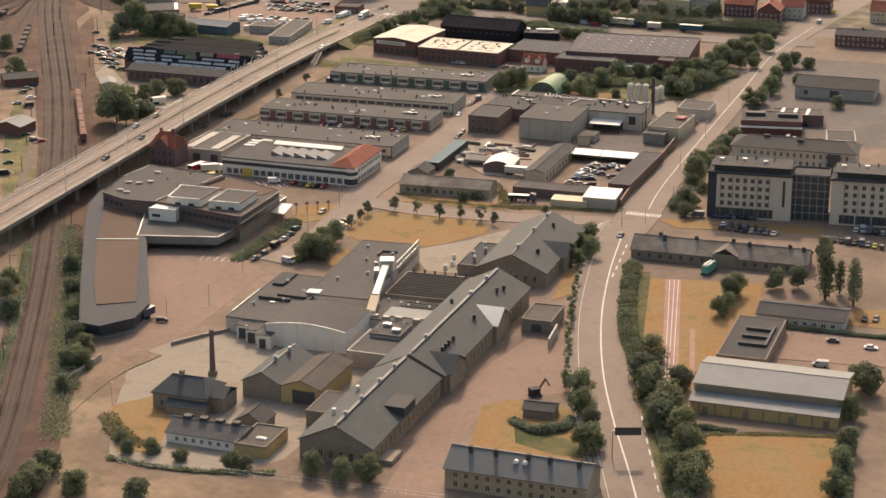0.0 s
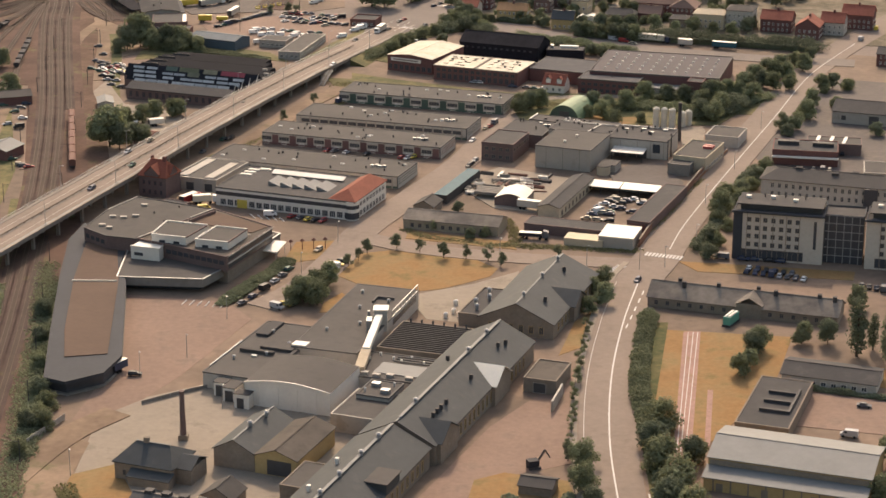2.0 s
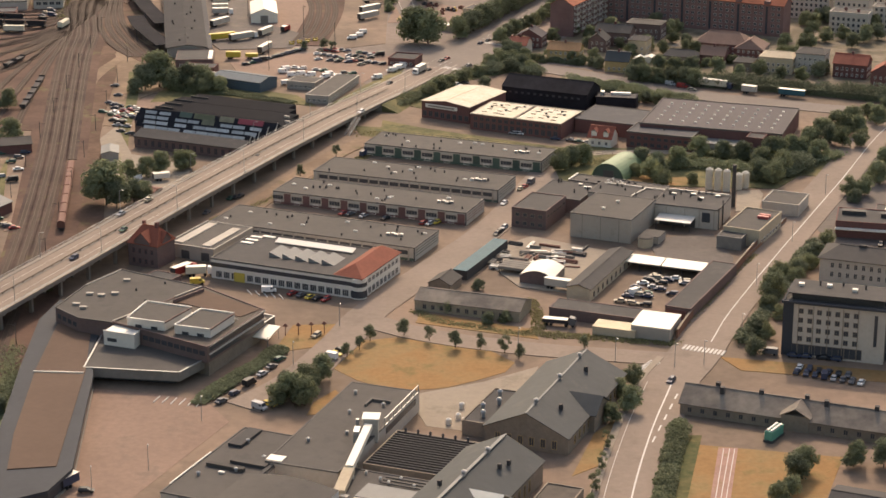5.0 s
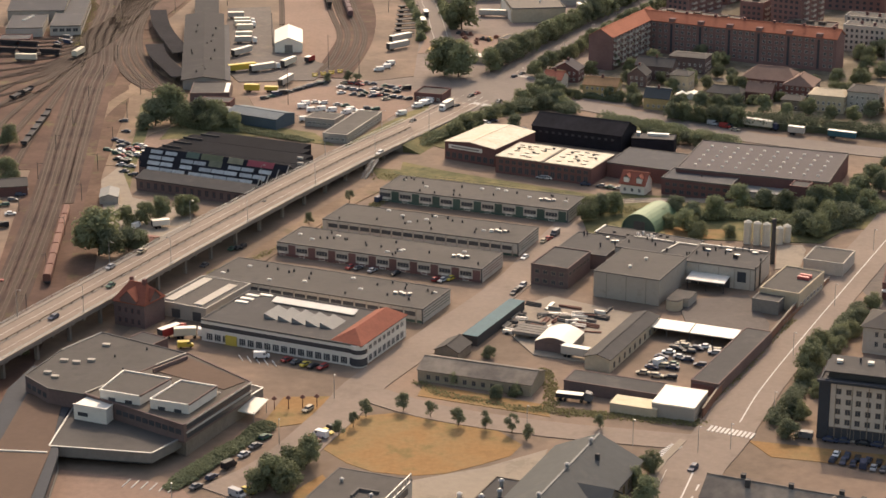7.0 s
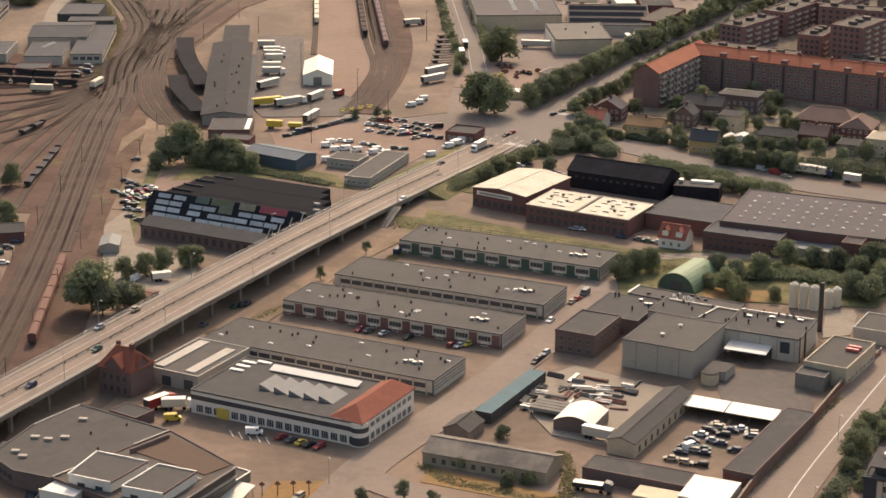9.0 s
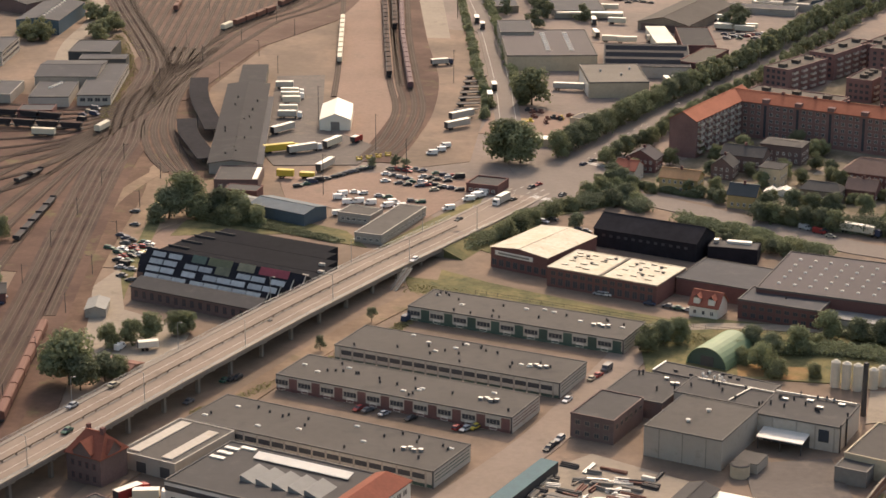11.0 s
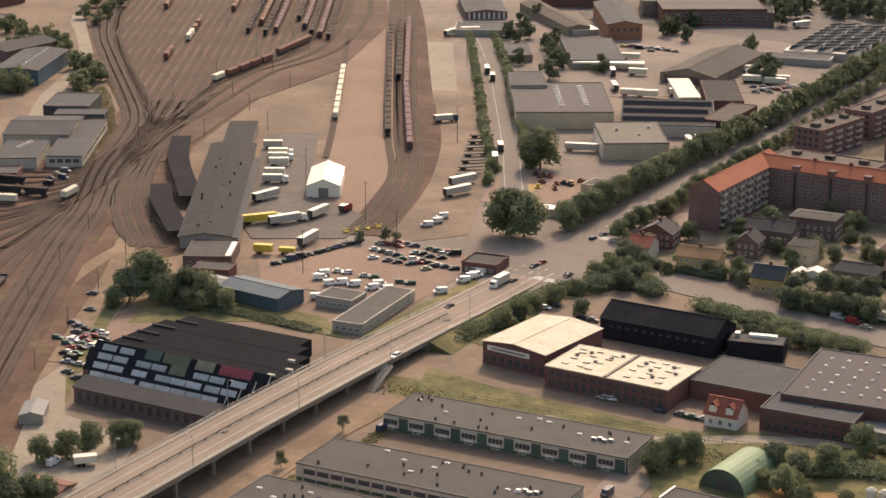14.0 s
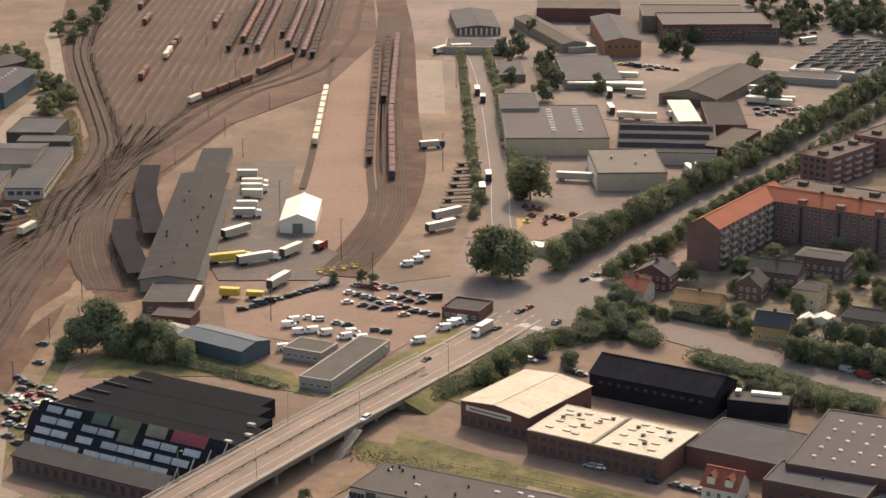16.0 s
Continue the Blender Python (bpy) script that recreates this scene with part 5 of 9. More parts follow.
part("roof_frame", Mesh().box(5, -8, 4.0, 5.8, 10, 4.9), IRON, t)
t = gabled("low_house", "low house with grey felt roof", "house", 117, 641, -18.5, 28, 14, 3.4, 1.6, PLASTER, FELTD, "x", 0.5)
openings(t, 28, 14, "f", spread(-12, 12, 8), 0.8, 1.6, 1.4, WHITE, GLASS)

# ---- corner office with the curved wing ----
def poly_block(name, label, cat, pts, h, wall, roof, rim=0.5, rim_mat=None, z=0.0):
    """A flat-roofed block over a plan of several corners."""
    t = thing(name, label, cat)
    cx, cy = sum(p[0] for p in pts) / len(pts), sum(p[1] for p in pts) / len(pts)
    part("wall", Mesh().prism(pts, z, h - 0.1), wall, t)
    part("roof", Mesh().prism(pts, h - 0.1, h + 0.05), roof, t)
    if rim:
        for i, a in enumerate(pts):
            b = pts[(i + 1) % len(pts)]
            part("parapet", Mesh().beam((a[0], a[1], h + rim / 2), (b[0], b[1], h + rim / 2), 0.45, rim), rim_mat or wall, t)
    return t


WING = [(-132, 775), (-134, 756), (-129, 714), (-122, 665), (-116, 626), (-109, 622.5), (-99, 630), (-96, 644), (-106, 711), (-111, 728), (-113, 760)]
t = thing("curved_wing", "curved low office wing with brown roof and zinc edge", "office wing")
def shrink(p, k, cx, cy):
    return [(cx + (x - cx) * k, cy + (y - cy) * k) for x, y in p]
part("wall", Mesh().prism(shrink(WING, 0.96, -114, 690), 0, 4.2), GLASS, t)
part("roof_edge", Mesh().prism(WING, 4.0, 5.0), BLUERIM, t)
part("roof", Mesh().prism([(-127, 752), (-124, 714), (-117.5, 665), (-113, 642), (-100.5, 645), (-109, 714), (-113, 735), (-116, 752)], 4.9, 5.25), WINGROOF, t)
part("roof_kerb", Mesh().beam((-124, 711, 5.4), (-109, 711, 5.4), 0.4, 0.4), WHITE, t)
part("wall_pier", Mesh().prism(shrink(WING, 0.985, -114, 690), 0, 0.5), CONCD, t)
t = poly_block("office_annex", "grey entrance annex with deep canopy", "office annex", [(-111, 745), (-110, 716), (-81, 714), (-73, 730), (-60, 764), (-66, 767), (-80, 745)], 5.0, CONCD, FELT, 0.3, STEEL, 2.2)
part("undercroft", Mesh().prism([(-109, 740), (-108, 720), (-83, 718), (-76, 731), (-64, 762), (-70, 764)], 0, 2.3), GLASS, t)
MAINP = [(-107, 742), (-74, 722.5), (-62, 756), (-85, 776.5)]
t = poly_block("corner_office", "dark brick three-storey office with white roof pavilions", "office", MAINP, 10.0, BRICKD, FELTW, 0.3, BRICKD, 4.8)
SIDEP = [(-128, 754.3), (-118.6, 745.3), (-107.2, 742.1), (-85.2, 776.8), (-115.3, 792), (-123.4, 776)]
part("side_block", Mesh().prism(SIDEP, 0.2, 9.6), BRICKD, t)
part("side_roof", Mesh().prism(SIDEP, 9.6, 9.8), FELT, t)
for i, a in enumerate(SIDEP):
    b = SIDEP[(i + 1) % 6]
    part("side_parapet", Mesh().beam((a[0], a[1], 9.9), (b[0], b[1], 9.9), 0.4, 0.3), EDGE if i != 4 else PLASTER, t)
part("white_coping", Mesh().beam((-106.8, 742, 10.4), (-97.8, 756.5, 10.4), 0.5, 0.25), PLASTER, t)
part("white_coping", Mesh().beam((-99.6, 755.2, 10.4), (-68.6, 746, 10.4), 0.5, 0.25), PLASTER, t)
part("white_coping", Mesh().beam((-92, 765.5, 10.4), (-85.4, 776, 10.4), 0.5, 0.25), PLASTER, t)
part("rear_wall", Mesh().beam((-91.5, 760, 10.6), (-84, 771.5, 10.6), 0.5, 1.4), BRICKD, t)
part("rear_terrace", Mesh().prism([(-90.6, 761), (-68.4, 749), (-63.4, 756), (-84.6, 773.5)], 9.9, 10.25), WINGROOF, t, "tan gravel roof terrace")
for q in ([(-101.6, 738.8), (-89.3, 735.2), (-83.6, 749.4), (-98.6, 754.0)], [(-85.9, 733.4), (-74.3, 730.4), (-69.4, 745.0), (-80.5, 748.3)]):
    part("pavilion", Mesh().prism(q, 9.3, 12.5), WHITE, t, "white rendered roof pavilion")
    part("pavilion_roof", Mesh().prism(shrink(q, 0.96, (q[0][0] + q[2][0]) / 2, (q[0][1] + q[2][1]) / 2), 12.5, 12.65), FELT, t)
    for i, a in enumerate(q):
        b = q[(i + 1) % 4]
        part("pavilion_coping", Mesh().beam((a[0], a[1], 12.75), (b[0], b[1], 12.75), 0.4, 0.5), BRICKD if i == 1 else WHITE, t)
    a, b = Vector(q[0]), Vector(q[1])
    turn_ = math.degrees(math.atan2(b.y - a.y, b.x - a.x))
    for e in (0.3, 0.72):
        part("pavilion_window", Mesh().box(-1.1, -0.12, 0, 1.1, 0.12, 1.3), GLASS, t).matrix_basis = pose(a.x + (b.x - a.x) * e, a.y + (b.y - a.y) * e, 9.7, 0, 0, turn_)
part("white_bay", Mesh().prism([(-108.4, 735.4), (-98.2, 732.2), (-97.2, 737), (-106, 742)], 5.0, 9.4), WHITE, t, "white projecting bay")
part("bay_parapet", Mesh().beam((-108.4, 735.4, 9.6), (-98.2, 732.2, 9.6), 0.4, 0.4).beam((-98.2, 732.2, 9.6), (-97.2, 737, 9.6), 0.4, 0.4), WHITE, t)
part("bay_window", Mesh().box(-1.6, -0.12, 0, 1.6, 0.12, 1.1), GLASS, t).matrix_basis = pose(-105.6, 734.5, 6.4, 0, 0, -17)
for z, w in ((10.0, 0.7), (7.4, 0.8)):
    part("white_string", Mesh().beam((-73.6, 723.5, z), (-61.8, 755.8, z), w, 0.35), PLASTER, t)
for z in (8.8, 6.2):
    part("window_band", Mesh().beam((-73.7, 724, z), (-62.2, 755, z), 0.5, 1.3), GLASS, t)
part("ground_storey", Mesh().prism([(-74, 724.5), (-63.4, 755.4), (-68, 758), (-80, 728)], 0, 4.9), STONE, t)
win = Mesh().box(-1.0, -0.12, 0, 1.0, 0.12, 1.4).data("window", GLASS)
for e in spread(0.32, 0.98, 10):
    part("window", win, None, t).matrix_basis = pose(-107 + 33 * e, 742 - 19.5 * e, 7.0, 0, 0, -30.6)
for z in (3.2, 6.6):
    for e in spread(0.05, 0.95, 4):
        part("window", win, None, t).matrix_basis = pose(-128 + 9.4 * e, 754.3 - 9 * e, z, 0, 0, -43.7)
on_roof(t, [(-122, 757), (-119, 754), (-120, 767), (-116, 766), (-112, 768), (-111, 781)], 9.8, "box", CLAD, (2.2, 1.2, 0.7))
on_roof(t, [(-101, 762), (-106, 772), (-98, 779)], 9.8, "vent", IRON, (0.8, 0.8, 0.8))
flat("garage_box", "small dark flat-roofed garage", "garage", -104.6, 805.2, -28, 10.5, 7.5, 3.4, BRICKD, FELTD, 0.2)
t = thing("entrance_canopy", "cream fabric entrance canopy on posts", "canopy", -63, 755, 0, -20)
part("sheet", Mesh().slab([(-5, -4.5, 3.2), (5, -4.5, 3.0), (4.5, 4.5, 4.2), (-4.5, 4.5, 4.2)], 0.3), TARP, t)
for x, y in ((-4.5, -4), (4.5, -4), (4, 4), (-4, 4)):
    part("post", Mesh().cyl(x, y, 0, 3.4, 0.12, n=6), STEEL, t)

t = gabled("brick_villa", "tall dark brick house with steep red roof", "house", -113, 829, -22, 12, 11, 8.5, 5.0, BRICKD, DARKTILE, "x", 0.4, 3)
for r in range(2):
    openings(t, 12, 11, "f", spread(-5, 5, 4), 1.2 + r * 3.6, 1.1, 1.8, BRICK, GLASS)
part("chimney", Mesh().box(2, -0.6, 11.5, 3.2, 0.6, 15), BRICK, t)
part("cross_gable", Mesh().prism([(-3, -6), (3, -6), (3, 0), (-3, 0)], 8.4, 9.6).add([(-3, -6, 9.6), (3, -6, 9.6), (0, -6, 12.4)], [(0, 1, 2)]), BRICKD, t)
part("chimney", Mesh().box(-4.2, 1, 10.5, -3.2, 2, 14.4), BRICK, t)
part("side_gable", Mesh().prism([(0, -2.6), (6.3, -2.6), (6.3, 2.6), (0, 2.6)], 8.3, 9.4).add([(6.3, -2.6, 9.4), (6.3, 2.6, 9.4), (6.3, 0, 12.0)], [(0, 1, 2)]), BRICKD, t)
part("roof_slope", Mesh().slab([(6.6, -3, 9.2), (6.6, 0, 12.2), (0, 0, 12.4), (0, -3, 9.4)], 0.2).slab([(6.6, 0, 12.2), (6.6, 3, 9.2), (0, 3, 9.4), (0, 0, 12.4)], 0.2), DARKTILE, t)
part("roof_slope", Mesh().slab([(-3.4, -6.3, 9.3), (0, -6.3, 12.6), (0, 0, 12.8), (-3.4, 0, 9.5)], 0.2).slab([(0, -6.3, 12.6), (3.4, -6.3, 9.3), (3.4, 0, 9.5), (0, 0, 12.8)], 0.2), DARKTILE, t)

# ---- the old factory ----
FA_ = -19.5
t = gabled("factory_wing", "long brick factory wing with blue-grey sheet roof", "factory wing", -20.4, 553, FA_, 21.5, 55, 6.0, 5.2, STONE, SLATE, "y", 0.5)
openings(t, 21.5, 55, "r", spread(-26, 24, 14), 1.2, 1.4, 3.2, YELLOW, GLASS, "window", 1)
openings(t, 21.5, 55, "f", spread(-9, 9, 6), 1.2, 1.4, 2.6, YELLOW, GLASS, "window", 1)
part("dormer", Mesh().box(4.5, -4, 6.0, 11.2, 5, 8.6), SLATE, t)
part("dormer_roof", Mesh().box(3.8, -4.4, 8.6, 11.6, 5.4, 8.9), FELT, t)
on_roof(t, [(0, y, 11.2) for y in (-20, -8, 6, 18)], 11.2, "vent", STEEL, (1.5, 1.5, 1.5))
part("ridge_light", Mesh().beam((0, -26, 11.5), (0, 27, 11.5), 0.9, 0.3), ETERNIT, t)
on_roof(t, [(-6, -14, 8.6), (-6, 4, 8.6)], 8.6, "chimney", WHITE, (0.9, 0.9, 1.6))
part("loading_dock", Mesh().box(10.9, -24, 0, 15, -16, 1.3), PALE, t)
t = gabled("factory_wing", "long brick factory wing with blue-grey sheet roof", "factory wing", 3.9, 620, FA_, 22, 84, 6.2, 5.4, STONE, SLATE, "y", 0.5)
openings(t, 22, 84, "r", spread(-38, 34, 20), 1.2, 1.4, 3.4, YELLOW, GLASS, "window", 1)
part("ridge_light", Mesh().beam((0, -40, 11.9), (0, 41, 11.9), 0.9, 0.3), ETERNIT, t)
on_roof(t, [(6, y, 9.0) for y in (-30, -27, -24, -20, 0, 30)] + [(-5, 10, 9.6), (5, 26, 9.4)], 9.0, "chimney", IRON, (0.9, 0.9, 1.4))
on_roof(t, [(0, y, 11.6) for y in (-28, 14, 30)], 11.6, "vent", STEEL, (1.5, 1.5, 1.5))
for y, m in ((-34, SLATE), (10, TARP)):
    part("cross_gable_wall", Mesh().prism([(4, y - 6.5), (12.2, y - 6.5), (12.2, y + 6.5), (4, y + 6.5)], 0, 6.3).add([(12.2, y - 6.5, 6.3), (12.2, y + 6.5, 6.3), (12.2, y, 9.8)], [(0, 1, 2)]), STONE, t)
    part("cross_gable_roof", Mesh().slab([(1, y - 7, 6.4), (12.8, y - 7, 6.2), (12.8, y, 10.2), (1, y, 10.2)], 0.22).slab([(12.8, y - 7 + 14, 6.2), (1, y + 7, 6.4), (1, y, 10.2), (12.8, y, 10.2)], 0.22), m, t)
t = flat("factory_porch", "low brown flat-roofed loading porch", "annex", 32, 637, -18, 10, 16, 4.2, STONE, FELTW, 0.3)
openings(t, 10, 16, "f", [0], 0.05, 4, 3.2, CLAD, DARK, "door", 0, "door_panel")
single("yard_wall", Mesh().box(-0.3, -7, 0, 0.3, 7, 3.4), CLAD, "pale rendered yard wall", "wall", 34.5, 622, 0, -14)
t = gabled("factory_house", "brick factory house with blue-grey cross gables", "factory wing", 31, 702, -18, 24.5, 52, 5.2, 5.6, STONE, SLATE, "y", 0.5)
openings(t, 24.5, 52, "f", spread(-10, 10, 6), 1.2, 1.5, 2.6, YELLOW, GLASS)
openings(t, 24.5, 52, "r", spread(-22, 22, 11), 1.2, 1.4, 2.6, YELLOW, GLASS)
for y in (-2,):
    part("cross_gable_wall", Mesh().prism([(4, y - 6), (14, y - 6), (14, y + 6), (4, y + 6)], 0, 5.3).add([(14, y - 6, 5.3), (14, y + 6, 5.3), (14, y, 8.6)], [(0, 1, 2)]), STONE, t)
    part("cross_gable_roof", Mesh().slab([(1, y - 6.5, 5.4), (14.6, y - 6.5, 5.2), (14.6, y, 9.0), (1, y, 9.0)], 0.22).slab([(14.6, y + 6.5, 5.2), (1, y + 6.5, 5.4), (1, y, 9.0), (14.6, y, 9.0)], 0.22), SLATE, t)
on_roof(t, [(0, y, 10.8) for y in (-18, 2, 20)], 10.8, "vent", STEEL, (1.4, 1.4, 1.4))
on_roof(t, [(6, -14, 8.2), (4, 14, 9)], 8.2, "chimney", IRON, (1.0, 1.0, 1.6))
t = flat("factory_annex", "low brown annex with tanks on its roof", "annex", 13, 697, -18, 9, 26, 4.2, STONE, FELTD, 0.3)
on_roof(t, [(0, -8), (-2, -3), (1, 2), (-1, 8)], 4.2, "vent", STEEL, (1.6, 1.6, 2.2))
t = flat("side_annex", "narrow factory side annex with felt roof", "annex", -33, 560, -19.5, 8, 16, 4.6, STONE, FELT, 0.2)

t = gabled("stone_house", "grey stone house with hipped slate roof", "house", -74.7, 570.4, -19, 17, 13, 5.2, 3.6, STONE, SLATE, "x", 0.5, 4)
openings(t, 17, 13, "f", spread(-7, 7, 5), 1.2, 1.1, 1.8, STONE, GLASS)
part("lean_to", Mesh().box(-3, -9.5, 0, 9, -6.5, 2.8), STONE, t)
part("lean_to_roof", Mesh().slab([(-3.4, -9.9, 2.8), (9.4, -9.9, 2.8), (9.4, -6.4, 4.0), (-3.4, -6.4, 4.0)], 0.2), SLATE, t)
part("side_wing", Mesh().box(8.5, -4, 0, 13, 5, 4.6), STONE, t)
part("side_wing_roof", Mesh().slab([(8, -4.4, 4.6), (13.4, -4.4, 4.6), (13.4, 0.5, 6.8), (8, 0.5, 6.8)], 0.2).slab([(13.4, 5.4, 4.6), (8, 5.4, 4.6), (8, 0.5, 6.8), (13.4, 0.5, 6.8)], 0.2), SLATE, t)
on_roof(t, [(-2, 0, 8.6)], 8.6, "chimney", STONE, (1.4, 1.0, 1.6))
t = gabled("white_cottage", "low white row house with grey roof", "house", -65.6, 543.3, -20, 22, 11, 3.2, 2.4, WHITE, EDGE, "x", 0.4)
openings(t, 22, 11, "f", spread(-9, 9, 7), 0.9, 1.2, 1.4, WHITE, GLASS)
on_roof(t, [(x, 0.5, 5.2) for x in (-7, -2, 3, 8)], 5.2, "box", IRON, (2.2, 2.0, 1.3))
gabled("grey_shed", "small shed with grey gable roof", "shed", -54, 553, -20, 9, 8, 3.0, 2.6, STONE, FELT, "y", 0.4)
t = flat("brown_annex", "low brown annex with flat felt roof", "annex", -50.9, 538.3, -20, 9.5, 15, 3.4, YELLOW, FELTW, 0.35, STONE)
on_roof(t, [(1, -2)], 3.4, "skylight", WHITE, (3, 1.6, 0.6))
t = gabled("yellow_hall", "yellow brick hall with slate roof", "hall", -49.5, 585, -20, 12.2, 24.5, 5.4, 3.2, STONE, SLATE, "y", 0.4)
on_roof(t, [(0, -2, 8.6), (1, 6, 8.6)], 8.6, "vent", STEEL, (1.6, 1.6, 1.6))
t = gabled("yellow_hall", "yellow brick hall with brown roof and dark gateway", "hall", -37.8, 580.7, -20, 12.4, 24.5, 5.4, 2.2, YELLOW, FELTW, "y", 0.4)
openings(t, 12.4, 24.5, "f", [1], 0.05, 7.5, 4.6, YELLOW, DARK, "door", 0, "door_panel")
t = thing("brick_chimney", "tall dark brick factory chimney", "chimney", -70.2, 593, 0, 0)
part("shaft", Mesh().cyl(0, 0, 0, 14.4, 0.95, 0.62, 12), BRICKD, t)
part("rim", Mesh().cyl(0, 0, 14.1, 14.6, 0.78, n=12), BRICKD, t)
part("base", Mesh().box(-1.3, -1.3, 0, 1.3, 1.3, 1.6), STONE, t)

t = thing("white_hall", "white rendered hall with shallow arched roof", "hall", -39.7, 625, 0, -18.8)
arc = [(-13.5 + 27 * i / 12, 7.0 + 1.5 * math.sin(math.pi * i / 12)) for i in range(13)]
part("wall", Mesh().box(-13.5, -11, 0, 13.5, 11, 7.0).add([(a, -11, b) for a, b in arc] + [(a, -10.6, b) for a, b in arc], [tuple(range(13)), tuple(range(25, 12, -1))]), WHITE, t)
rs = Mesh()
rs.add([(a, -11.2, b + 0.1) for a, b in arc] + [(a, 11.2, b + 0.1) for a, b in arc] + [(a, -11.2, b - 0.1) for a, b in arc] + [(a, 11.2, b - 0.1) for a, b in arc],
       [(i, i + 1, 14 + i, 13 + i) for i in range(12)] + [(27 + i, 26 + i, 39 + i, 40 + i) for i in range(12)] + [(i, 26 + i, 27 + i, i + 1) for i in range(12)])
part("roof", rs, FELT, t)
part("eaves_trim", Mesh().add([(a, -11.35, b + 0.25) for a, b in arc] + [(a, -11.35, b - 0.15) for a, b in arc] + [(a, -11.0, b + 0.25) for a, b in arc], [(i, i + 1, 14 + i, 13 + i) for i in range(12)] + [(i, 26 + i, 27 + i, i + 1) for i in range(12)]), WHITE, t)
for x in (-9, -3, 3, 9):
    part("pilaster", Mesh().box(x - 0.25, -11.2, 0, x + 0.25, -10.9, 7.2), WHITE, t)
for x, y0 in ((-23, 3), (-18.6, 0)):
    part("porch", Mesh().box(x - 1.9, y0 - 11, 0, x + 1.9, y0 - 5, 4.2), WHITE, t)
    part("door", Mesh().box(x - 1.3, y0 - 11.1, 0.05, x + 1.3, y0 - 10.95, 3.4), DARK, t)
    part("porch_roof", Mesh().box(x - 2.1, y0 - 11.2, 4.2, x + 2.1, y0 - 4.8, 4.45), FELT, t)
part("porch", Mesh().box(-15.2, -14.5, 0, -10.6, -11.0, 4.4), WHITE, t)
part("porch_roof", Mesh().box(-15.4, -14.7, 4.4, -10.4, -10.8, 4.6), FELT, t)
part("door", Mesh().box(-14.4, -14.6, 0.05, -12.2, -14.45, 3.2), DARK, t)
t = flat("low_workshop", "low workshop with stepped grey felt roofs", "workshop", -53, 650, -18.8, 20, 46, 5.0, PLASTER, FELT, 0.15, EDGE)
on_roof(t, [(-6, -10), (2, -4), (5, 6), (-4, 14)], 5.0, "vent", STEEL, (1.2, 1.2, 1.2))
part("roof_step", Mesh().box(-2, 0, 5.0, 8.5, 14, 5.9), FELT, t)
part("roof_step", Mesh().box(-8, 10, 5.0, -4, 22, 5.8), FELTD, t)
part("gutter", Mesh().box(8.6, -18, 5.0, 9.8, 22, 5.6), FELTD, t)
part("pale_edge", Mesh().beam((-10, -18, 5.25), (-10, 4, 5.25), 0.35, 0.3), WHITE, t)
part("roof_step", Mesh().box(-7, -4, 5.0, 4, -2.6, 6.0), FELT, t)
on_roof(t, [(-1, -6.5)], 5.0, "box", WHITE, (1.6, 0.8, 0.5))
t = flat("long_workshop", "long workshop with grey felt roof", "workshop", -27, 676, -16, 21, 60, 6.2, PLASTER, FELT, 0.12, EDGE)
on_roof(t, [(-5, -14), (3, -6), (-2, 8), (5, 16), (-6, 22)], 6.2, "vent", STEEL, (1.2, 1.2, 1.2))
part("roof_frame", Mesh().box(0, 14, 6.2, 0.6, 19, 7.0).box(0.6, 18.4, 6.2, 6, 19, 7.0), EDGE, t)
for z in (6.3, 8.4):
    part("lattice_rail", Mesh().beam((10.6, 3, z), (10.6, 29, z), 0.25), STEEL, t)
for i in range(9):
    part("lattice_post", Mesh().beam((10.6, 3 + 3.25 * i, 6.2), (10.6, 3 + 3.25 * i, 8.5), 0.22), STEEL, t)
part("pale_flashing", Mesh().box(-10.6, -29.5, 6.2, -6, -26, 6.6), WHITE, t)
part("window_row", Mesh().box(10.45, 4, 3.4, 10.62, 27, 5.2), GLASS, t)
t = flat("ribbed_hall", "dark ribbed sheet roof over the press hall", "hall", -4.5, 661, -17, 24, 24, 5.0, STONE, BROWNROOF, 0.2)
rib = Mesh().box(-11.6, -0.16, 0, 11.6, 0.16, 0.45).data("roof_rib", IRON)
for y in spread(-11.5, 11.5, 15):
    part("roof_rib", rib, None, t).matrix_basis = pose(0, y, 5.0)
on_roof(t, [(x, 11, 5.0) for x in spread(-11, 11, 6)], 5.0, "vent", IRON, (0.9, 0.9, 1.6))
t = flat("boiler_house", "low pale boiler house crowded with pipes", "boiler house", -12, 637, -18, 26, 20, 4.6, PLASTER, FELT, 0.2, EDGE)
rr = random.Random(3)
part("pale_deck", Mesh().box(-6, -6, 4.6, 10, 2.5, 4.85), ETERNIT, t)
on_roof(t, [(-11, 4), (-9, 8), (-4, 6), (1, 8), (6, 5), (10, 8), (-1, 4.5)], 4.6, "vent", WHITE, (0.9, 0.9, 1.0))
on_roof(t, [(-8, -8), (-4, -8.5), (0, -7.6), (6, -8)], 4.6, "box", CLAD, (2.2, 1.4, 0.9))
for y in (3.6, 5.4, 7.2):
    part("pipe", Mesh().beam((-3, y, 5.1), (11, y, 5.1), 0.35), EDGE, t)
t = thing("conveyor", "sloping cream conveyor housing above the boiler house", "conveyor")
part("lower_housing", Mesh().beam((-23.6, 633, 5.6), (-22.4, 646, 6.4), 3.0, 1.6), SAND, t)
part("upper_housing", Mesh().beam((-22.4, 646, 6.8), (-19.6, 668, 9.4), 2.2, 1.6), TARP, t)
part("head_house", Mesh().box(-21.2, 669, 4, -17.2, 673, 11.0), PLASTER, t)
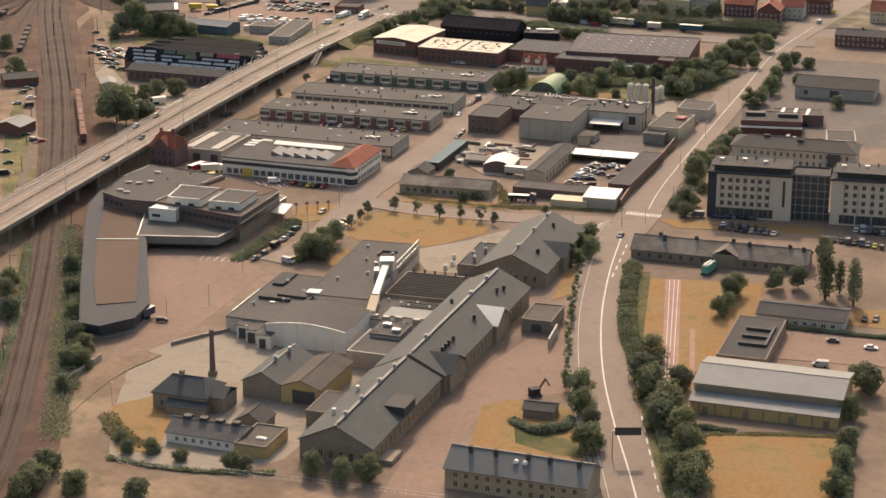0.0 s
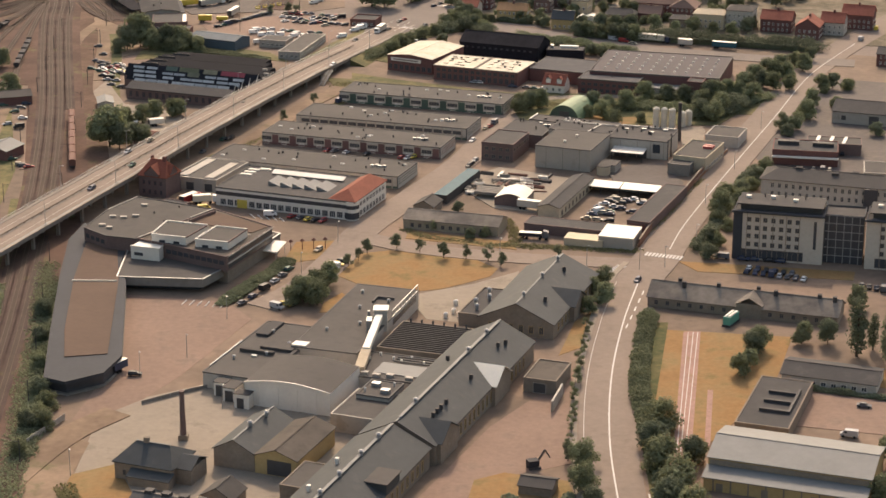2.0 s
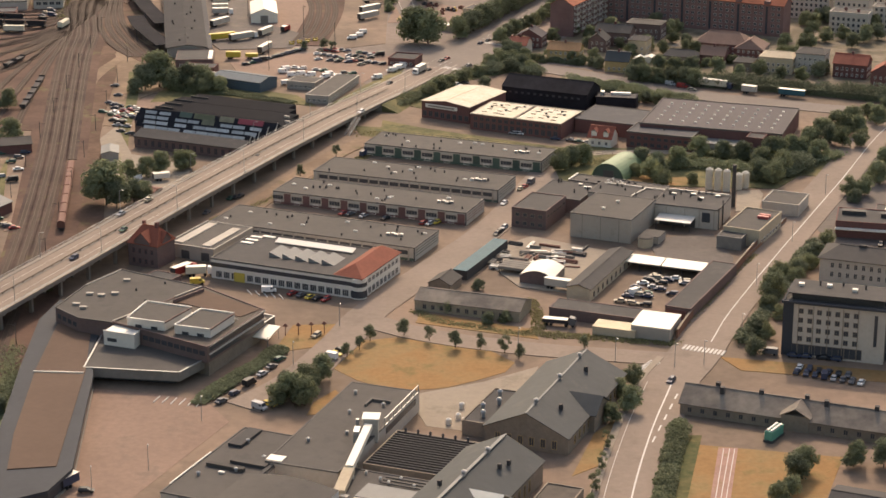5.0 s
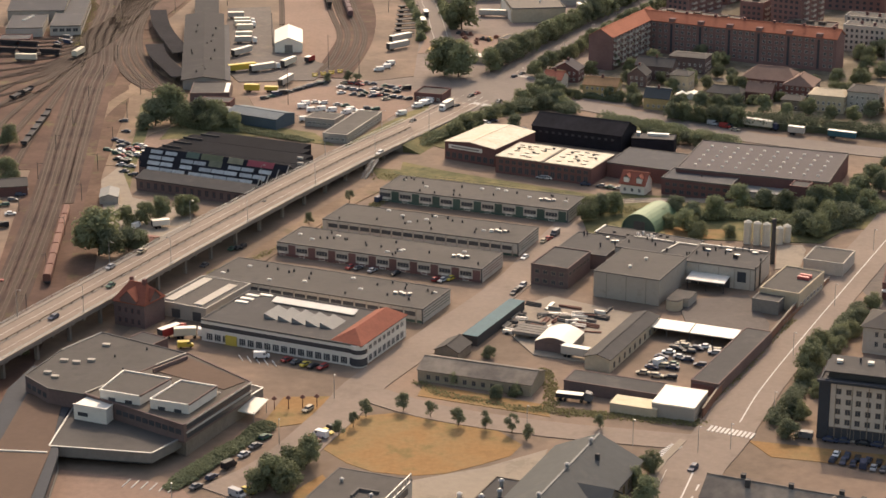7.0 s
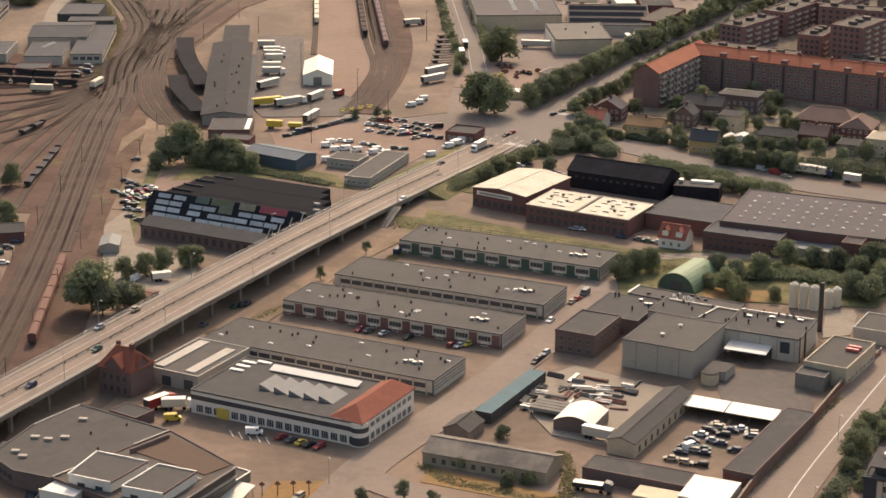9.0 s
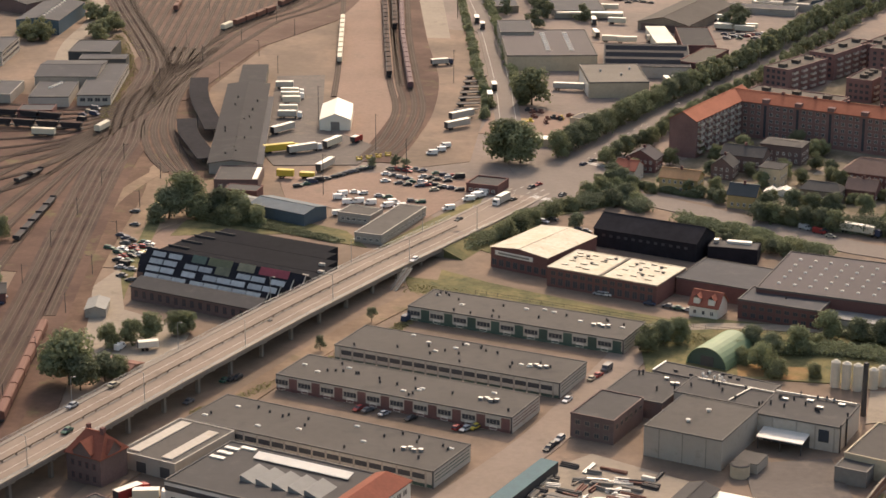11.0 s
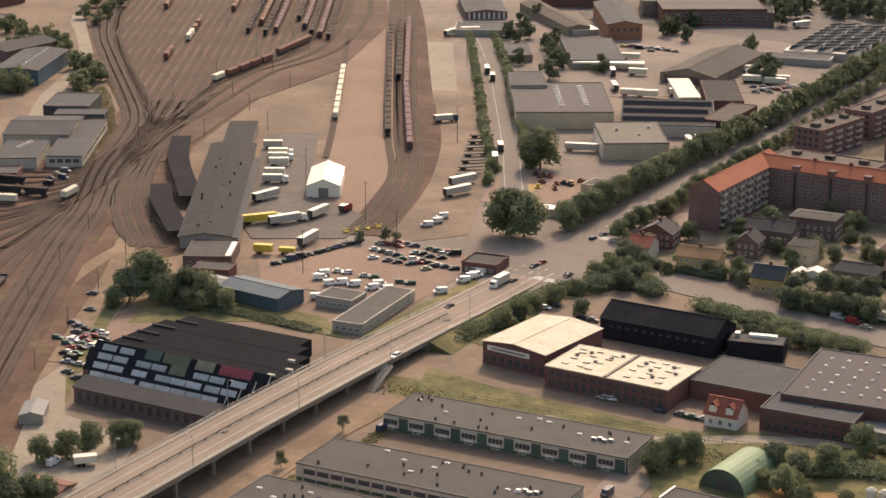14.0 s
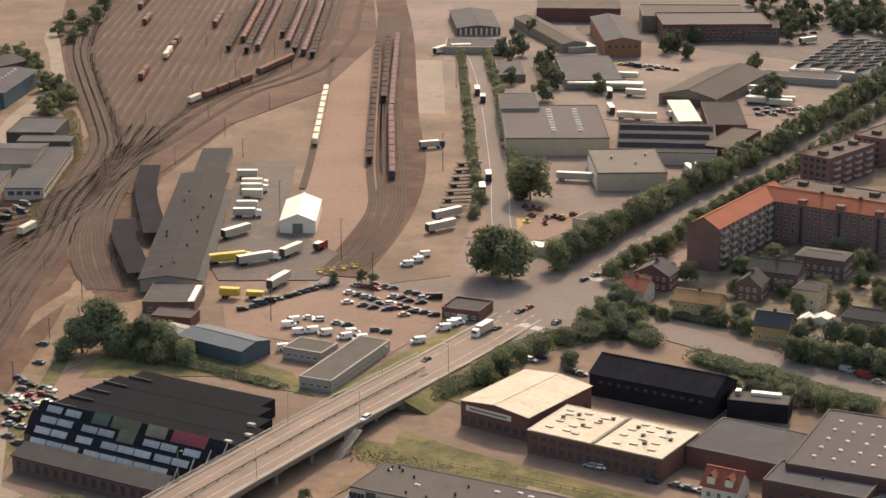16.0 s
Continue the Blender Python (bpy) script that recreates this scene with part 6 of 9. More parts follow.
part("head_roof", Mesh().box(-21.6, 668.6, 11.0, -16.8, 673.4, 11.3), WHITE, t)
part("drive", Mesh().box(-23.4, 664, 5, -21.8, 668, 9.4).cyl(-23, 671, 6, 10.2, 0.5, n=8), STEEL, t)
part("trestle", Mesh().beam((-23.4, 652, 4.6), (-22.0, 652, 6.8), 0.3).beam((-20.6, 652, 4.6), (-21.4, 652, 6.8), 0.3), STEEL, t)
t = flat("plant_house", "pale grey plant house with roof units", "plant house", -16.5, 616, -19, 10, 12, 6.4, CLAD, FELT, 0.2, EDGE)
on_roof(t, [(-2, 2), (2.4, -2)], 6.4, "box", STEEL, (2.4, 1.8, 1.0))
on_roof(t, [(3, 3.5), (-3.5, -3)], 6.4, "vent", WHITE, (0.8, 0.8, 1.2))
t = thing("outside_stair", "cream open steel stair beside the white hall", "stair", -29.5, 621, 0, -19)
for i in range(4):
    part("landing", Mesh().box(-1.6, -7 + 4 * i, 0.6 + 1.3 * i, 1.6, -4.6 + 4 * i, 0.8 + 1.3 * i), TARP, t)
    part("flight", Mesh().beam((0.2, -4.8 + 4 * i, 0.7 + 1.3 * i), (0.2, -2.8 + 4 * i, 2.0 + 1.3 * i), 1.4, 0.2), TARP, t)
    part("post", Mesh().box(-1.6, -6.9 + 4 * i, 0, -1.4, -6.7 + 4 * i, 1.8 + 1.3 * i), STEEL, t)
for x, y in ((0.5, 693), (3, 697), (3.5, 705), (5, 694)):
    t = thing("small_tank", "small white upright tank in the court", "tank", x, y, 0, 0, "small tanks")
    part("shell", Mesh().cyl(0, 0, 0, 1.6, 0.8, n=12), WHITE, t)
    part("lid", Mesh().cyl(0, 0, 1.6, 2.0, 0.8, 0.2, 12), WHITE, t)
t = flat("grey_block", "plain grey windowless block", "works", -19.7, 607, -19.5, 14, 20, 5.2, CLAD, FELT, 0.25)

t = gabled("front_house", "long stone house with grey sheet roof and chimneys", "house", 20.9, 511, -19.8, 39, 14, 6.0, 3.8, PALESTONE, SHEET, "x", 0.5)
openings(t, 39, 14, "f", spread(-18, 18, 12), 0.9, 1.3, 1.7, YELLOW, GLASS)
openings(t, 39, 14, "f", spread(-18, 18, 12), 3.6, 1.3, 1.5, YELLOW, GLASS)
on_roof(t, [(x, -1.5, 8.4) for x in (-14, -7, 2, 8, 16)], 8.4, "chimney", IRON, (1.0, 1.0, 2.4))
on_roof(t, [(-1, -2.5, 8.2), (1.5, -2.5, 8.2)], 8.2, "skylight", WHITE, (1.4, 1.4, 0.9))

# ---- black sawtooth works beyond the viaduct ----
t = thing("sawtooth_works", "black tarred works with sawtooth roof lights", "works", -127, 968.5, 0, -19.5)
ENDS = [(-26, 25.6), (-33, 25.6), (-38, 25.8), (-41, 26.2), (-41.5, 26.6), (-41, 26.2), (-40.5, 22), (-40, 17), (-36, 13)]
PITCH = 7.3
part("front_wall", Mesh().box(-25.6, 0, 0, 25.6, 6, 5.0), BRICKD, t, "brown brick front with tall windows")
part("front_roof", Mesh().slab([(-25.9, -0.5, 5.0), (25.9, -0.5, 5.0), (25.9, 6.2, 7.0), (-25.9, 6.2, 7.0)], 0.3), FELTD, t)
GLAZED = mat("dusty_roof_glass", (0.42, 0.42, 0.4), 0.8, 0.2, 0.2, 0.8, rnd=0.2)
lit = Mesh().box(-2.75, -0.1, -1.0, 2.75, 0.1, 1.0).data("roof_light", GLAZED)
fm, pm = panel("window", 1.6, 2.6, BRICK, GLASS)[:2]
for x in spread(-25, 25, 15):
    a = part("window", fm, None, t)
    a.matrix_basis = pose(x, 0, 1.2)
    part("pane", pm, None, a)
PANES = [(-22.5, -16.7, -10.9, -3.4, 2.4, 8.2, 14, 19.8), (-27, -21, -12, -3, 2.8, 8.6, 15.5, 21.5), (-31, -25, -16, -10, 6, 12, 20), (-35, -28)]
for k, (x0, x1) in enumerate(ENDS):
    y = 6.0 + PITCH * k
    h = 8.4
    part("bay_wall", Mesh().box(x0, y, 0, x1, y + PITCH, 5.2), BRICKD if k < 3 else BLACKROOF, t)
    if k >= 4:
        part("flat_roof", Mesh().box(x0, y + 0.01, 5.2, x1, y + PITCH - 0.01, 5.5 + 0.06 * (k % 2)), TARFLAT, t)
        part("roof_upstand", Mesh().box(x0, y + 0.02, 5.5, x0 + 9, y + 0.5, 6.2), FELTD, t)
        continue
    part("tooth", Mesh().add([(x0, y, 5.3), (x1, y, 5.3), (x1, y + 2.6, h), (x0, y + 2.6, h), (x0, y + PITCH, 5.3), (x1, y + PITCH, 5.3)], [(0, 1, 2, 3), (3, 2, 5, 4), (0, 3, 4), (1, 5, 2), (0, 4, 5, 1)]), BLACKROOF, t)
    part("tooth_edge", Mesh().beam((x1 - 0.2, y + 0.3, 5.7), (x1 - 0.2, y + 2.7, h + 0.1), 0.35, 0.25), PLASTER, t, "pale metal verge")
    for x in PANES[k]:
        part("roof_light", lit, None, t).matrix_basis = pose(x, y + 1.3, 6.95, -40, 0, 0)
SHEETS = (("red_panel", "faded red roof sheet", (0.3, 0.05, 0.06), 3, 7.5, 19.5), ("khaki_panel", "khaki roof sheet", (0.23, 0.2, 0.12), 3, -1.5, 5.5), ("olive_panel", "olive roof sheet", (0.12, 0.12, 0.06), 3, -14, -4), ("moss_panel", "mossy roof sheet", (0.08, 0.11, 0.08), 3, -21, -15), ("khaki_panel", "olive roof sheet", (0.14, 0.135, 0.08), 2, -6, 0))
for name_, label_, colour_, k, xa, xb in SHEETS:
    y = 6.0 + PITCH * k
    hh = 8.4
    part(name_, Mesh().slab([(xa, y + 0.1, 5.5), (xb, y + 0.1, 5.5), (xb, y + 2.7, hh + 0.15), (xa, y + 2.7, hh + 0.15)], 0.12), mat("sheet_" + name_, colour_, 0.7, 0.25, 0.3, 1.0), t, label_)
on_roof(t, [(22, 36, 5.6), (24, 43, 5.5), (20, 50, 5.6)], 5.5, "box", PLASTER, (2.2, 1.1, 0.8))
t = gabled("blue_shed", "blue-grey sheet metal shed", "shed", -122.5, 1085, -25, 27, 14, 4.8, 1.4, BLUE, BLUE, "x", 0.3)
t = gabled("blue_shed", "pale grey end of the sheet metal shed", "shed", -141, 1093, -22, 12, 11, 3.6, 1.0, CLAD, ETERNIT, "x", 0.3)
t = flat("office_shed", "low grey barrack office", "shed", -94, 1086, -15, 14, 11, 3.8, CLAD, FELT, 0.15)
openings(t, 14, 11, "f", spread(-6, 6, 5), 1.0, 1.5, 1.2, WHITE, GLASS)
t = flat("office_shed", "long low grey barrack office", "shed", -80, 1076, -13, 11, 42, 3.8, CLAD, FELT, 0.15)
openings(t, 11, 42, "r", spread(-20, 20, 12), 1.0, 1.5, 1.2, WHITE, GLASS)
openings(t, 11, 42, "f", spread(-5, 5, 4), 1.0, 1.5, 1.2, WHITE, GLASS)
t = flat("brick_kiosk", "low brick gatehouse with dark roof", "gatehouse", -52, 1137, -12, 13.5, 13, 3.6, BRICK, FELTD, 0.5)
openings(t, 13.5, 13, "f", spread(-6, 6, 5), 0.9, 1.5, 1.3, WHITE, GLASS)

# ---- goods terminal ----
SHEDROOF = mat("slate_grey_shed_felt", (0.032, 0.031, 0.034), 0.9, 0.14, 0.05, 0.35, spec=0.15, patch=((0.042, 0.04, 0.04), 0.1, 0.55))
t = gabled("goods_shed", "very long goods shed with grey felt roof", "goods shed", -176.2, 1216, 12, 19, 150, 5.0, 1.4, CLAD, SHEDROOF, "y", 0.8)
openings(t, 19, 150, "r", spread(-72, 50, 22), 0.9, 3.2, 3.0, CLAD, WHITE, "door", 0, "door_panel")
rr = random.Random(21)
on_roof(t, [(rr.uniform(-6, 6), rr.uniform(-70, 70), 5.8) for _ in range(14)], 5.8, "vent", IRON, (1.0, 1.0, 1.2))
part("dock_canopy", Mesh().slab([(9.5, -74, 4.2), (12.8, -74, 3.9), (12.8, 52, 3.9), (9.5, 52, 4.2)], 0.2), COOL, t, "grey canopy over the loading dock")
part("loading_dock", Mesh().box(9.5, -74, 0, 12.4, 52, 1.1), CONCD, t)
flat("platform_roof", "narrow platform roof at the end of the goods shed", "platform", -196, 1314, 12, 13, 46, 4.4, CONCD, SHEDROOF, 0.0)
t = flat("terminal_office", "low terminal office with white gate strip", "office", -154, 1130, 8, 18, 22, 4.2, BRICKD, FELTD, 0.3)
part("roof_strip", Mesh().box(6.5, -10, 4.2, 8.5, 8, 4.6), TARP, t)
openings(t, 18, 22, "f", spread(-8, 8, 5), 0.9, 1.6, 1.4, WHITE, GLASS)
flat("brick_hut", "small dark red brick hut", "hut", -147, 1110, -3, 14, 9, 3.8, BRICK, FELTD, 0.2)
t = gabled("white_tent", "large white storage tent", "tent", -137.5, 1240, 10, 14, 32, 5.0, 2.8, TARP, TARP, "y", 0.15)
openings(t, 14, 32, "f", [0], 0.05, 4, 4, CONCD, CONCD, "door", 0, "door_panel")
for pts in ([(-173, 1150), (-184, 1172), (-194, 1193), (-202, 1217)], [(-184, 1200), (-193, 1222), (-203, 1246), (-212, 1272), (-220, 1301)]):
    t = thing("curved_shelter", "dark curved platform shelter", "shelter")
    ln_ = smooth_line(pts, 2.5)
    # Roof is coloured black to carry the shade of the shelter's walls.
    part("roof", ribbon(Mesh(), ln_, 9, 4.6, 0.35), BLACKROOF, t)
    part("back_wall", ribbon(Mesh(), ln_, 0.4, 4.3, 4.3, off=3.8), BRICKD, t)
    for q in ln_[::4]:
        part("post", Mesh().cyl(q[0], q[1], 0, 4.3, 0.2, n=6), IRON, t)

# ---- works west of the yard ----
t = flat("west_works", "long pale works wing with window band", "works", -264.5, 1287, 11, 16, 72, 5.2, PLASTER, COOL, 0.25, EDGE)
openings(t, 16, 72, "r", spread(-34, 34, 16), 2.2, 2.6, 1.8, CLAD, GLASS)
openings(t, 16, 72, "f", spread(-7, 7, 4), 2.2, 2.6, 1.8, CLAD, GLASS)
t = gabled("west_works", "grey works hall with broad gable roof", "works", -286, 1302, 10, 30, 38, 6.4, 2.0, CLAD, COOL, "x", 0.4)
t = flat("west_works", "low grey works roof with white vents", "works", -281, 1262, 11, 19, 34, 5.0, PLASTER, COOL, 0.2, EDGE)
on_roof(t, [(-2 + i * 0.9, 2 + i * 2.6) for i in range(5)], 5.0, "skylight", WHITE, (1.8, 1.0, 0.8))
t = flat("west_works", "dark blue-grey works block", "works", -292, 1355, 8, 22, 30, 6.8, SLATE, COOL, 0.3, EDGE)
flat("west_works", "dark blue-grey works annex", "works", -280, 1334, 10, 24, 12, 6.0, SLATE, COOL, 0.2, EDGE)
t = gabled("blue_works", "long blue sheet metal works hall", "works", -346.5, 1440, 4.5, 24, 57, 8.0, 1.5, mat("teal_blue_sheet", (0.078, 0.122, 0.15), 0.75, 0.12, 0.2, 0.8, spec=0.25), COOL, "y", 0.4)
on_roof(t, [(2, y, 9.4) for y in spread(-24, 24, 9)], 9.4, "skylight", WHITE, (1.4, 1.2, 0.5))
flat("west_works", "brick store with grey roof", "works", -277, 1228, 10, 16, 12, 4.0, BRICK, COOL, 0.3)
flat("west_works", "low flat store beyond the yard", "works", -312, 1262, 8, 24, 30, 4.5, CLAD, COOL, 0.3)
t = flat("west_works", "pale works wing with window bands", "works", -348, 1348, 8, 24, 40, 7.0, PLASTER, COOL, 0.3, EDGE)
for z_ in (1.6, 4.4):
    part("window_band", Mesh().box(12.0, -18, z_, 12.08, 18, z_ + 1.3), GLASS, t)
    part("window_band", Mesh().box(-11, -20.08, z_, 11, -20.0, z_ + 1.3), GLASS, t)
gabled("west_works", "low brick store with dark gable roof", "works", -375, 1490, -24, 26, 40, 6.0, 2.0, BRICKD, FELTD, "y", 0.4)
gabled("scrap_shed", "rusty brick shed with light roof", "shed", -186, 880, -20, 13, 13, 4.2, 2.0, BRICK, ETERNIT, "y", 0.4)
gabled("garden_shed", "low garden shed with faded red roof", "shed", -134, 909, -15, 14, 9, 2.4, 0.9, STONE, mat("faded_red_roof", (0.21, 0.11, 0.085), 0.9, 0.2), "x", 0.4)
gabled("pale_shed", "small shed with pale curved sheet roof", "shed", -158, 962, 12, 7, 12, 3.0, 1.0, CLAD, ETERNIT, "y", 0.2)
gabled("scrap_shed", "low brick shed with grey roof", "shed", -201, 968, 20, 16, 12, 4.0, 1.6, BRICK, FELT, "x", 0.4)

# ---- apartment block ----
ROSE = mat("rose_brown_brick", (0.2, 0.118, 0.105), 0.9, 0.18, 0.1, 1.2)
def balcony_mesh():
    if "balcony" not in STORE:
        STORE["balcony"] = Mesh().box(-2.0, -1.3, -0.15, 2.0, 0.05, 0).box(-2.0, -1.3, 0, 2.0, -1.2, 1.0).box(-2.0, -1.2, 0, -1.9, 0, 1.0).box(1.9, -1.2, 0, 2.0, 0, 1.0).data("balcony", PLASTER)
    return STORE["balcony"]


t = gabled("apartment_block", "dark brick apartment block with orange tiled roof", "apartment block", 33.9, 1232.6, -22, 12.5, 61, 16.5, 3.6, ROSE, ORANGE, "y", 0.4)
for r in range(5):
    for y in spread(-30, 16, 6):
        part("balcony", balcony_mesh(), None, t).matrix_basis = pose(6.25, y, 2.2 + r * 2.95, 0, 0, 90)
    openings(t, 12.5, 61, "r", spread(-30, 16, 12), 2.4 + r * 2.95, 1.3, 1.5, WHITE, GLASS)
APL = 103.25
t = gabled("apartment_block", "long dark brick apartment block with orange tiled roof", "apartment block", 90.3, 1234.4, -22, APL, 12.5, 16.5, 3.6, ROSE, ORANGE, "x", 0.4)
STAIRS = [APL / 2 - 9 - 15.3 * k for k in range(6)]
for r in range(5):
    openings(t, APL, 12.5, "f", [x + d for x in STAIRS for d in (-12.4, -9.4, -6.0, -3.0)] + [APL / 2 - 5.6, APL / 2 - 2.6], 2.0 + r * 2.95, 1.6, 1.6, PLASTER, GLASS)
for x in STAIRS:
    part("stair_gable", Mesh().prism([(x - 1.5, -6.5), (x + 1.5, -6.5), (x + 1.5, -2), (x - 1.5, -2)], 16.2, 18.2), ROSE, t)
    part("stair_window", Mesh().box(x - 0.6, -6.32, 1.0, x + 0.6, -6.2, 15.4), GLASS, t, "tall dark stair window strip")
    part("chimney", Mesh().box(x + 5, -0.6, 18.6, x + 6.2, 0.6, 21.2), BRICK, t)

# ---- houses beyond the brick works ----
def house(label, x, y, ang, L, W, h, rise, wall, roof, along="x", hip=0.0):
    t = gabled("house", label, "house", x, y, ang, L, W, h, rise, wall, roof, along, 0.4, hip, group="houses by the avenue")
    n = max(2, int(L / 2.6))
    for r in range(max(1, int(h / 2.9))):
        openings(t, L, W, "f", spread(-L / 2 + 0.8, L / 2 - 0.8, n), 1.0 + r * 2.8, 1.1, 1.4, WHITE, GLASS)
        openings(t, L, W, "r", spread(-W / 2 + 0.8, W / 2 - 0.8, max(2, int(W / 3))), 1.0 + r * 2.8, 1.1, 1.4, WHITE, GLASS)
    if not hip:
        part("chimney", Mesh().box(-0.5, -0.5, h + rise - 1.0, 0.5, 0.5, h + rise + 1.3), BRICK, t)
    return t


CREAM = mat("cream_plaster", (0.5, 0.4, 0.27), 0.9, 0.12, 0.1, 0.8)
CLAYROOF = mat("faded_clay_brown_roof", (0.2, 0.128, 0.1), 0.9, 0.15, 0.1, 0.7)
TANROOF = mat("sunlit_clay_roof", (0.33, 0.19, 0.1), 0.9, 0.15, 0.1, 0.7)
house("cream house with red roof by the junction", 3, 1163, -15, 9, 11, 5.6, 3.0, PLASTER, REDTILE, "x")
house("brick house behind the corner house", 8, 1181, -15, 13, 10, 6.0, 3.5, BRICK, BROWNROOF, "y")
house("long yellow brick house with clay roof", 25.5, 1150, -14, 16, 9, 6.2, 2.8, YELLOW, TANROOF, "x")
house("brick house with dark gable", 42, 1174, -14, 9, 10, 6.0, 3.5, BRICKD, FELTD, "y")
house("yellow house with slate roof", 51.5, 1131, -14, 11.5, 9, 5.6, 3.6, YELLOW, SLATE, "x")
house("tall cream house with flat roof", 62, 1164, -18, 9, 10, 8.6, 1.4, CREAM, FELT, "x", 2.5)
house("dark brick tenement with felt roof", 50, 1188, -14, 18, 12, 7.4, 3.0, BRICKD, FELTD, "x")
house("dark tenement with flat felt roof", 66, 1206, -16, 18, 12, 8.0, 0.8, BRICKD, FELT, "x", 3)
house("brick house with grey hipped roof", 82, 1146, -16, 16, 10, 5.0, 2.4, STONE, FELT, "x", 2.5)
house("large brick house with brown hipped roof", 104, 1172, -16, 26, 16, 6.5, 4.6, BRICK, CLAYROOF, "x", 6)
house("brick house with brown hipped roof", 117, 1163, -16, 14, 16, 6.0, 4.0, BRICK, CLAYROOF, "y", 4)
house("brick house with faded brown roof", 98, 1150, -16, 12, 10, 5.0, 3.4, BRICK, CLAYROOF, "x")
house("small stone house with grey roof", 112, 1136, -16, 9, 10, 5.0, 1.4, STONE, FELT, "x", 2)
house("cream tenement with pale roof", 128, 1136, -16, 16, 14, 8.0, 1.6, CREAM, SAND, "x", 3)
house("grey tenement with roof lights", 144, 1136, -16, 14, 14, 10.0, 1.6, PLASTER, FELT, "x", 3)
house("brick house with red tiled roof", 162, 1128, -18, 16, 12, 7.0, 3.6, BRICK, REDTILE, "x")
house("brick house with red tiled roof", 176, 1112, -18, 12, 14, 7.0, 4.0, BRICK, REDTILE, "y")
house("white corner house with red roof", 190, 1122, -18, 12, 12, 7.0, 4.0, PLASTER, REDTILE, "x")
house("brick house with red tiled roof", 205, 1136, -18, 16, 12, 8.0, 4.0, BRICK, REDTILE, "x")
for x_, y_, w_ in ((61.5, 1148.5, 4.5), (67, 1150, 6.5)):
    gabled("garden_tent", "small white tent roof in a back yard", "tent", x_, y_, -14, w_, 6, 2.2, 1.0, TARP, TARP, "y", 0.2)
house("cream house beyond the road", 238, 1110, -18, 16, 12, 7.0, 4.0, CREAM, REDTILE, "x")
house("low brick store beyond the crossroads", 214, 1052, -18, 26, 14, 6.0, 2.0, BRICK, FELTD, "x")
house("low brick store beyond the crossroads", 236, 1000, -18, 24, 16, 5.0, 2.0, STONE, FELT, "x")

# ---- apartment slabs along the avenue ----

def slab_block(x, y, ang, L, W, h, rows, n):
    t = flat("apartment_slab", "dark brick apartment slab with white balconies", "apartment block", x, y, ang, L, W, h, ROSE, FELTW, 0.4, None, group="apartment slabs")
    for r in range(rows):
        row = Mesh()
        for s in spread(-L / 2 + 1, L / 2 - 1, n):
            row.box(s - 0.8, -W / 2 - 0.05, 1.6 + r * 2.9, s + 0.8, -W / 2 + 0.05, 3.1 + r * 2.9)
        part("window_row", row, GLASS, t)
        for s in spread(-W / 2 + 1, W / 2 - 1, max(2, int(W / 8))):
            part("balcony", balcony_mesh(), None, t).matrix_basis = pose(L / 2, s, 1.4 + r * 2.9, 0, 0, 90)
    on_roof(t, [(s, 0) for s in spread(-L / 2, L / 2, max(1, int(L / 12)))], h, "stair_head", FELTW, (3.6, 3, 1.6))
    on_roof(t, [(0, s) for s in spread(-W / 2, W / 2, max(1, int(W / 12)))], h, "stair_head", FELTW, (3.6, 3, 1.6))
    return t


slab_block(70, 1284, -24, 46, 15, 11.5, 4, 14)
slab_block(69, 1350, -31, 14, 36, 12.5, 4, 4)
slab_block(104, 1335, -22, 13, 26, 11, 3, 4)
slab_block(123, 1312, -28, 17, 30, 21, 7, 5)
slab_block(128, 1286, -20, 26, 14, 8, 2, 8)
slab_block(92, 1392, -28, 14, 44, 13, 4, 4)
slab_block(140, 1370, -17, 70, 12, 16, 5, 18)
slab_block(118, 1420, -26, 13, 50, 13, 4, 4)
slab_block(200, 1330, -17, 60, 13, 22, 7, 16)
for x, y, L_, h_ in ((155, 1262, 22, 13), (176, 1250, 18, 14), (160, 1290, 26, 12), (186, 1278, 22, 15), (172, 1226, 20, 11), (194, 1236, 18, 12)):
    t = flat("tenement", "grey-white rendered tenement with flat roof", "apartment block", x, y, -18, L_, 12, h_, PLASTER, FELT, 0.4, group="grey tenements")
    for r in range(int(h_ / 3)):
        row_ = Mesh()
        for q in spread(-L_ / 2 + 0.8, L_ / 2 - 0.8, int(L_ / 2.6)):
            row_.box(q - 0.6, -6.06, 1.2 + 2.9 * r, q + 0.6, -5.95, 2.7 + 2.9 * r)
        part("window_row", row_, GLASS, t)
    on_roof(t, [(-3, 1), (4, -1)], h_, "chimney", BRICK, (1.4, 1.0, 1.6))

# ---- works along the terminal road ----
ROOFP = mat("dusky_ribbed_roof", (0.064, 0.053, 0.057), 0.85, 0.12, 0.04, 0.4, spec=0.25, stripes=(101.5, 2.6, 0.1))
t = flat("terminal_factory", "wide pale factory with dusky ribbed roof", "factory", -60, 1400, 11.5, 46, 67, 8.0, SAND, ROOFP, 0.3, EDGE)
for x in (-1, 11):
    on_roof(t, [(x, y) for y in spread(-22, 26, 9)], 8.0, "skylight", WHITE, (2.6, 1.4, 0.7))
flat("terminal_factory", "grey factory end with raised roof", "factory", -81.5, 1434, 11.5, 18, 34, 9.4, CLAD, COOL, 0.2, EDGE)
t = flat("terminal_store", "pale flat-roofed store with white gate", "store", -19, 1333, 13, 29, 42, 7.6, SAND, mat("sandy_roofing", (0.17, 0.15, 0.125), 0.95, 0.15), 0.3, EDGE)
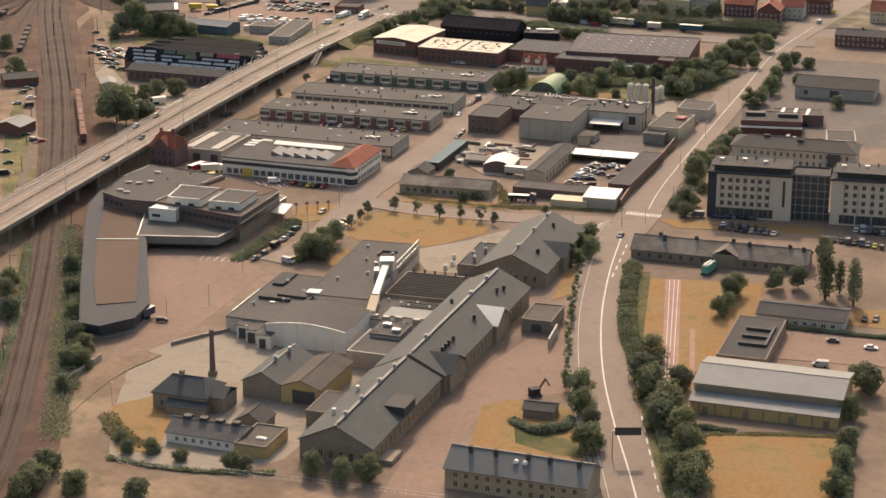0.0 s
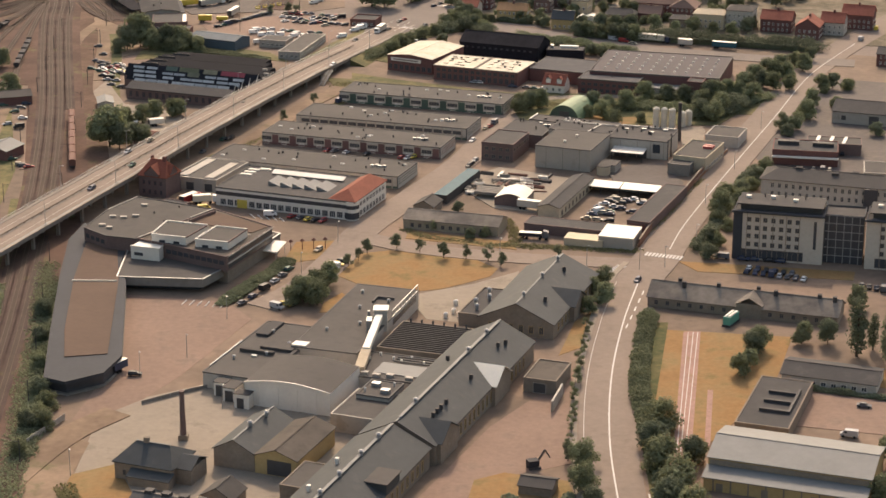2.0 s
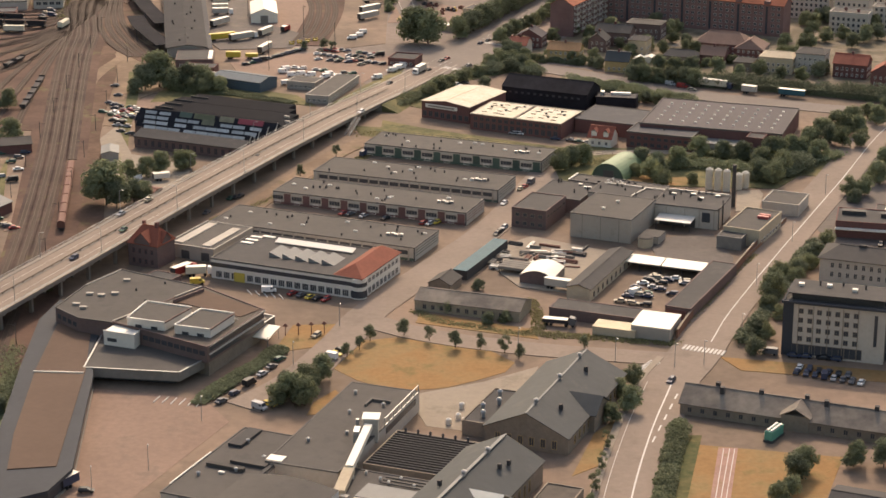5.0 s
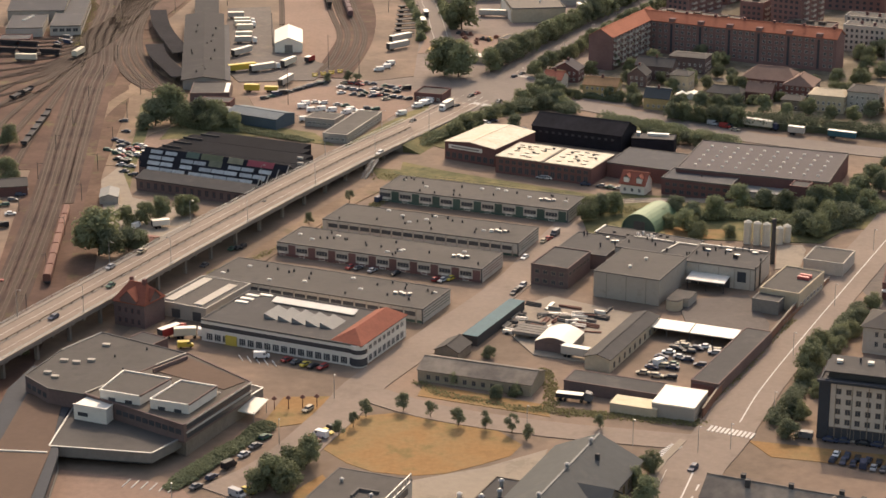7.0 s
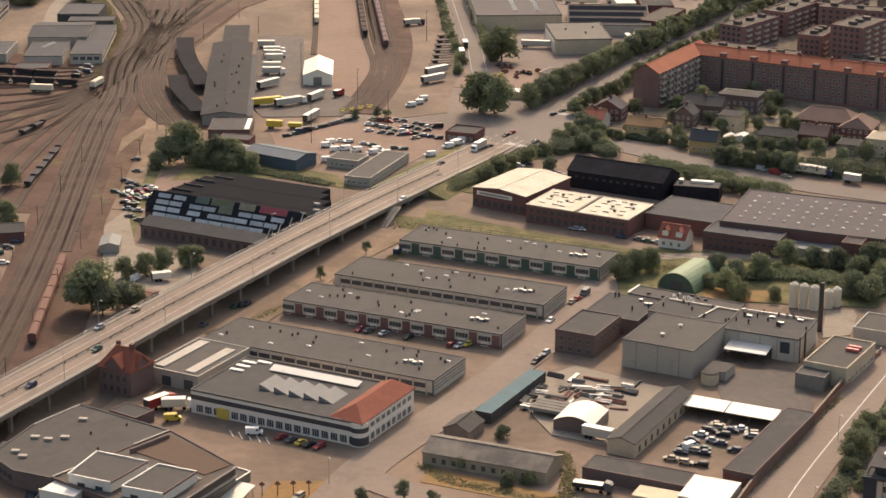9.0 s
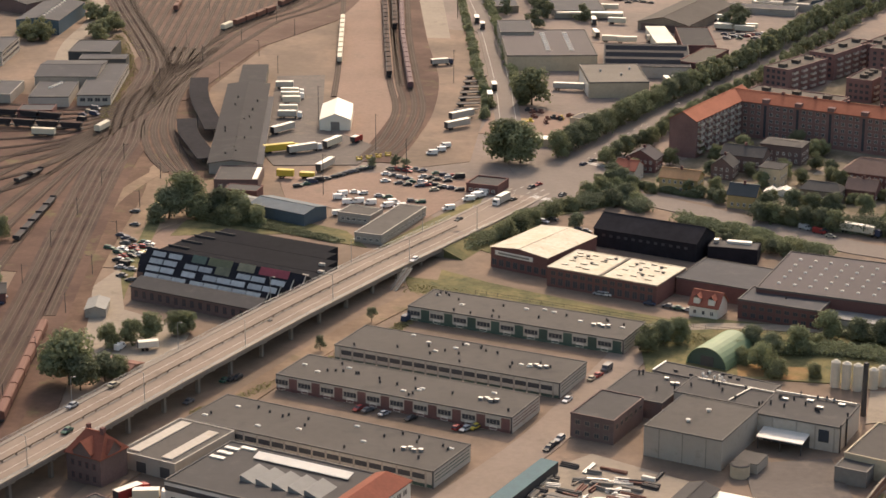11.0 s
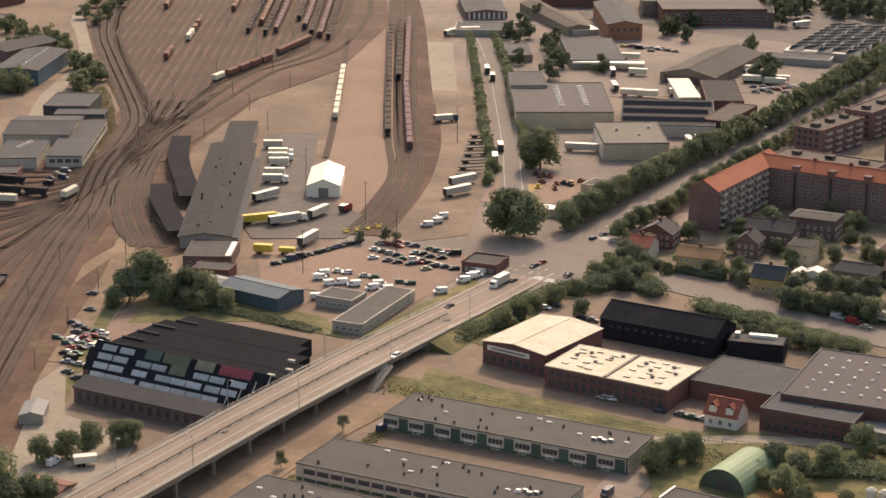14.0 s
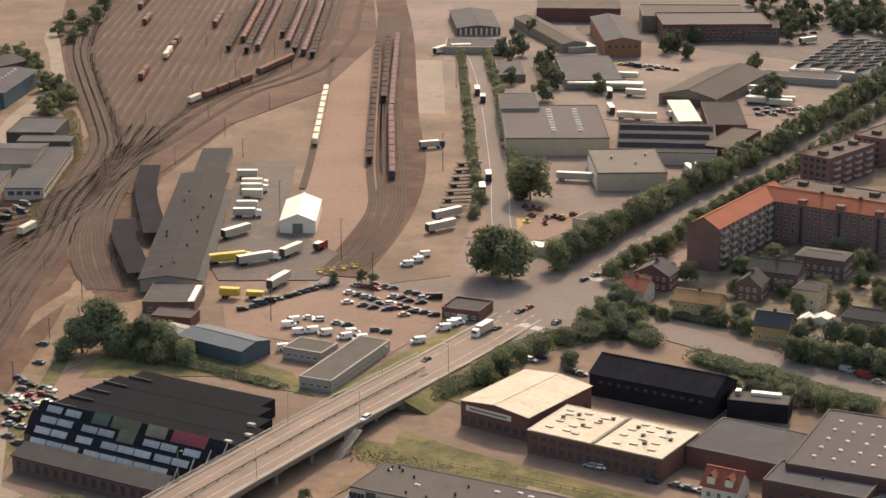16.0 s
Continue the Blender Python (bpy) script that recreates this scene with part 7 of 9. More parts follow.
on_roof(t, [(-6, 4), (3, -6), (9, 8)], 7.6, "vent", STEEL, (1.4, 1.4, 1.4))
part("white_gate", Mesh().box(-14.85, -18, 0, -14.5, 16, 6), WHITE, t)
t = flat("skylight_works", "wide works with rows of black roof lights", "works", -7, 1387, 5, 44, 56, 5.8, PLASTER, SHEDROOF, 0.2, EDGE)
for y, x1 in ((-18, 17), (-1, 19), (16, 21)):
    part("roof_light", Mesh().prism([(-21, y - 3), (x1, y - 3), (x1, y + 3), (-21, y + 3)], 5.8, 7.6, [(-21, y - 0.2), (x1, y - 0.2), (x1, y + 0.2), (-21, y + 0.2)]), mat("blue_black_glazing", (0.016, 0.02, 0.028), 0.8, 0.2, 0.2, 0.6, spec=0.1), t)
flat("brick_terrace", "stepped brick offices beside the avenue", "office", 22, 1388, -18, 13, 40, 6.6, BRICK, FELTW, 0.3)
flat("brick_terrace", "brick works block beside the avenue", "office", 15, 1442, 8, 18, 50, 5.6, BRICK, SHEDROOF, 0.3)
t = flat("white_front_hall", "grey hall with long white loading front", "hall", -62, 1543, 13, 29, 64, 4.6, CLAD, COOL, 0.2, EDGE)
single("loading_canopy", Mesh().box(-19, -3, 3.2, 19, 3, 4.2).box(-19, 1.5, 0, 19, 2.5, 3.2), TARP, "long white loading canopy", "canopy", -49, 1511, 0, 4)
gabled("gable_works", "wide works with low brown gable roof", "works", 6, 1514, -17, 30, 74, 5.0, 3.6, STONE, mat("dusky_brown_sheet_roof", (0.07, 0.06, 0.053), 0.9, 0.15, 0.06, 0.4), "y", 0.5)
flat("gable_works", "low works wing before the gable hall", "works", -2, 1488, -17, 26, 20, 4.0, BRICKD, COOL, 0.3)
single("pale_canopy", Mesh().box(-5.5, -23, 4.4, 5.5, 23, 5.0).box(-5.2, -22, 0, -4.9, 22, 4.5).box(4.9, -22, 0, 5.2, 22, 4.5), mat("pale_canopy_sheet", (0.5, 0.47, 0.38), 0.7, 0.15), "pale open loading canopy", "canopy", -4, 1448, 0, 12)
t = gabled("brick_mill", "orange brick mill with grey roof", "mill", -58, 1634, 13, 20, 76, 9.0, 2.0, mat("orange_mill_brick", (0.26, 0.13, 0.075), 0.9, 0.15), COOL, "y", 0.4)
openings(t, 20, 76, "f", spread(-9, 9, 5), 5, 1.8, 2.0, STONE, GLASS)
t = flat("brick_mill", "long brick factory with window rows", "mill", -6, 1672, 12, 62, 40, 9.5, BRICK, ROOFP, 0.5)
for r in range(2):
    openings(t, 62, 40, "f", spread(-30, 30, 16), 1.2 + r * 4.0, 2.4, 2.6, PLASTER, GLASS)
t = flat("brick_mill", "dark brick wing with window rows", "mill", 22, 1668, 4, 20, 26, 8.0, BRICKD, SHEDROOF, 0.4)
openings(t, 20, 26, "f", spread(-9, 9, 5), 4, 2.4, 2.2, PLASTER, GLASS)
gabled("diagonal_shed", "long narrow shed with pale roof edge", "shed", -97, 1645, 27, 14, 88, 5.0, 1.4, STONE, FELTW, "y", 0.4)
flat("diagonal_shed", "low white-roofed loading shed", "shed", -76, 1612, 27, 16, 14, 3.4, CLAD, TARP, 0.0)
t = gabled("terminal_hall", "long grey hall with white-striped front", "hall", -146, 1676, 15, 25, 60, 4.4, 1.6, BRICKD, COOL, "y", 0.4)
for x in spread(-12, 12, 8):
    part("white_pier", Mesh().box(x - 0.5, -30.3, 0, x + 0.5, -29.9, 4.2), WHITE, t)
flat("terminal_hall", "low sheds before the grey hall", "shed", -132, 1604, 8, 34, 26, 3.8, CLAD, COOL, 0.3)
flat("flat_shed", "grey shed beside the terminal road", "shed", -102, 1537, 12, 14, 34, 4.0, STONE, COOL, 0.2)
t = thing("zigzag_hall", "wide hall with white zigzag roof ridges", "hall", 75, 1598, 0, -16)
part("wall", Mesh().box(-20, -42, 0, 20, 42, 4.4), CLAD, t)
for i in range(5):
    for j in range(8):
        x, y = -20 + i * 8, -42 + j * 10.5 + (i % 2) * 4
        part("saw_roof", Mesh().add([(x, y, 4.4), (x + 8, y, 4.4), (x + 8, y + 10, 4.4), (x, y + 10, 4.4), (x + 1, y + 3, 6.4), (x + 7, y + 9, 6.4)], [(0, 1, 5, 4), (1, 2, 5), (2, 3, 4, 5), (3, 0, 4)]), FELT if (i + j) % 2 else SLATE, t)
        part("roof_rim", Mesh().beam((x + 1, y + 3, 6.5), (x + 7, y + 9, 6.5), 0.5, 0.2), PLASTER, t)
flat("zigzag_hall", "white flat porch of the zigzag hall", "hall", 52, 1566, -14, 18, 14, 4.0, PLASTER, TARP, 0.2)
flat("zigzag_hall", "long low grey front shed of the zigzag hall", "hall", 48, 1548, -8, 40, 14, 3.6, CLAD, COOL, 0.2)
flat("roadside_hut", "small white-roofed roadside hut", "hut", -35, 1214, -17, 16, 6, 3.4, SAND, TARP, 0.0)
t = flat("site_hut", "low site hut with dark roof", "hut", -25, 1257, -24, 9, 12, 3.6, SAND, FELT, 0.1)
for i, (x, y, a, L, W, h) in enumerate([(-20, 1700, 8, 60, 40, 9), (-90, 1720, 8, 50, 40, 8), (150, 1520, -20, 40, 60, 10), (170, 1440, -20, 60, 14, 14), (210, 1420, -20, 50, 14, 14), (230, 1240, -18, 40, 14, 14), (-430, 1560, -20, 30, 40, 6), (-460, 1640, -20, 40, 40, 7), (-400, 1400, -18, 34, 40, 6), (-380, 1330, -14, 40, 30, 6)]):
    flat("distant_block", "distant flat-roofed industrial block", "works", x, y, a, L, W, h, (STONE, BRICK, CLAD)[i % 3], (FELT, FELTW, FELTD)[i % 3], 0.4, group="distant blocks")

# ---- trees: a tapered trunk with limbs, and a crown of leaf clumps ----
def crown_mesh(name, kind, seed, material):
    """A crown for a tree one unit high: leaf sprays over many lobes, with gaps between them."""
    rr = random.Random(seed)
    m = Mesh()
    lobes = []
    if kind == "poplar":
        lobes = [(rr.uniform(-0.03, 0.03), rr.uniform(-0.03, 0.03), 0.14 + 0.8 * i / 12, 0.085 + 0.06 * math.sin(math.pi * (0.12 + 0.85 * i / 12))) for i in range(13)]
    else:
        wide, low, n = {"round": (0.44, 0.12, 24), "oak": (0.42, 0.14, 30), "small": (0.34, 0.22, 14), "slim": (0.26, 0.08, 14), "bushy": (0.6, 0.02, 22), "far": (0.42, 0.06, 15)}[kind]
        for i in range(n):
            a, e = rr.uniform(0, 2 * math.pi), rr.random()
            z = low + (0.92 - low) * (0.1 + 0.85 * e)
            k = math.sin(math.pi * min(1, max(0.12, (z - low) / (0.98 - low)) ** 0.8)) ** 0.6
            d = wide * k * math.sqrt(rr.random()) * 0.85
            lobes.append((d * math.cos(a), d * math.sin(a), z, wide * rr.uniform(0.34, 0.52)))
    for x, y, z, r in lobes:
        for _ in range({"poplar": 80, "far": 30}.get(kind, 105)):
            u, v = rr.uniform(-0.75, 1), rr.uniform(0, 2 * math.pi)
            s = math.sqrt(1 - u * u)
            d = Vector((s * math.cos(v), s * math.sin(v), u))
            c = Vector((x, y, z)) + d * r * rr.uniform(0.5, 1.12)
            n_ = (d + Vector((rr.uniform(-0.6, 0.6), rr.uniform(-0.6, 0.6), rr.uniform(-0.2, 0.7)))).normalized()
            p = n_.orthogonal().normalized()
            q = n_.cross(p)
            w = r * rr.uniform(0.13, 0.27) * (2.0 if kind == "far" else 1)
            a0 = rr.uniform(0, 6.3)
            ring = [c + (p * math.cos(a0 + k) + q * math.sin(a0 + k)) * w * rr.uniform(0.6, 1.1) for k in (0, 1.6, 3.1, 4.7)]
            m.add([c + n_ * w * 0.35] + ring, [(0, 1, 2), (0, 2, 3), (0, 3, 4), (0, 4, 1)])
    me = bpy.data.meshes.new(name)
    me.from_pydata(m.v, [], m.f)
    me.materials.append(material)
    return me


def trunk_mesh(kind):
    m = Mesh()
    top = {"poplar": 0.85, "bushy": 0.3}.get(kind, 0.45)
    m.cyl(0, 0, -0.02, top * 0.55, 0.024, 0.017, 7).cyl(0, 0, top * 0.55, top, 0.017, 0.006, 7)
    if kind != "poplar":
        for i in range(5):
            a = i * 1.26 + 0.4
            m.beam((0, 0, top * (0.5 + 0.07 * i)), (0.17 * math.cos(a), 0.17 * math.sin(a), top * (0.5 + 0.07 * i) + 0.16), 0.012)
    return m.data("trunk", BARK)


KINDS = {}


def tree(kind, x, y, h, group):
    """One tree; alike kinds share their meshes."""
    rr = random.Random(int(x * 31 + y * 17))
    if kind not in KINDS:
        leaf = {"round": LEAF, "oak": LEAF, "small": LEAFD, "slim": LEAF, "bushy": LEAFL, "poplar": LEAFD}[kind]
        KINDS[kind] = trunk_mesh(kind), [crown_mesh("crown", kind, 40 + i, (leaf, LEAFD, leaf)[i % 3]) for i in range(4)]
    trunk, crowns = KINDS[kind]
    words = {"round": "leafy broad-crowned green tree", "oak": "large spreading dark green tree", "small": "small round-headed street tree", "slim": "slim young roadside tree", "bushy": "bushy green shrub-like tree", "poplar": "tall narrow dark poplar tree"}
    t = thing("tree", words[kind] + " among the " + group, "tree", x, y, 0, rr.uniform(0, 360), group)
    s = h * rr.uniform(0.88, 1.14)
    t.scale = (s * rr.uniform(0.95, 1.15), s * rr.uniform(0.95, 1.15), s)
    part("trunk", trunk, None, t)
    part("crown", rr.choice(crowns), None, t)


FAR = {}


def far_tree(mass, kind, x, y, h):
    """Adds one distant tree to a wood."""
    rr = random.Random(int(x * 31 + y * 17))
    if not FAR:
        for i in range(5):
            me = crown_mesh("far_crown", "far", 70 + i, LEAF)
            FAR[i] = np.array([v.co for v in me.vertices]), [tuple(p.vertices) for p in me.polygons]
            bpy.data.meshes.remove(me)
    v, f = FAR[rr.randrange(5)]
    a = rr.uniform(0, 6.3)
    s = h * rr.uniform(0.88, 1.14)
    wide = s * rr.uniform(0.95, 1.15) * (1.25 if kind == "bushy" else 1.0)
    c, d = math.cos(a) * wide, math.sin(a) * wide
    n = len(mass.v)
    mass.v += [(x + c * p[0] - d * p[1], y + d * p[0] + c * p[1], p[2] * s) for p in v.tolist()]
    mass.f += [tuple(n + i for i in q) for q in f]
    mass.add(*(lambda m: (m.v, m.f))(Mesh().cyl(x, y, 0, s * 0.4, 0.02 * s, 0.012 * s, 5)))


WOODS = {}


def plant(group, kind, h, places):
    """Trees of one kind; far ones join the wood of their group."""
    for x, y in places:
        if y > 1330:
            far_tree(WOODS.setdefault(group, Mesh()), kind, x, y, h)
        else:
            tree(kind, x, y, h, group)


def row(pts, pitch):
    """Even places along a line."""
    p = np.array(pts, float)
    d = np.r_[0, np.cumsum(np.hypot(*np.diff(p, axis=0).T))]
    return [(float(np.interp(s, d, p[:, 0])), float(np.interp(s, d, p[:, 1]))) for s in np.arange(0, d[-1], pitch)]


plant("avenue trees", "round", 11, row([(-30, 1194), (-3, 1273), (19, 1330), (46, 1403), (80, 1507), (120, 1625)], 7.0))
plant("avenue trees", "round", 8, row([(-8, 1185), (12, 1240), (29, 1298), (50, 1350), (67, 1415), (94, 1499), (134, 1620)], 9.5))
plant("terminal hedge", "bushy", 5, row([(-58, 1290), (-67, 1330), (-82, 1402), (-104, 1506), (-124, 1590)], 6.5))
plant("row before the gable", "round", 7.5, [(-35.5, 519), (-27.4, 515), (-20.3, 515)])
plant("roadside trees", "round", 7, [(53.2, 726.6), (49.7, 716.7), (51.5, 707), (46.9, 697.5)])
plant("roadside trees", "slim", 6, [(45.4, 679.2), (44.1, 664.6), (42.5, 650.6), (41.4, 637.1), (39.2, 624.1), (39.2, 611.6), (37.8, 601.8), (37, 587.8), (36.4, 580.9)])
plant("roadside trees", "round", 8, [(39.9, 561.3), (41.6, 548.8), (40.5, 576.5), (39.1, 534.9), (41.4, 534.9)])
plant("verge trees", "bushy", 8, [(61, 576.5), (64.8, 564.3), (61.9, 551.7), (67, 546.8), (67.3, 534.9), (70.6, 580.9), (66, 509.5), (59.8, 591), (61.4, 516), (67.5, 516), (63.6, 604.2)])
plant("verge trees", "round", 7, [(95.4, 661.8), (90.5, 645.1), (98.6, 667.5), (93.2, 651.7)])
plant("poplars", "poplar", 17, [(127.6, 661.8), (136, 656.1)])
plant("poplars", "poplar", 12, [(133.5, 667.5)])
plant("garden trees", "round", 8, [(112.1, 672.1), (120.2, 672.1), (134.4, 706.9)])
plant("garden trees", "round", 8, [(124.6, 580.9), (116.8, 557.1), (111.9, 534.9), (107.6, 519.7), (102.8, 505.3), (126.2, 576.5)])
plant("grove", "round", 8, [(-50.1, 702.5), (-46.7, 707), (-43.7, 713.4), (-40.1, 722), (-42.1, 703.8), (-48.6, 711.5)])
plant("street trees", "small", 5.5, [(-18.6, 763), (-10.2, 758.8), (-1.7, 753.4), (6.2, 752.2), (13.9, 750.1), (18.4, 745.4), (-34.4, 742.9), (-31.3, 749.4), (-28.8, 757.6), (38.6, 755.7)])
plant("street trees", "round", 10, [(100, 806)])
plant("street trees", "bushy", 5, [(101.7, 808.9), (98.4, 796.9), (95.3, 770.1), (91.4, 755.2), (101.2, 788.1), (112.2, 837.2), (118.6, 851), (124.6, 868), (109.5, 824.3)])
plant("rail trees", "oak", 19, [(-144.2, 894.9)])
plant("rail trees", "round", 12, [(-139.4, 891.1)])
plant("rail trees", "round", 8, [(-142.3, 928.9), (-136.7, 932.8), (-133.2, 939.7), (-125.2, 944.1), (-134.8, 900.2), (-123, 947.6), (-131.9, 903.5)])
plant("rail trees", "oak", 19, [(-161.5, 1080)])
plant("rail trees", "round", 12, [(-167, 1074), (-155.5, 1076)])
plant("rail trees", "round", 11, [(-148, 1079), (-142, 1077), (-136.5, 1075)])
plant("rail trees", "bushy", 7, [(-170, 1068), (-152, 1074), (-145, 1072), (-139, 1071), (-132, 1073)])
plant("yard trees", "small", 6, [(-104.6, 1161.8), (-95.2, 1163.6), (-90.8, 1162.3)])
plant("works trees", "round", 9, [(26.9, 954.1), (31.4, 961), (36.2, 964.9), (59.8, 962.1), (65.7, 956.7), (74.4, 961.1), (63, 944.2)])
plant("works trees", "small", 6, [(-75.9, 937.7), (-65.3, 967.7)])
plant("works trees", "round", 9, [(105.6, 947.6), (111, 942.5), (115.4, 955), (83.3, 978.3), (93.1, 976.5), (100.9, 974.5), (109.1, 963.2), (114.6, 976.5)])
plant("works trees", "bushy", 5, [(57.2, 949.4), (54.1, 955), (66.6, 964.3), (57.8, 966.8), (67.8, 939), (65.8, 947.6), (80.3, 968.2), (79.1, 940.7), (30.1, 967.1), (33.8, 972.2), (74.4, 964.2)])
plant("works trees", "round", 9, [(112.4, 976.8), (121.7, 986.6), (128.8, 996.6), (137.9, 1011.8), (146, 1017.2), (151.6, 1032.9), (106.4, 962.7), (131.8, 977.7), (116, 963.1)])
plant("works trees", "round", 8, [(157.2, 969.7), (145, 929.6), (151.9, 947.1), (165.9, 998.4), (171.6, 1003.5), (139.3, 929.3), (100.7, 816.9)])
plant("bank trees", "bushy", 6, [(-10.2, 1131.1), (-4.4, 1138.3), (0.9, 1142.4), (6.2, 1137.2), (9.6, 1122.9), (0.4, 1121.2), (-15.2, 1112.4), (-20.9, 1100), (-27.1, 1093.3), (-30.7, 1081.8), (-34.2, 1070.7), (-10.5, 1091)])
plant("bank trees", "bushy", 5.5, [(31.4, 1077.8), (36.8, 1073.8), (41.9, 1074.7), (47.9, 1073.4), (53, 1074.3), (58.2, 1070.3), (63.3, 1068.9), (68.3, 1067.4), (72.5, 1065.7)])
plant("bank trees", "bushy", 5, [(34, 1142), (38.5, 1138.5), (42, 1134)])
plant("bank trees", "round", 8, [(57.8, 1109.2), (63.1, 1107.5), (69.3, 1105.9), (75.5, 1104.4), (81.6, 1102.9), (85.9, 1101), (86.1, 1125.7)])
plant("bank trees", "round", 8, [(60.4, 1122.6), (70.5, 1128.8), (78, 1124.4), (85.5, 1125.3), (98.1, 1126.6), (107.7, 1117.5), (118, 1123.6), (127.3, 1114.6), (137.3, 1115.6), (148.5, 1132)])
plant("bank trees", "round", 8, [(39.6, 1146.7), (71.4, 1225.8), (78.2, 1214.1), (82.5, 1217), (154.7, 1234.7), (161.4, 1248.1), (55.3, 1132.4), (148.2, 1142.4)])
plant("house trees", "round", 7, [(4.5, 1170.8), (18.5, 1155.4), (36.4, 1174.2), (42.6, 1198.2), (52.3, 1175.9), (57.7, 1159.6), (67, 1177.5), (97.5, 1180.7), (134.7, 1184.7), (138.3, 1162.7), (112.6, 1165.5), (73.5, 1166.9), (29.3, 1145.6), (123.4, 1172.2), (148, 1186.2), (157.2, 1247.6), (149.7, 1240.4), (89.1, 1163), (-2.8, 1158.7)])
rr = random.Random(64)
HOMES = [(3, 1163), (8, 1181), (25.5, 1150), (42, 1174), (51.5, 1131), (62, 1164), (50, 1188), (66, 1206), (82, 1146), (104, 1172), (117, 1163), (98, 1150), (112, 1136), (128, 1136), (144, 1136), (162, 1128), (176, 1112)]
spots = []
while len(spots) < 24:
    q = (rr.uniform(4, 175), rr.uniform(1118, 1222))
    if all(math.hypot((q[0] - a) * 0.9, q[1] - b) > 11.5 for a, b in HOMES) and all(math.hypot(q[0] - a, q[1] - b) > 5.5 for a, b in spots) and q[1] > 1150 - 0.55 * q[0] and q[1] < 1218 - 0.22 * (q[0] - 40):
        spots.append(q)
plant("house trees", "round", 9, [(150, 1206), (157, 1200), (166, 1206), (176, 1200), (184, 1208), (150, 1238), (164, 1242), (184, 1228), (148, 1270), (170, 1268)])
plant("house trees", "round", 7.5, spots[:12])
plant("house trees", "bushy", 5, spots[12:])
plant("house trees", "bushy", 4, [(62.9, 1143.8), (75.6, 1134.6), (93.6, 1141.8), (106.6, 1148.5), (124.3, 1145.1), (13.8, 1143.9)])
plant("street trees", "round", 8, [(126.5, 989.2), (131.3, 999.4), (136.7, 1014.9), (139.4, 1004.8), (144.3, 1025.7), (150.8, 1036.7), (152.7, 1020.8), (160.1, 1048), (162.6, 1037.2), (143.9, 999.9), (151.4, 1000.2), (169.5, 1059.6)])
plant("street trees", "bushy", 5, [(100.1, 803.6), (93, 773.1), (111.7, 833), (119.4, 852.3), (140.5, 920.6), (151, 953.9), (167, 995.1), (178.2, 1000.7), (104.8, 829), (115.8, 840.6), (177.5, 949.8), (177.7, 921.6), (168.2, 969.3)])
plant("big trees", "oak", 20, [(-53.8, 1290)])
plant("big trees", "oak", 19, [(-51.5, 1183), (-44.5, 1181)])
plant("terminal hedge", "bushy", 5, [(-73.1, 1281.5), (-79.4, 1308.1), (-85.7, 1336.4), (-92.4, 1366.6), (-99, 1399), (-104.3, 1427.7), (-110.9, 1458), (-118.9, 1497), (-127.5, 1538.9), (-137.3, 1584.1), (-72, 1259.8)])
plant("far trees", "round", 10, [(-111.9, 1618), (-87.8, 1573.5), (-78.6, 1523.4), (-85.7, 1545.8), (-74.5, 1508.9), (-14, 1647.7), (-22.8, 1622.3), (-14.6, 1601), (37.8, 1513.8), (38.9, 1684.2), (34.7, 1709), (-28.6, 1633.8), (36.6, 1723.5), (39, 1755.5), (-108.3, 1656.3), (-114.9, 1590.7), (23.1, 1574.5)])
plant("far trees", "round", 12, [(35.1, 1741), (42.9, 1762.5), (50.8, 1714.8), (60.2, 1745.5), (70.5, 1718.4), (80.3, 1749.2), (88.6, 1721.7), (33.8, 1683.9), (41.3, 1703.7)])
plant("bank trees", "round", 8, [(-7.9, 1143.8), (-3.7, 1149.6), (1.3, 1148), (6, 1143.3), (-0.3, 1136), (5, 1130.9)])
plant("far trees", "round", 12, [(63.9, 1728.7), (74.2, 1720.5), (84.4, 1712.4), (93, 1734.2), (67, 1760.8), (81, 1752.8), (94.3, 1685.1)])
plant("slab trees", "bushy", 4, [(36.5, 1204), (39.5, 1211), (42.5, 1218)])
plant("slab trees", "round", 8, [(85.6, 1539.2), (93.1, 1556), (91.8, 1579.4)])
plant("west trees", "bushy", 9, [(-313, 1413), (-305.7, 1404.7), (-306.4, 1421.2), (-310.8, 1441.8), (-319.1, 1447.5), (-327.8, 1460.8), (-374.3, 1507.4), (-369.9, 1513.2), (-364.9, 1517.5), (-352.9, 1503.2), (-378.6, 1501.7), (-377.5, 1605.3), (-384.4, 1643.8), (-381.9, 1497.7)])
plant("far trees", "round", 10, [(-107.4, 1573.5), (-103.8, 1590.2), (-97.9, 1514.9), (-90.1, 1561), (-82.8, 1532.2), (-76.3, 1477.5), (-52.5, 1502.2), (-26.8, 1612.4), (-22.9, 1621.4), (-14.8, 1598.3), (-14, 1648.6), (29.7, 1496.9), (36.8, 1491.6), (34.3, 1518.1)])
plant("far trees", "round", 12, [(20.9, 1718.9), (31.5, 1701.9), (37.9, 1658), (45.1, 1686), (64.1, 1707.8), (70.7, 1690.6), (80.4, 1701.5), (88.4, 1693.8), (11.2, 1777.5), (23.3, 1779.6), (70.1, 1767.4), (87.1, 1760.4)])
plant("west trees", "bushy", 10, [(-329.2, 1458.5), (-317.2, 1446.9), (-305.9, 1428.9), (-308.1, 1415.4), (-345.5, 1484.2), (-364.6, 1611.7), (-370.9, 1648.1), (-361.7, 1585.5), (-381.1, 1696.3)])
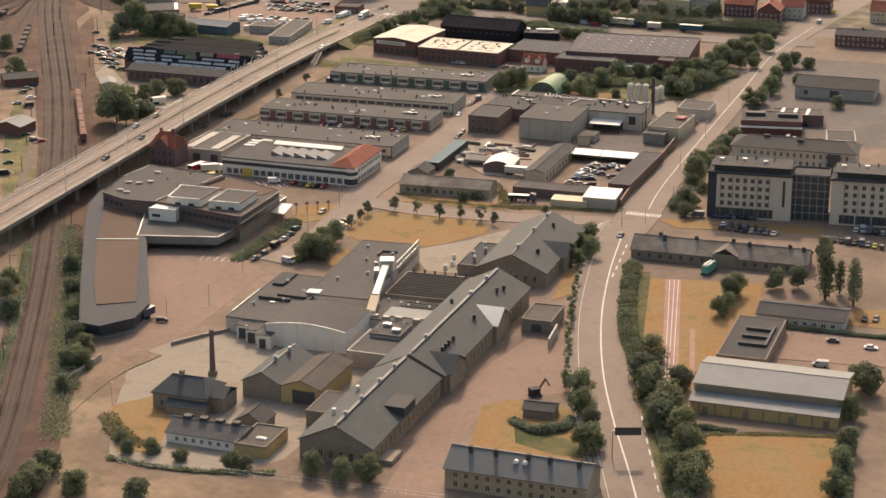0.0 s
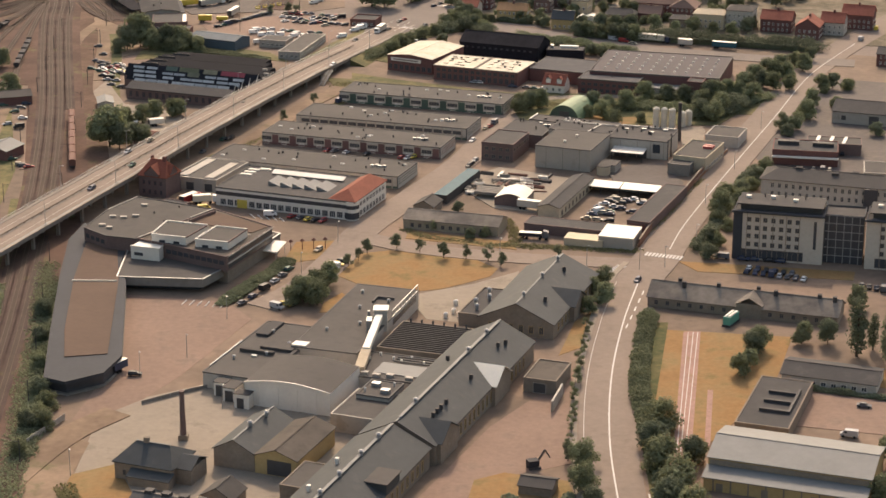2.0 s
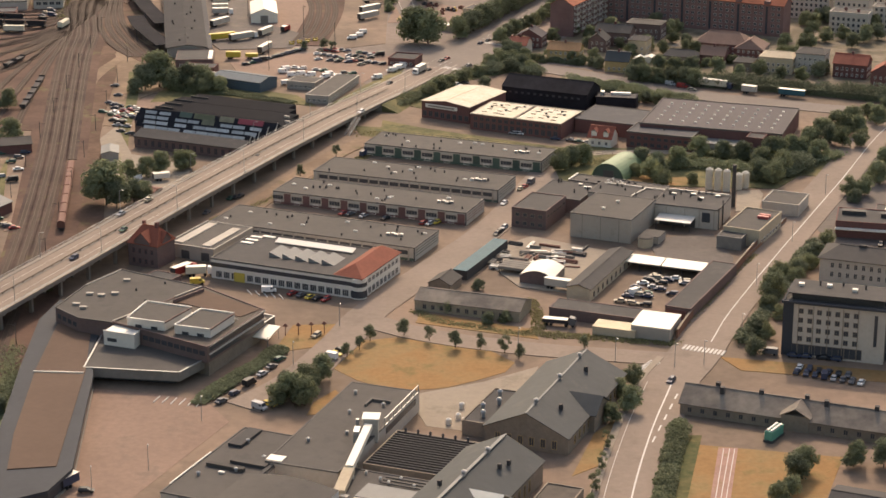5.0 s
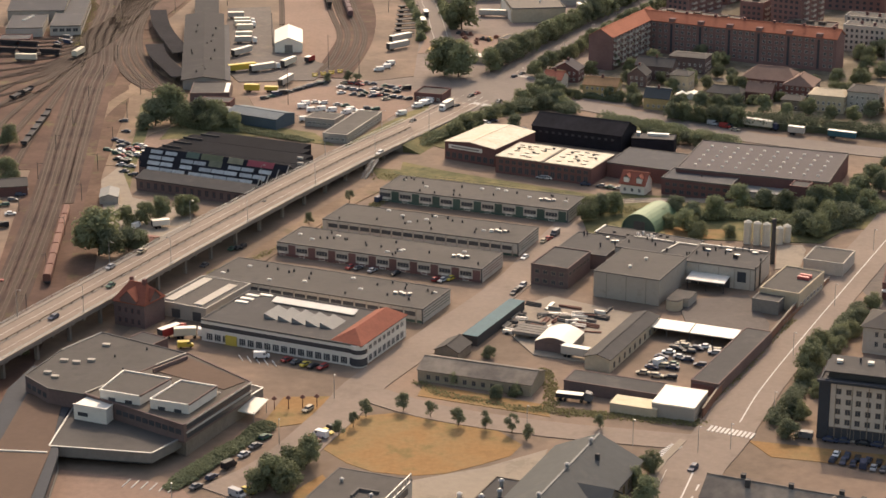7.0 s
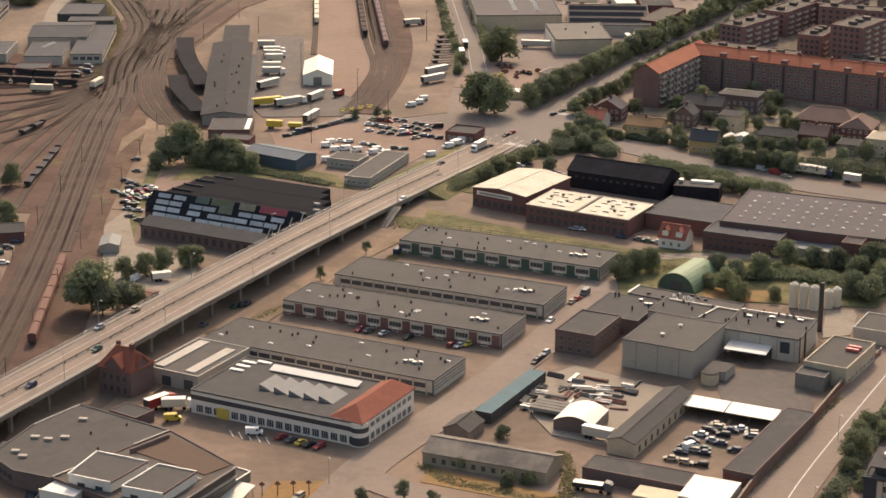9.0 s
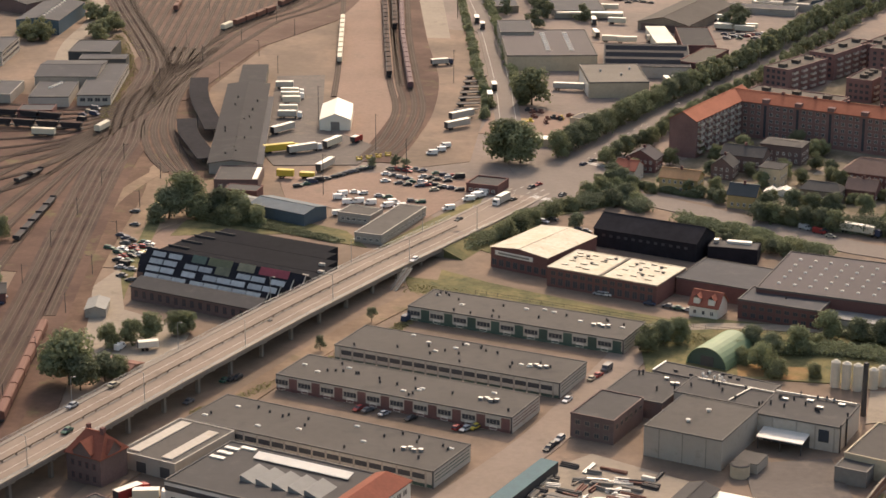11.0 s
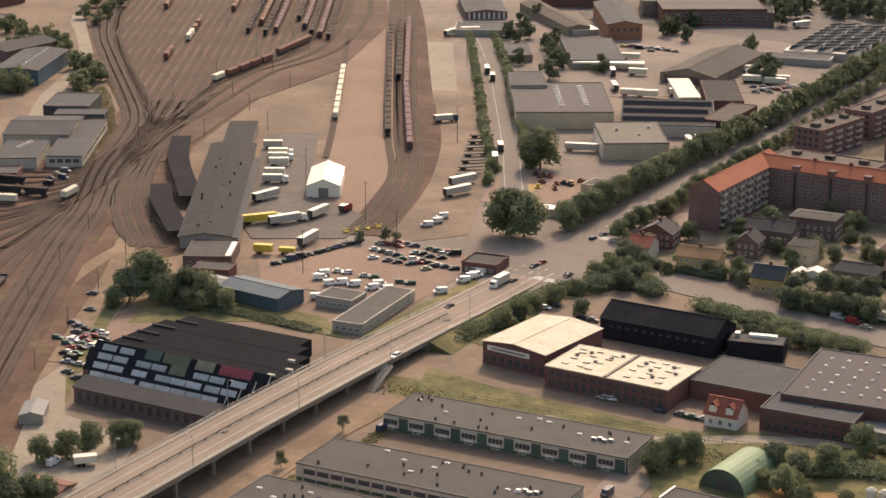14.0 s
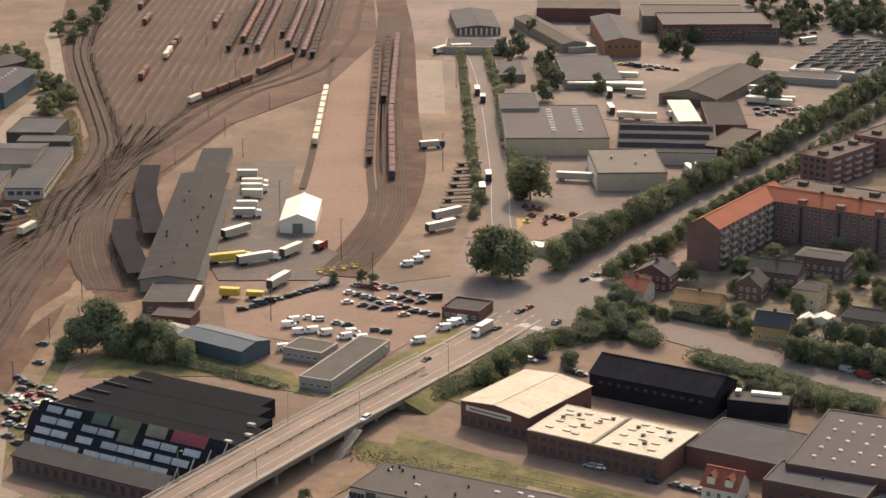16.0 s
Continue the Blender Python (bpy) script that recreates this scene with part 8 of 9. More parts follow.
plant("railway bushes", "bushy", 6, [(-109.6, 512.4), (-107.1, 519.7), (-111.2, 505.3), (-98.4, 508.8), (-80.4, 503.5), (-141.7, 645.2), (-148.3, 667.6), (-148.4, 679.3)])
plant("railway bushes", "bushy", 5, [(-112.7, 604.3), (-115.4, 599.5), (-112.5, 614.1), (-121.3, 645.2), (-126, 667.6), (-129.5, 691.4), (-113.9, 581), (-116.9, 624.1), (-110.2, 599.5)])
plant("railway bushes", "bushy", 4, [(-142.2, 796), (-140.4, 805.6)])
plant("garden trees", "bushy", 4, [(-90.6, 542.8), (-87.9, 534.9), (-72.3, 529.1), (-58, 525.3), (-53.9, 523.5), (-80.8, 534.9)])
plant("garden trees", "bushy", 3.5, [(-6.6, 785.5), (7.6, 776.2), (12.7, 778.8), (2.4, 808.7)])
plant("west trees", "round", 11, [(-340, 1393), (-337, 1401), (-346, 1398), (-335, 1395)])
plant("west trees", "round", 10, [(-384, 1522), (-378, 1526), (-371, 1529), (-362, 1520), (-355, 1510), (-350, 1500), (-405, 1553), (-396, 1548), (-390, 1538)])
plant("west trees", "round", 9, [(-205.1, 983.3), (-221, 1035.1)])
for group, mass in WOODS.items():
    me = bpy.data.meshes.new("wood")
    me.from_pydata(mass.v, [], mass.f)
    me.materials.append({"avenue trees": LEAF, "far trees": LEAFD}.get(group, LEAFL))
    tagged(new("distant_trees", me), "dense green trees far off among the " + group, "trees", kind="stuff")


def thicket(name, label, poly_pts, w, h, n, material, seed):
    """A hedge or thicket: leaf sprays heaped along a line."""
    rr = random.Random(seed)
    line = smooth_line(poly_pts, 1.0)
    m = Mesh()
    for _ in range(n):
        q = line[rr.randrange(len(line))]
        a = rr.uniform(0, 6.28)
        d = w / 2 * rr.random() ** 0.6
        lump = 0.82 + 0.2 * math.sin(q[0] * 0.55 + seed) + 0.18 * math.sin(q[1] * 0.38 + 1.7 * seed) + 0.12 * math.sin((q[0] + q[1]) * 1.1)
        d *= 0.75 + 0.35 * lump
        top = h * lump * (1 - 0.45 * min(1.0, d / (w / 2)) ** 2) * rr.uniform(0.75, 1.1)
        c = Vector((q[0] + d * math.cos(a), q[1] + d * math.sin(a), top if rr.random() < 0.6 else rr.uniform(0.1, 1) * top))
        n_ = Vector((rr.uniform(-0.7, 0.7), rr.uniform(-0.9, 0.5), 0.8)).normalized()
        p = n_.orthogonal().normalized()
        r = n_.cross(p)
        s = rr.uniform(0.22, 0.55)
        ring = [c + (p * math.cos(k) + r * math.sin(k)) * s * rr.uniform(0.6, 1.1) for k in (0, 1.3, 2.5, 3.8, 5.0)]
        m.add([c + n_ * s * 0.4] + ring, [(0, 1, 2), (0, 2, 3), (0, 3, 4), (0, 4, 5), (0, 5, 1)])
    body = ribbon(Mesh(), line, w * 0.6, h * 0.42, h * 0.42)
    t = thing(name, label, "hedge", kind="stuff")
    me = bpy.data.meshes.new("leaves")
    me.from_pydata(m.v, [], m.f)
    me.materials.append(material)
    part("leaves", me, None, t)
    if h > 1:
        part("twigs", body, LEAFD, t)


thicket("bank_scrub", "rough olive scrub along the ditch", [(-56, 1006), (-20, 990), (20, 974), (60, 964)], 14, 0.4, 4500, WEEDS, 21)
thicket("bank_scrub", "dry weeds among the parched grass", [(-97, 560), (-92, 548), (-86, 540)], 7, 0.8, 900, WEEDS, 26)
thicket("bank_scrub", "weeds between the tracks and the works", [(-244, 1225), (-252, 1262), (-262, 1320), (-280, 1370), (-300, 1415)], 7, 0.9, 2600, WEEDS, 22)
thicket("bank_scrub", "yellow weeds between the main tracks", [(-306, 1444), (-281, 1392), (-262, 1351), (-241, 1298), (-230, 1256)], 5, 0.35, 3400, WEEDS, 52)
thicket("bank_scrub", "green weeds along the railway verge", [(-110, 545), (-116, 590), (-123, 640), (-130, 690), (-139, 742)], 9, 0.95, 6500, LEAFL, 24)
thicket("hedge", "long trimmed green hedge beside the office", [(-73, 704), (-65, 724), (-56, 746)], 6.0, 2.0, 7800, LEAF, 1)
thicket("hedge", "tall green hedge beside the wide road", [(66, 694), (62, 665), (59, 630), (60, 600)], 6.5, 3.6, 9750, LEAFL, 2)
thicket("hedge", "overgrown hedge along the road verge", [(60, 600), (61, 570), (62, 545), (63, 500)], 5, 2.6, 4800, LEAF, 3)
thicket("hedge", "round clipped hedge on the lawn", [(20, 556), (26, 549), (34, 551), (36, 558)], 4, 2.2, 2100, LEAFD, 4)
thicket("hedge", "dense bushes on the railway verge", [(-131, 720), (-124, 670), (-117, 620), (-112, 580)], 8, 1.8, 5400, LEAF, 5)
thicket("hedge", "dense bushes on the railway verge", [(-150, 720), (-140, 650), (-136, 600), (-131, 560)], 4, 1.4, 2400, LEAFL, 6)
thicket("hedge", "bushes along the viaduct ramp", [(-50, 1052), (-38, 1075), (-30, 1100), (-14, 1122), (4, 1134)], 10, 3.4, 7800, LEAF, 7)
thicket("hedge", "overgrown hedge behind the black hall", [(29, 1105), (42, 1096), (56, 1087), (70, 1075), (83, 1069)], 10, 4.6, 9000, LEAF, 31)
thicket("hedge", "tall bushes at the junction corner", [(-10, 1117), (-2, 1132), (6, 1124), (13, 1116)], 9, 5.0, 6000, LEAFD, 32)
thicket("hedge", "long hedge along the terminal road", [(-72, 1262), (-79, 1308), (-92, 1366), (-104, 1427), (-119, 1497), (-137, 1584)], 5, 3.4, 9000, LEAF, 33)
thicket("bank_scrub", "dry weeds along the sports field", [(64, 547), (90, 547), (113, 545)], 3, 0.35, 1600, WEEDS, 35)
thicket("bank_scrub", "dry weeds along the shed verge", [(20, 768), (41, 766), (57, 764), (68, 763)], 6, 0.3, 1500, WEEDS, 36)
thicket("bank_scrub", "weeds at the foot of the brick wall", [(69, 777), (78, 798), (90, 833), (98, 853)], 2.4, 0.35, 900, WEEDS, 37)
thicket("bank_scrub", "weeds round the stone shed", [(-17, 786), (-8, 777), (6, 772), (20, 768), (24, 778), (20, 800)], 5, 0.3, 1500, WEEDS, 38)
thicket("bank_scrub", "weeds on the strip below the viaduct", [(-100, 880), (-91, 893), (-63, 946), (-54, 970), (-50, 990)], 5, 0.35, 2400, WEEDS, 39)
thicket("hedge", "bushes along the wide road before the offices", [(88, 764), (96, 790), (104, 818), (113, 846), (120, 866)], 6, 3.2, 8000, LEAFD, 40)
thicket("hedge", "dark trees behind the silos", [(104, 948), (112, 952), (120, 960), (126, 972)], 12, 6.0, 9000, LEAFD, 41)
thicket("hedge", "hedge along the side road", [(8, 1151), (20, 1146), (33, 1140)], 4, 2.8, 3900, LEAF, 9)
thicket("hedge", "dense green belt before the houses", [(58, 1116), (76, 1108), (100, 1102), (140, 1092), (176, 1080)], 13, 6.5, 15000, LEAFD, 10)
thicket("hedge", "overgrown bushes by the works", [(58, 960), (84, 964), (112, 962), (140, 985)], 10, 3.4, 6300, LEAF, 11)
thicket("hedge", "bushes before the factory front", [(84, 986), (104, 978), (128, 990)], 9, 4.0, 5100, LEAFD, 12)
thicket("hedge", "dry bushes on the scrub bank", [(-150, 1075), (-124, 1068), (-96, 1056)], 7, 1.6, 2700, LEAFL, 14)
thicket("hedge", "bushes at the factory fence", [(-92, 530), (-70, 522), (-46, 520)], 2.5, 1.1, 1050, LEAFL, 15)
thicket("hedge", "hedge beside the sports field", [(114, 545), (108, 520), (104, 495)], 5, 3.0, 3300, LEAF, 16)
thicket("hedge", "low hedge along the sports hall", [(68, 549), (74, 551), (82, 549)], 2.5, 1.5, 1050, LEAFD, 17)
thicket("hedge", "clipped hedges by the parking court", [(103, 636), (124, 629), (146, 622)], 2.6, 1.8, 2250, LEAFD, 18)

# ---- vehicles ----
def paint(name, c, rough=0.55):
    return mat(name, c, rough, 0.05, 0.3, 1.0, spec=0.25)


PAINTS = [paint("car_white", (0.72, 0.7, 0.66)), paint("car_silver", (0.35, 0.35, 0.35)), paint("car_black", (0.02, 0.02, 0.022)), paint("car_blue", (0.04, 0.05, 0.085)),
          paint("car_red", (0.28, 0.035, 0.03)), paint("car_green", (0.03, 0.09, 0.06)), paint("car_grey", (0.1, 0.1, 0.105)), paint("car_beige", (0.4, 0.34, 0.24)), paint("car_yellow", (0.55, 0.4, 0.06))]
COLOURS = ["white", "silver", "black", "dark blue", "red", "dark green", "dark grey", "beige", "yellow"]


def wheels(t, xs, half, r=0.33, w=0.22):
    key = ("wheel", r, w, half)
    if key not in STORE:
        m = Mesh()
        n = 10
        ring = [(r * math.cos(2 * math.pi * i / n), r * math.sin(2 * math.pi * i / n)) for i in range(n)]
        for s in (-half, half):
            m.add([(a, s - w / 2, b) for a, b in ring] + [(a, s + w / 2, b) for a, b in ring], [tuple(range(n)), tuple(range(2 * n - 1, n - 1, -1))] + [(i, n + i, n + (i + 1) % n, (i + 1) % n) for i in range(n)])
        m.box(-0.06, -half, -0.06, 0.06, half, 0.06)
        STORE[key] = m.data("axle", TYRE)
    for x in xs:
        part("axle", STORE[key], None, t).matrix_basis = pose(x, 0, r)


def hull(profile, half, taper=0.0):
    """A body from a side profile, drawn in over its width towards the top by taper."""
    top = max(z for _, z in profile)
    low = min(z for _, z in profile)
    k = len(profile)
    wd = [half * (1 - taper * (z - low) / (top - low)) for _, z in profile]
    return Mesh().add([(x, -w, z) for (x, z), w in zip(profile, wd)] + [(x, w, z) for (x, z), w in zip(profile, wd)],
                      [tuple(range(k)), tuple(range(2 * k - 1, k - 1, -1))] + [(i, k + i, k + (i + 1) % k, (i + 1) % k) for i in range(k)])


def make_car(kind, c):
    """kind: saloon, estate or van, at the origin, nose towards +x."""
    word = {"saloon": "small saloon car", "estate": "estate car", "van": "delivery van"}[kind]
    t = thing("van" if kind == "van" else "car", COLOURS[c] + " " + word + " standing on asphalt", "van" if kind == "van" else "car")
    if kind == "van":
        part("body", hull([(-2.5, 0.35), (2.4, 0.35), (2.5, 0.95), (1.75, 1.25), (1.2, 2.15), (-2.45, 2.2)], 0.95, 0.06), PAINTS[c], t)
        part("windscreen", hull([(1.28, 1.98), (1.72, 1.3), (1.8, 1.3), (1.34, 2.02)], 0.8), GLASS, t)
        part("side_window", Mesh().box(0.5, -0.955, 1.3, 1.25, 0.955, 1.85), GLASS, t)
        wheels(t, (-1.6, 1.6), 0.86, 0.35)
    else:
        back = -2.15
        part("body", hull([(back, 0.3), (2.1, 0.3), (2.15, 0.62), (1.05, 0.86), (-1.7, 0.9), (back, 0.8)], 0.85, 0.06), PAINTS[c], t)
        tail = -1.95 if kind == "estate" else -1.25
        part("glasshouse", hull([(tail - 0.2, 0.86), (1.0, 0.86), (0.4, 1.32), (tail + 0.15, 1.34)], 0.76, 0.16), GLASS, t)
        part("roof", hull([(tail + 0.05, 1.33), (0.46, 1.31), (0.36, 1.4), (tail + 0.2, 1.43)], 0.66, 0.1), PAINTS[c], t)
        wheels(t, (-1.3, 1.35), 0.76, 0.31)
    return t


GARAGE = {}


def park(kind, c, x, y, z, rz, group):
    if (kind, c) not in GARAGE:
        GARAGE[(kind, c)] = make_car(kind, c)
        t = GARAGE[(kind, c)]
        t.matrix_basis = pose(x, y, z, 0, 0, rz)
    else:
        t = copy_thing(GARAGE[(kind, c)], pose(x, y, z, 0, 0, rz))
    tagged(t, group=group)


rr = random.Random(77)


def line_up(group, heading, z, places):
    """Parked cars of mixed kinds and colours."""
    for x, y in places:
        vans = "van" in group or "gatehouse" in group
        dark = "dark" in group
        kind = "van" if vans or rr.random() < 0.1 else rr.choice(("saloon", "saloon", "estate"))
        c = 0 if vans else rr.choice((2, 6, 3, 2, 5) if dark else (0, 1, 2, 6, 2, 3, 4, 6, 3, 5, 2, 7) if rr.random() < 0.97 else (8,))
        park(kind, c, x, y, z + (0.17 if z == 0 else 0.05), heading + rr.choice((0, 180)) + rr.uniform(-5, 5), group)


line_up("cars parked along the hedge", 62, 0, [(-66.7, 703.9), (-63.9, 710.4), (-60.8, 718.2), (-58.2, 726.1), (-56.2, 732.2), (-54.6, 738.7), (-46.2, 760.1)])
line_up("cars parked by the grove", -30, 0, [(-54.8, 699.8), (-52.3, 702.6), (-50.4, 704.5), (-40.9, 738.2), (-39.5, 741.6), (-38.1, 744.2), (-36.6, 746.8)])
line_up("cars before the showroom", 60, 0, [(-59.3, 798.9), (-56.2, 797.3), (-52.9, 795.7), (-50.4, 794.5), (-47.4, 793.9)])
line_up("cars before the red-door warehouse", 60, 0, [(-53.2, 889.6), (-50.3, 888.9), (-45, 887.1), (-36.7, 884.6), (-22, 880), (-19.6, 879.3), (-17.1, 881.2)])
line_up("cars in the works yard", -10, 0, [(49.9, 799.6), (52.5, 804.5), (55, 809.5), (54.3, 797.5), (58.8, 804.9), (53.5, 808.1), (55.4, 813.6), (57.6, 818.1), (60.4, 821.4), (63.1, 823.9), (55.6, 806.4)])
line_up("cars in the works yard", -10, 0, [(58.7, 807.7), (61.2, 814.1), (64, 819), (66.3, 822.3), (59.9, 823.5), (62.3, 825.9), (68.7, 823.9), (71.9, 821), (67.3, 808.1), (63.3, 812.4), (58.2, 796.9), (71.9, 819)])
line_up("cars beside the teal shed", 70, 0, [(7.9, 876.7), (6.8, 872.5), (5.6, 868.9), (6.6, 907.2), (12, 926.6), (13.6, 929.8), (15.7, 935.4), (-54.2, 971.6)])
line_up("cars under the viaduct", 70, 0, [(-98.3, 905.7), (-96.7, 907), (-95.2, 908.4), (-104.3, 886.3)])
line_up("cars before the tall block", 75, 0, [(102.7, 739.9), (105.4, 738.8), (108, 737.8), (110.7, 736.7), (113.3, 735.6), (115.9, 734.6), (118.5, 733.5), (121.1, 732.5)])
line_up("cars before the tall block", -16, 0, [(95.7, 755.2), (102.9, 753.4), (106.2, 753), (111.7, 752.1), (115.2, 751.2)])
line_up("cars in the rear lot", 75, 0, [(143.5, 867), (147, 865.7), (149.6, 865.1), (158.6, 890.1)])
line_up("cars in the parking court", -15, 0, [(123.2, 621), (133.8, 614.5), (115.4, 599.4)])
line_up("cars in the parking court", 70, 0, [(136.8, 640.8), (140.5, 640.8)])
line_up("cars behind the barracks", 75, 0, [(103.9, 743.7), (106.7, 742.6), (109.5, 741.5), (112.3, 740.4), (115.1, 739.3), (117.8, 738.2), (152, 736.8), (154.3, 735.8), (156.5, 734.7), (158.8, 733.7), (161, 732.7), (139.8, 726.6), (142, 725.3), (144.3, 724.1), (146.5, 722.8), (148.7, 721.6), (150.9, 720.3), (153, 719.1), (155.2, 717.9), (157.4, 716.6)])
line_up("cars in the black works yard", -10, 0, [(-175.1, 1045.2), (-172, 1042.4), (-171.3, 1030.3), (-166.4, 1027), (-164.9, 1035.3), (-161.4, 1033.4), (-163.8, 1025.9), (-161.8, 1029.3), (-169.2, 1018.8), (-165.3, 1017.8), (-165.8, 1010), (-161.3, 1008.4), (-162.2, 1000.7), (-157.4, 996.3), (-164.2, 1039.5), (-177, 1031.9)])
line_up("cars in the black works yard", -8, 0, [(-177.7, 1048), (-174.4, 1044.4), (-168, 1035.4), (-172.2, 1032.1), (-166.5, 1040.7), (-163.8, 1036.2), (-172, 1027.2), (-165.5, 1029.9), (-161.9, 1026.6), (-166, 1023.4), (-169.2, 1018), (-177.2, 1062.5), (-182.7, 1080)])
line_up("white vans in the car park", 25, 0, [(-108.3, 1112.8), (-108.4, 1117.6), (-103.1, 1106.5), (-99.7, 1108.4), (-94.5, 1107), (-87.2, 1104.2), (-85.5, 1109.2), (-81.8, 1103.5), (-103.6, 1090.2), (-62.6, 1104.7)])
line_up("cars in the car park", 22, 0, [(-95.1, 1141.6), (-89.2, 1139.4), (-85.2, 1137.6), (-84.7, 1142.2), (-80, 1136.7), (-77.4, 1138.4), (-73, 1131.7), (-71.2, 1135.1), (-70.1, 1136.6), (-81.1, 1150.7), (-77.9, 1150), (-74.9, 1147.3), (-70.1, 1146.2), (-70.2, 1151.4)])
line_up("cars in the car park", -20, 0, [(-96.8, 1161.2), (-94.1, 1160.4), (-92, 1160.1), (-89, 1158.6)])
line_up("dark cars at the yard edge", 30, 0, [(-128.7, 1127.6), (-126.5, 1130.9), (-124.3, 1134.2), (-122.1, 1137.5), (-119.9, 1140.9), (-117.6, 1144.2), (-115.3, 1147.6), (-113.1, 1151.1), (-110.8, 1154.5), (-108.5, 1158), (-106.1, 1161.5), (-116.6, 1146.1), (-114.4, 1149.6), (-112.2, 1153), (-110.1, 1156.6), (-107.9, 1160.1), (-105.6, 1163.7)])
line_up("cars in the car park", 15, 0, [(-97 + 3.4 * i, 1152.5 - 1.9 * i) for i in range(11) if i not in (4, 8)])
line_up("cars in the car park", 15, 0, [(-90 + 3.4 * i, 1163.5 - 1.6 * i) for i in range(8) if i not in (3,)])
line_up("cars in the car park", 15, 0, [(-104 + 3.6 * i, 1122.5 - 1.2 * i) for i in range(9) if i not in (2, 5, 6)])
line_up("cars at the gatehouse", 20, 0, [(-57, 1119.3), (-55.5, 1123.8), (-53.4, 1126.1), (-51.9, 1130.6), (-80.5, 1202.2), (-81.5, 1194.6), (-84.1, 1188.9)])
line_up("cars on the viaduct", 72.5, 5.5, [(-94.1, 944.5), (-60.6, 1020), (-53.4, 1072.5)])
line_up("cars on the viaduct", 72.5, 7.6, [(-124, 877.2), (-130.4, 859.1), (-135.4, 808.4), (-125.4, 840.5)])
line_up("cars on the avenue", 65, 0, [(-17.7, 1182.8), (-14.4, 1189), (-39.4, 1122.6), (-32.6, 1146.8), (-20.8, 1132.2), (30.9, 1391.5), (-34.8, 1141.9), (-21, 1133.9)])
line_up("cars on the wide road", -110, 0, [(64.6, 730), (201.2, 1104.9), (213.2, 1130.1)])
line_up("cars in the lot behind the black hall", -20, 0, [(-23.6, 1094), (-20.5, 1097.9), (-9.8, 1085.7), (-6, 1083.8), (45.9, 1080.5), (49.3, 1080.2), (59.7, 1075.6), (63.1, 1076.2), (65.7, 1074.2), (56.3, 1077.4)])
line_up("cars along the lane", -20, 0, [(-4.4, 1015), (-1.8, 1013.8), (6, 1009.3), (8.4, 1008.9), (24, 1001.6), (30.3, 1000), (34.2, 998.3), (37.4, 997.3)])
line_up("cars on the side road", -25, 0, [(75.5, 1101.7), (80.7, 1097.4), (85, 1093), (82.5, 1100.4)])
line_up("cars by the west sheds", 20, 0, [(-196.2, 949.9), (-190.2, 939), (-194.7, 928.4), (-180.4, 873.7), (-175.4, 866.2), (-171.1, 862.5), (-203.6, 961), (-188.5, 923.2), (-173.8, 864.4), (-183.5, 846.3), (-178.9, 828.9), (-177.2, 812.2)])
line_up("cars by the west sheds", 10, 0, [(-212.4, 1000.8), (-204.2, 987.1), (-203.1, 976.4), (-193.9, 963.7), (-194.7, 956.8), (-207.3, 986.6), (-195.2, 970.5)])
line_up("cars at the far works", -10, 0, [(-31.4, 1564), (-27.4, 1569.3), (-22.7, 1567.1), (-18, 1564.9), (-38.1, 1570.4), (29.2, 1477.3), (33.6, 1471.7), (37.8, 1466.2), (41.6, 1473.2), (45.8, 1467.7), (51.1, 1471.1), (31.2, 1465), (34.6, 1478.3)])
line_up("cars beyond the west works", -15, 0, [(-256.4, 1231.7), (-255.7, 1238.8), (-254, 1243.5), (-253.6, 1221.9), (-250.8, 1232.7)])
line_up("cars at the far works", -10, 0, [(40.4, 1732.2), (46.2, 1704.6), (53.5, 1744.3), (60.7, 1716.6), (67.5, 1690), (51.5, 1687.1), (36.1, 1761.3), (-123.3, 1603.2), (-117.5, 1587.7), (-46.3, 1331.7), (-43.6, 1329.2)])
line_up("cars at the far works", -10, 0, [(30.8, 1469.1), (32.7, 1470.3), (34.5, 1471.5), (36.3, 1472.8), (38.2, 1474.0), (40.0, 1475.3), (41.9, 1476.5), (43.7, 1477.8), (45.6, 1479.0), (47.5, 1480.3), (49.3, 1481.6), (-47.8, 1574.5), (-45.1, 1574.1), (-42.3, 1573.7), (-39.5, 1573.3), (-36.8, 1572.9), (-34.0, 1572.5), (-31.2, 1572.1), (-28.5, 1571.7), (-25.7, 1571.3)])
line_up("cars by the cottage lane", -20, 0, [(-173.3, 1038.7), (-168.3, 1033.6), (-168.8, 1022.9), (-164.7, 1028.4), (-161.1, 1023.3), (-165.5, 1012.6)])


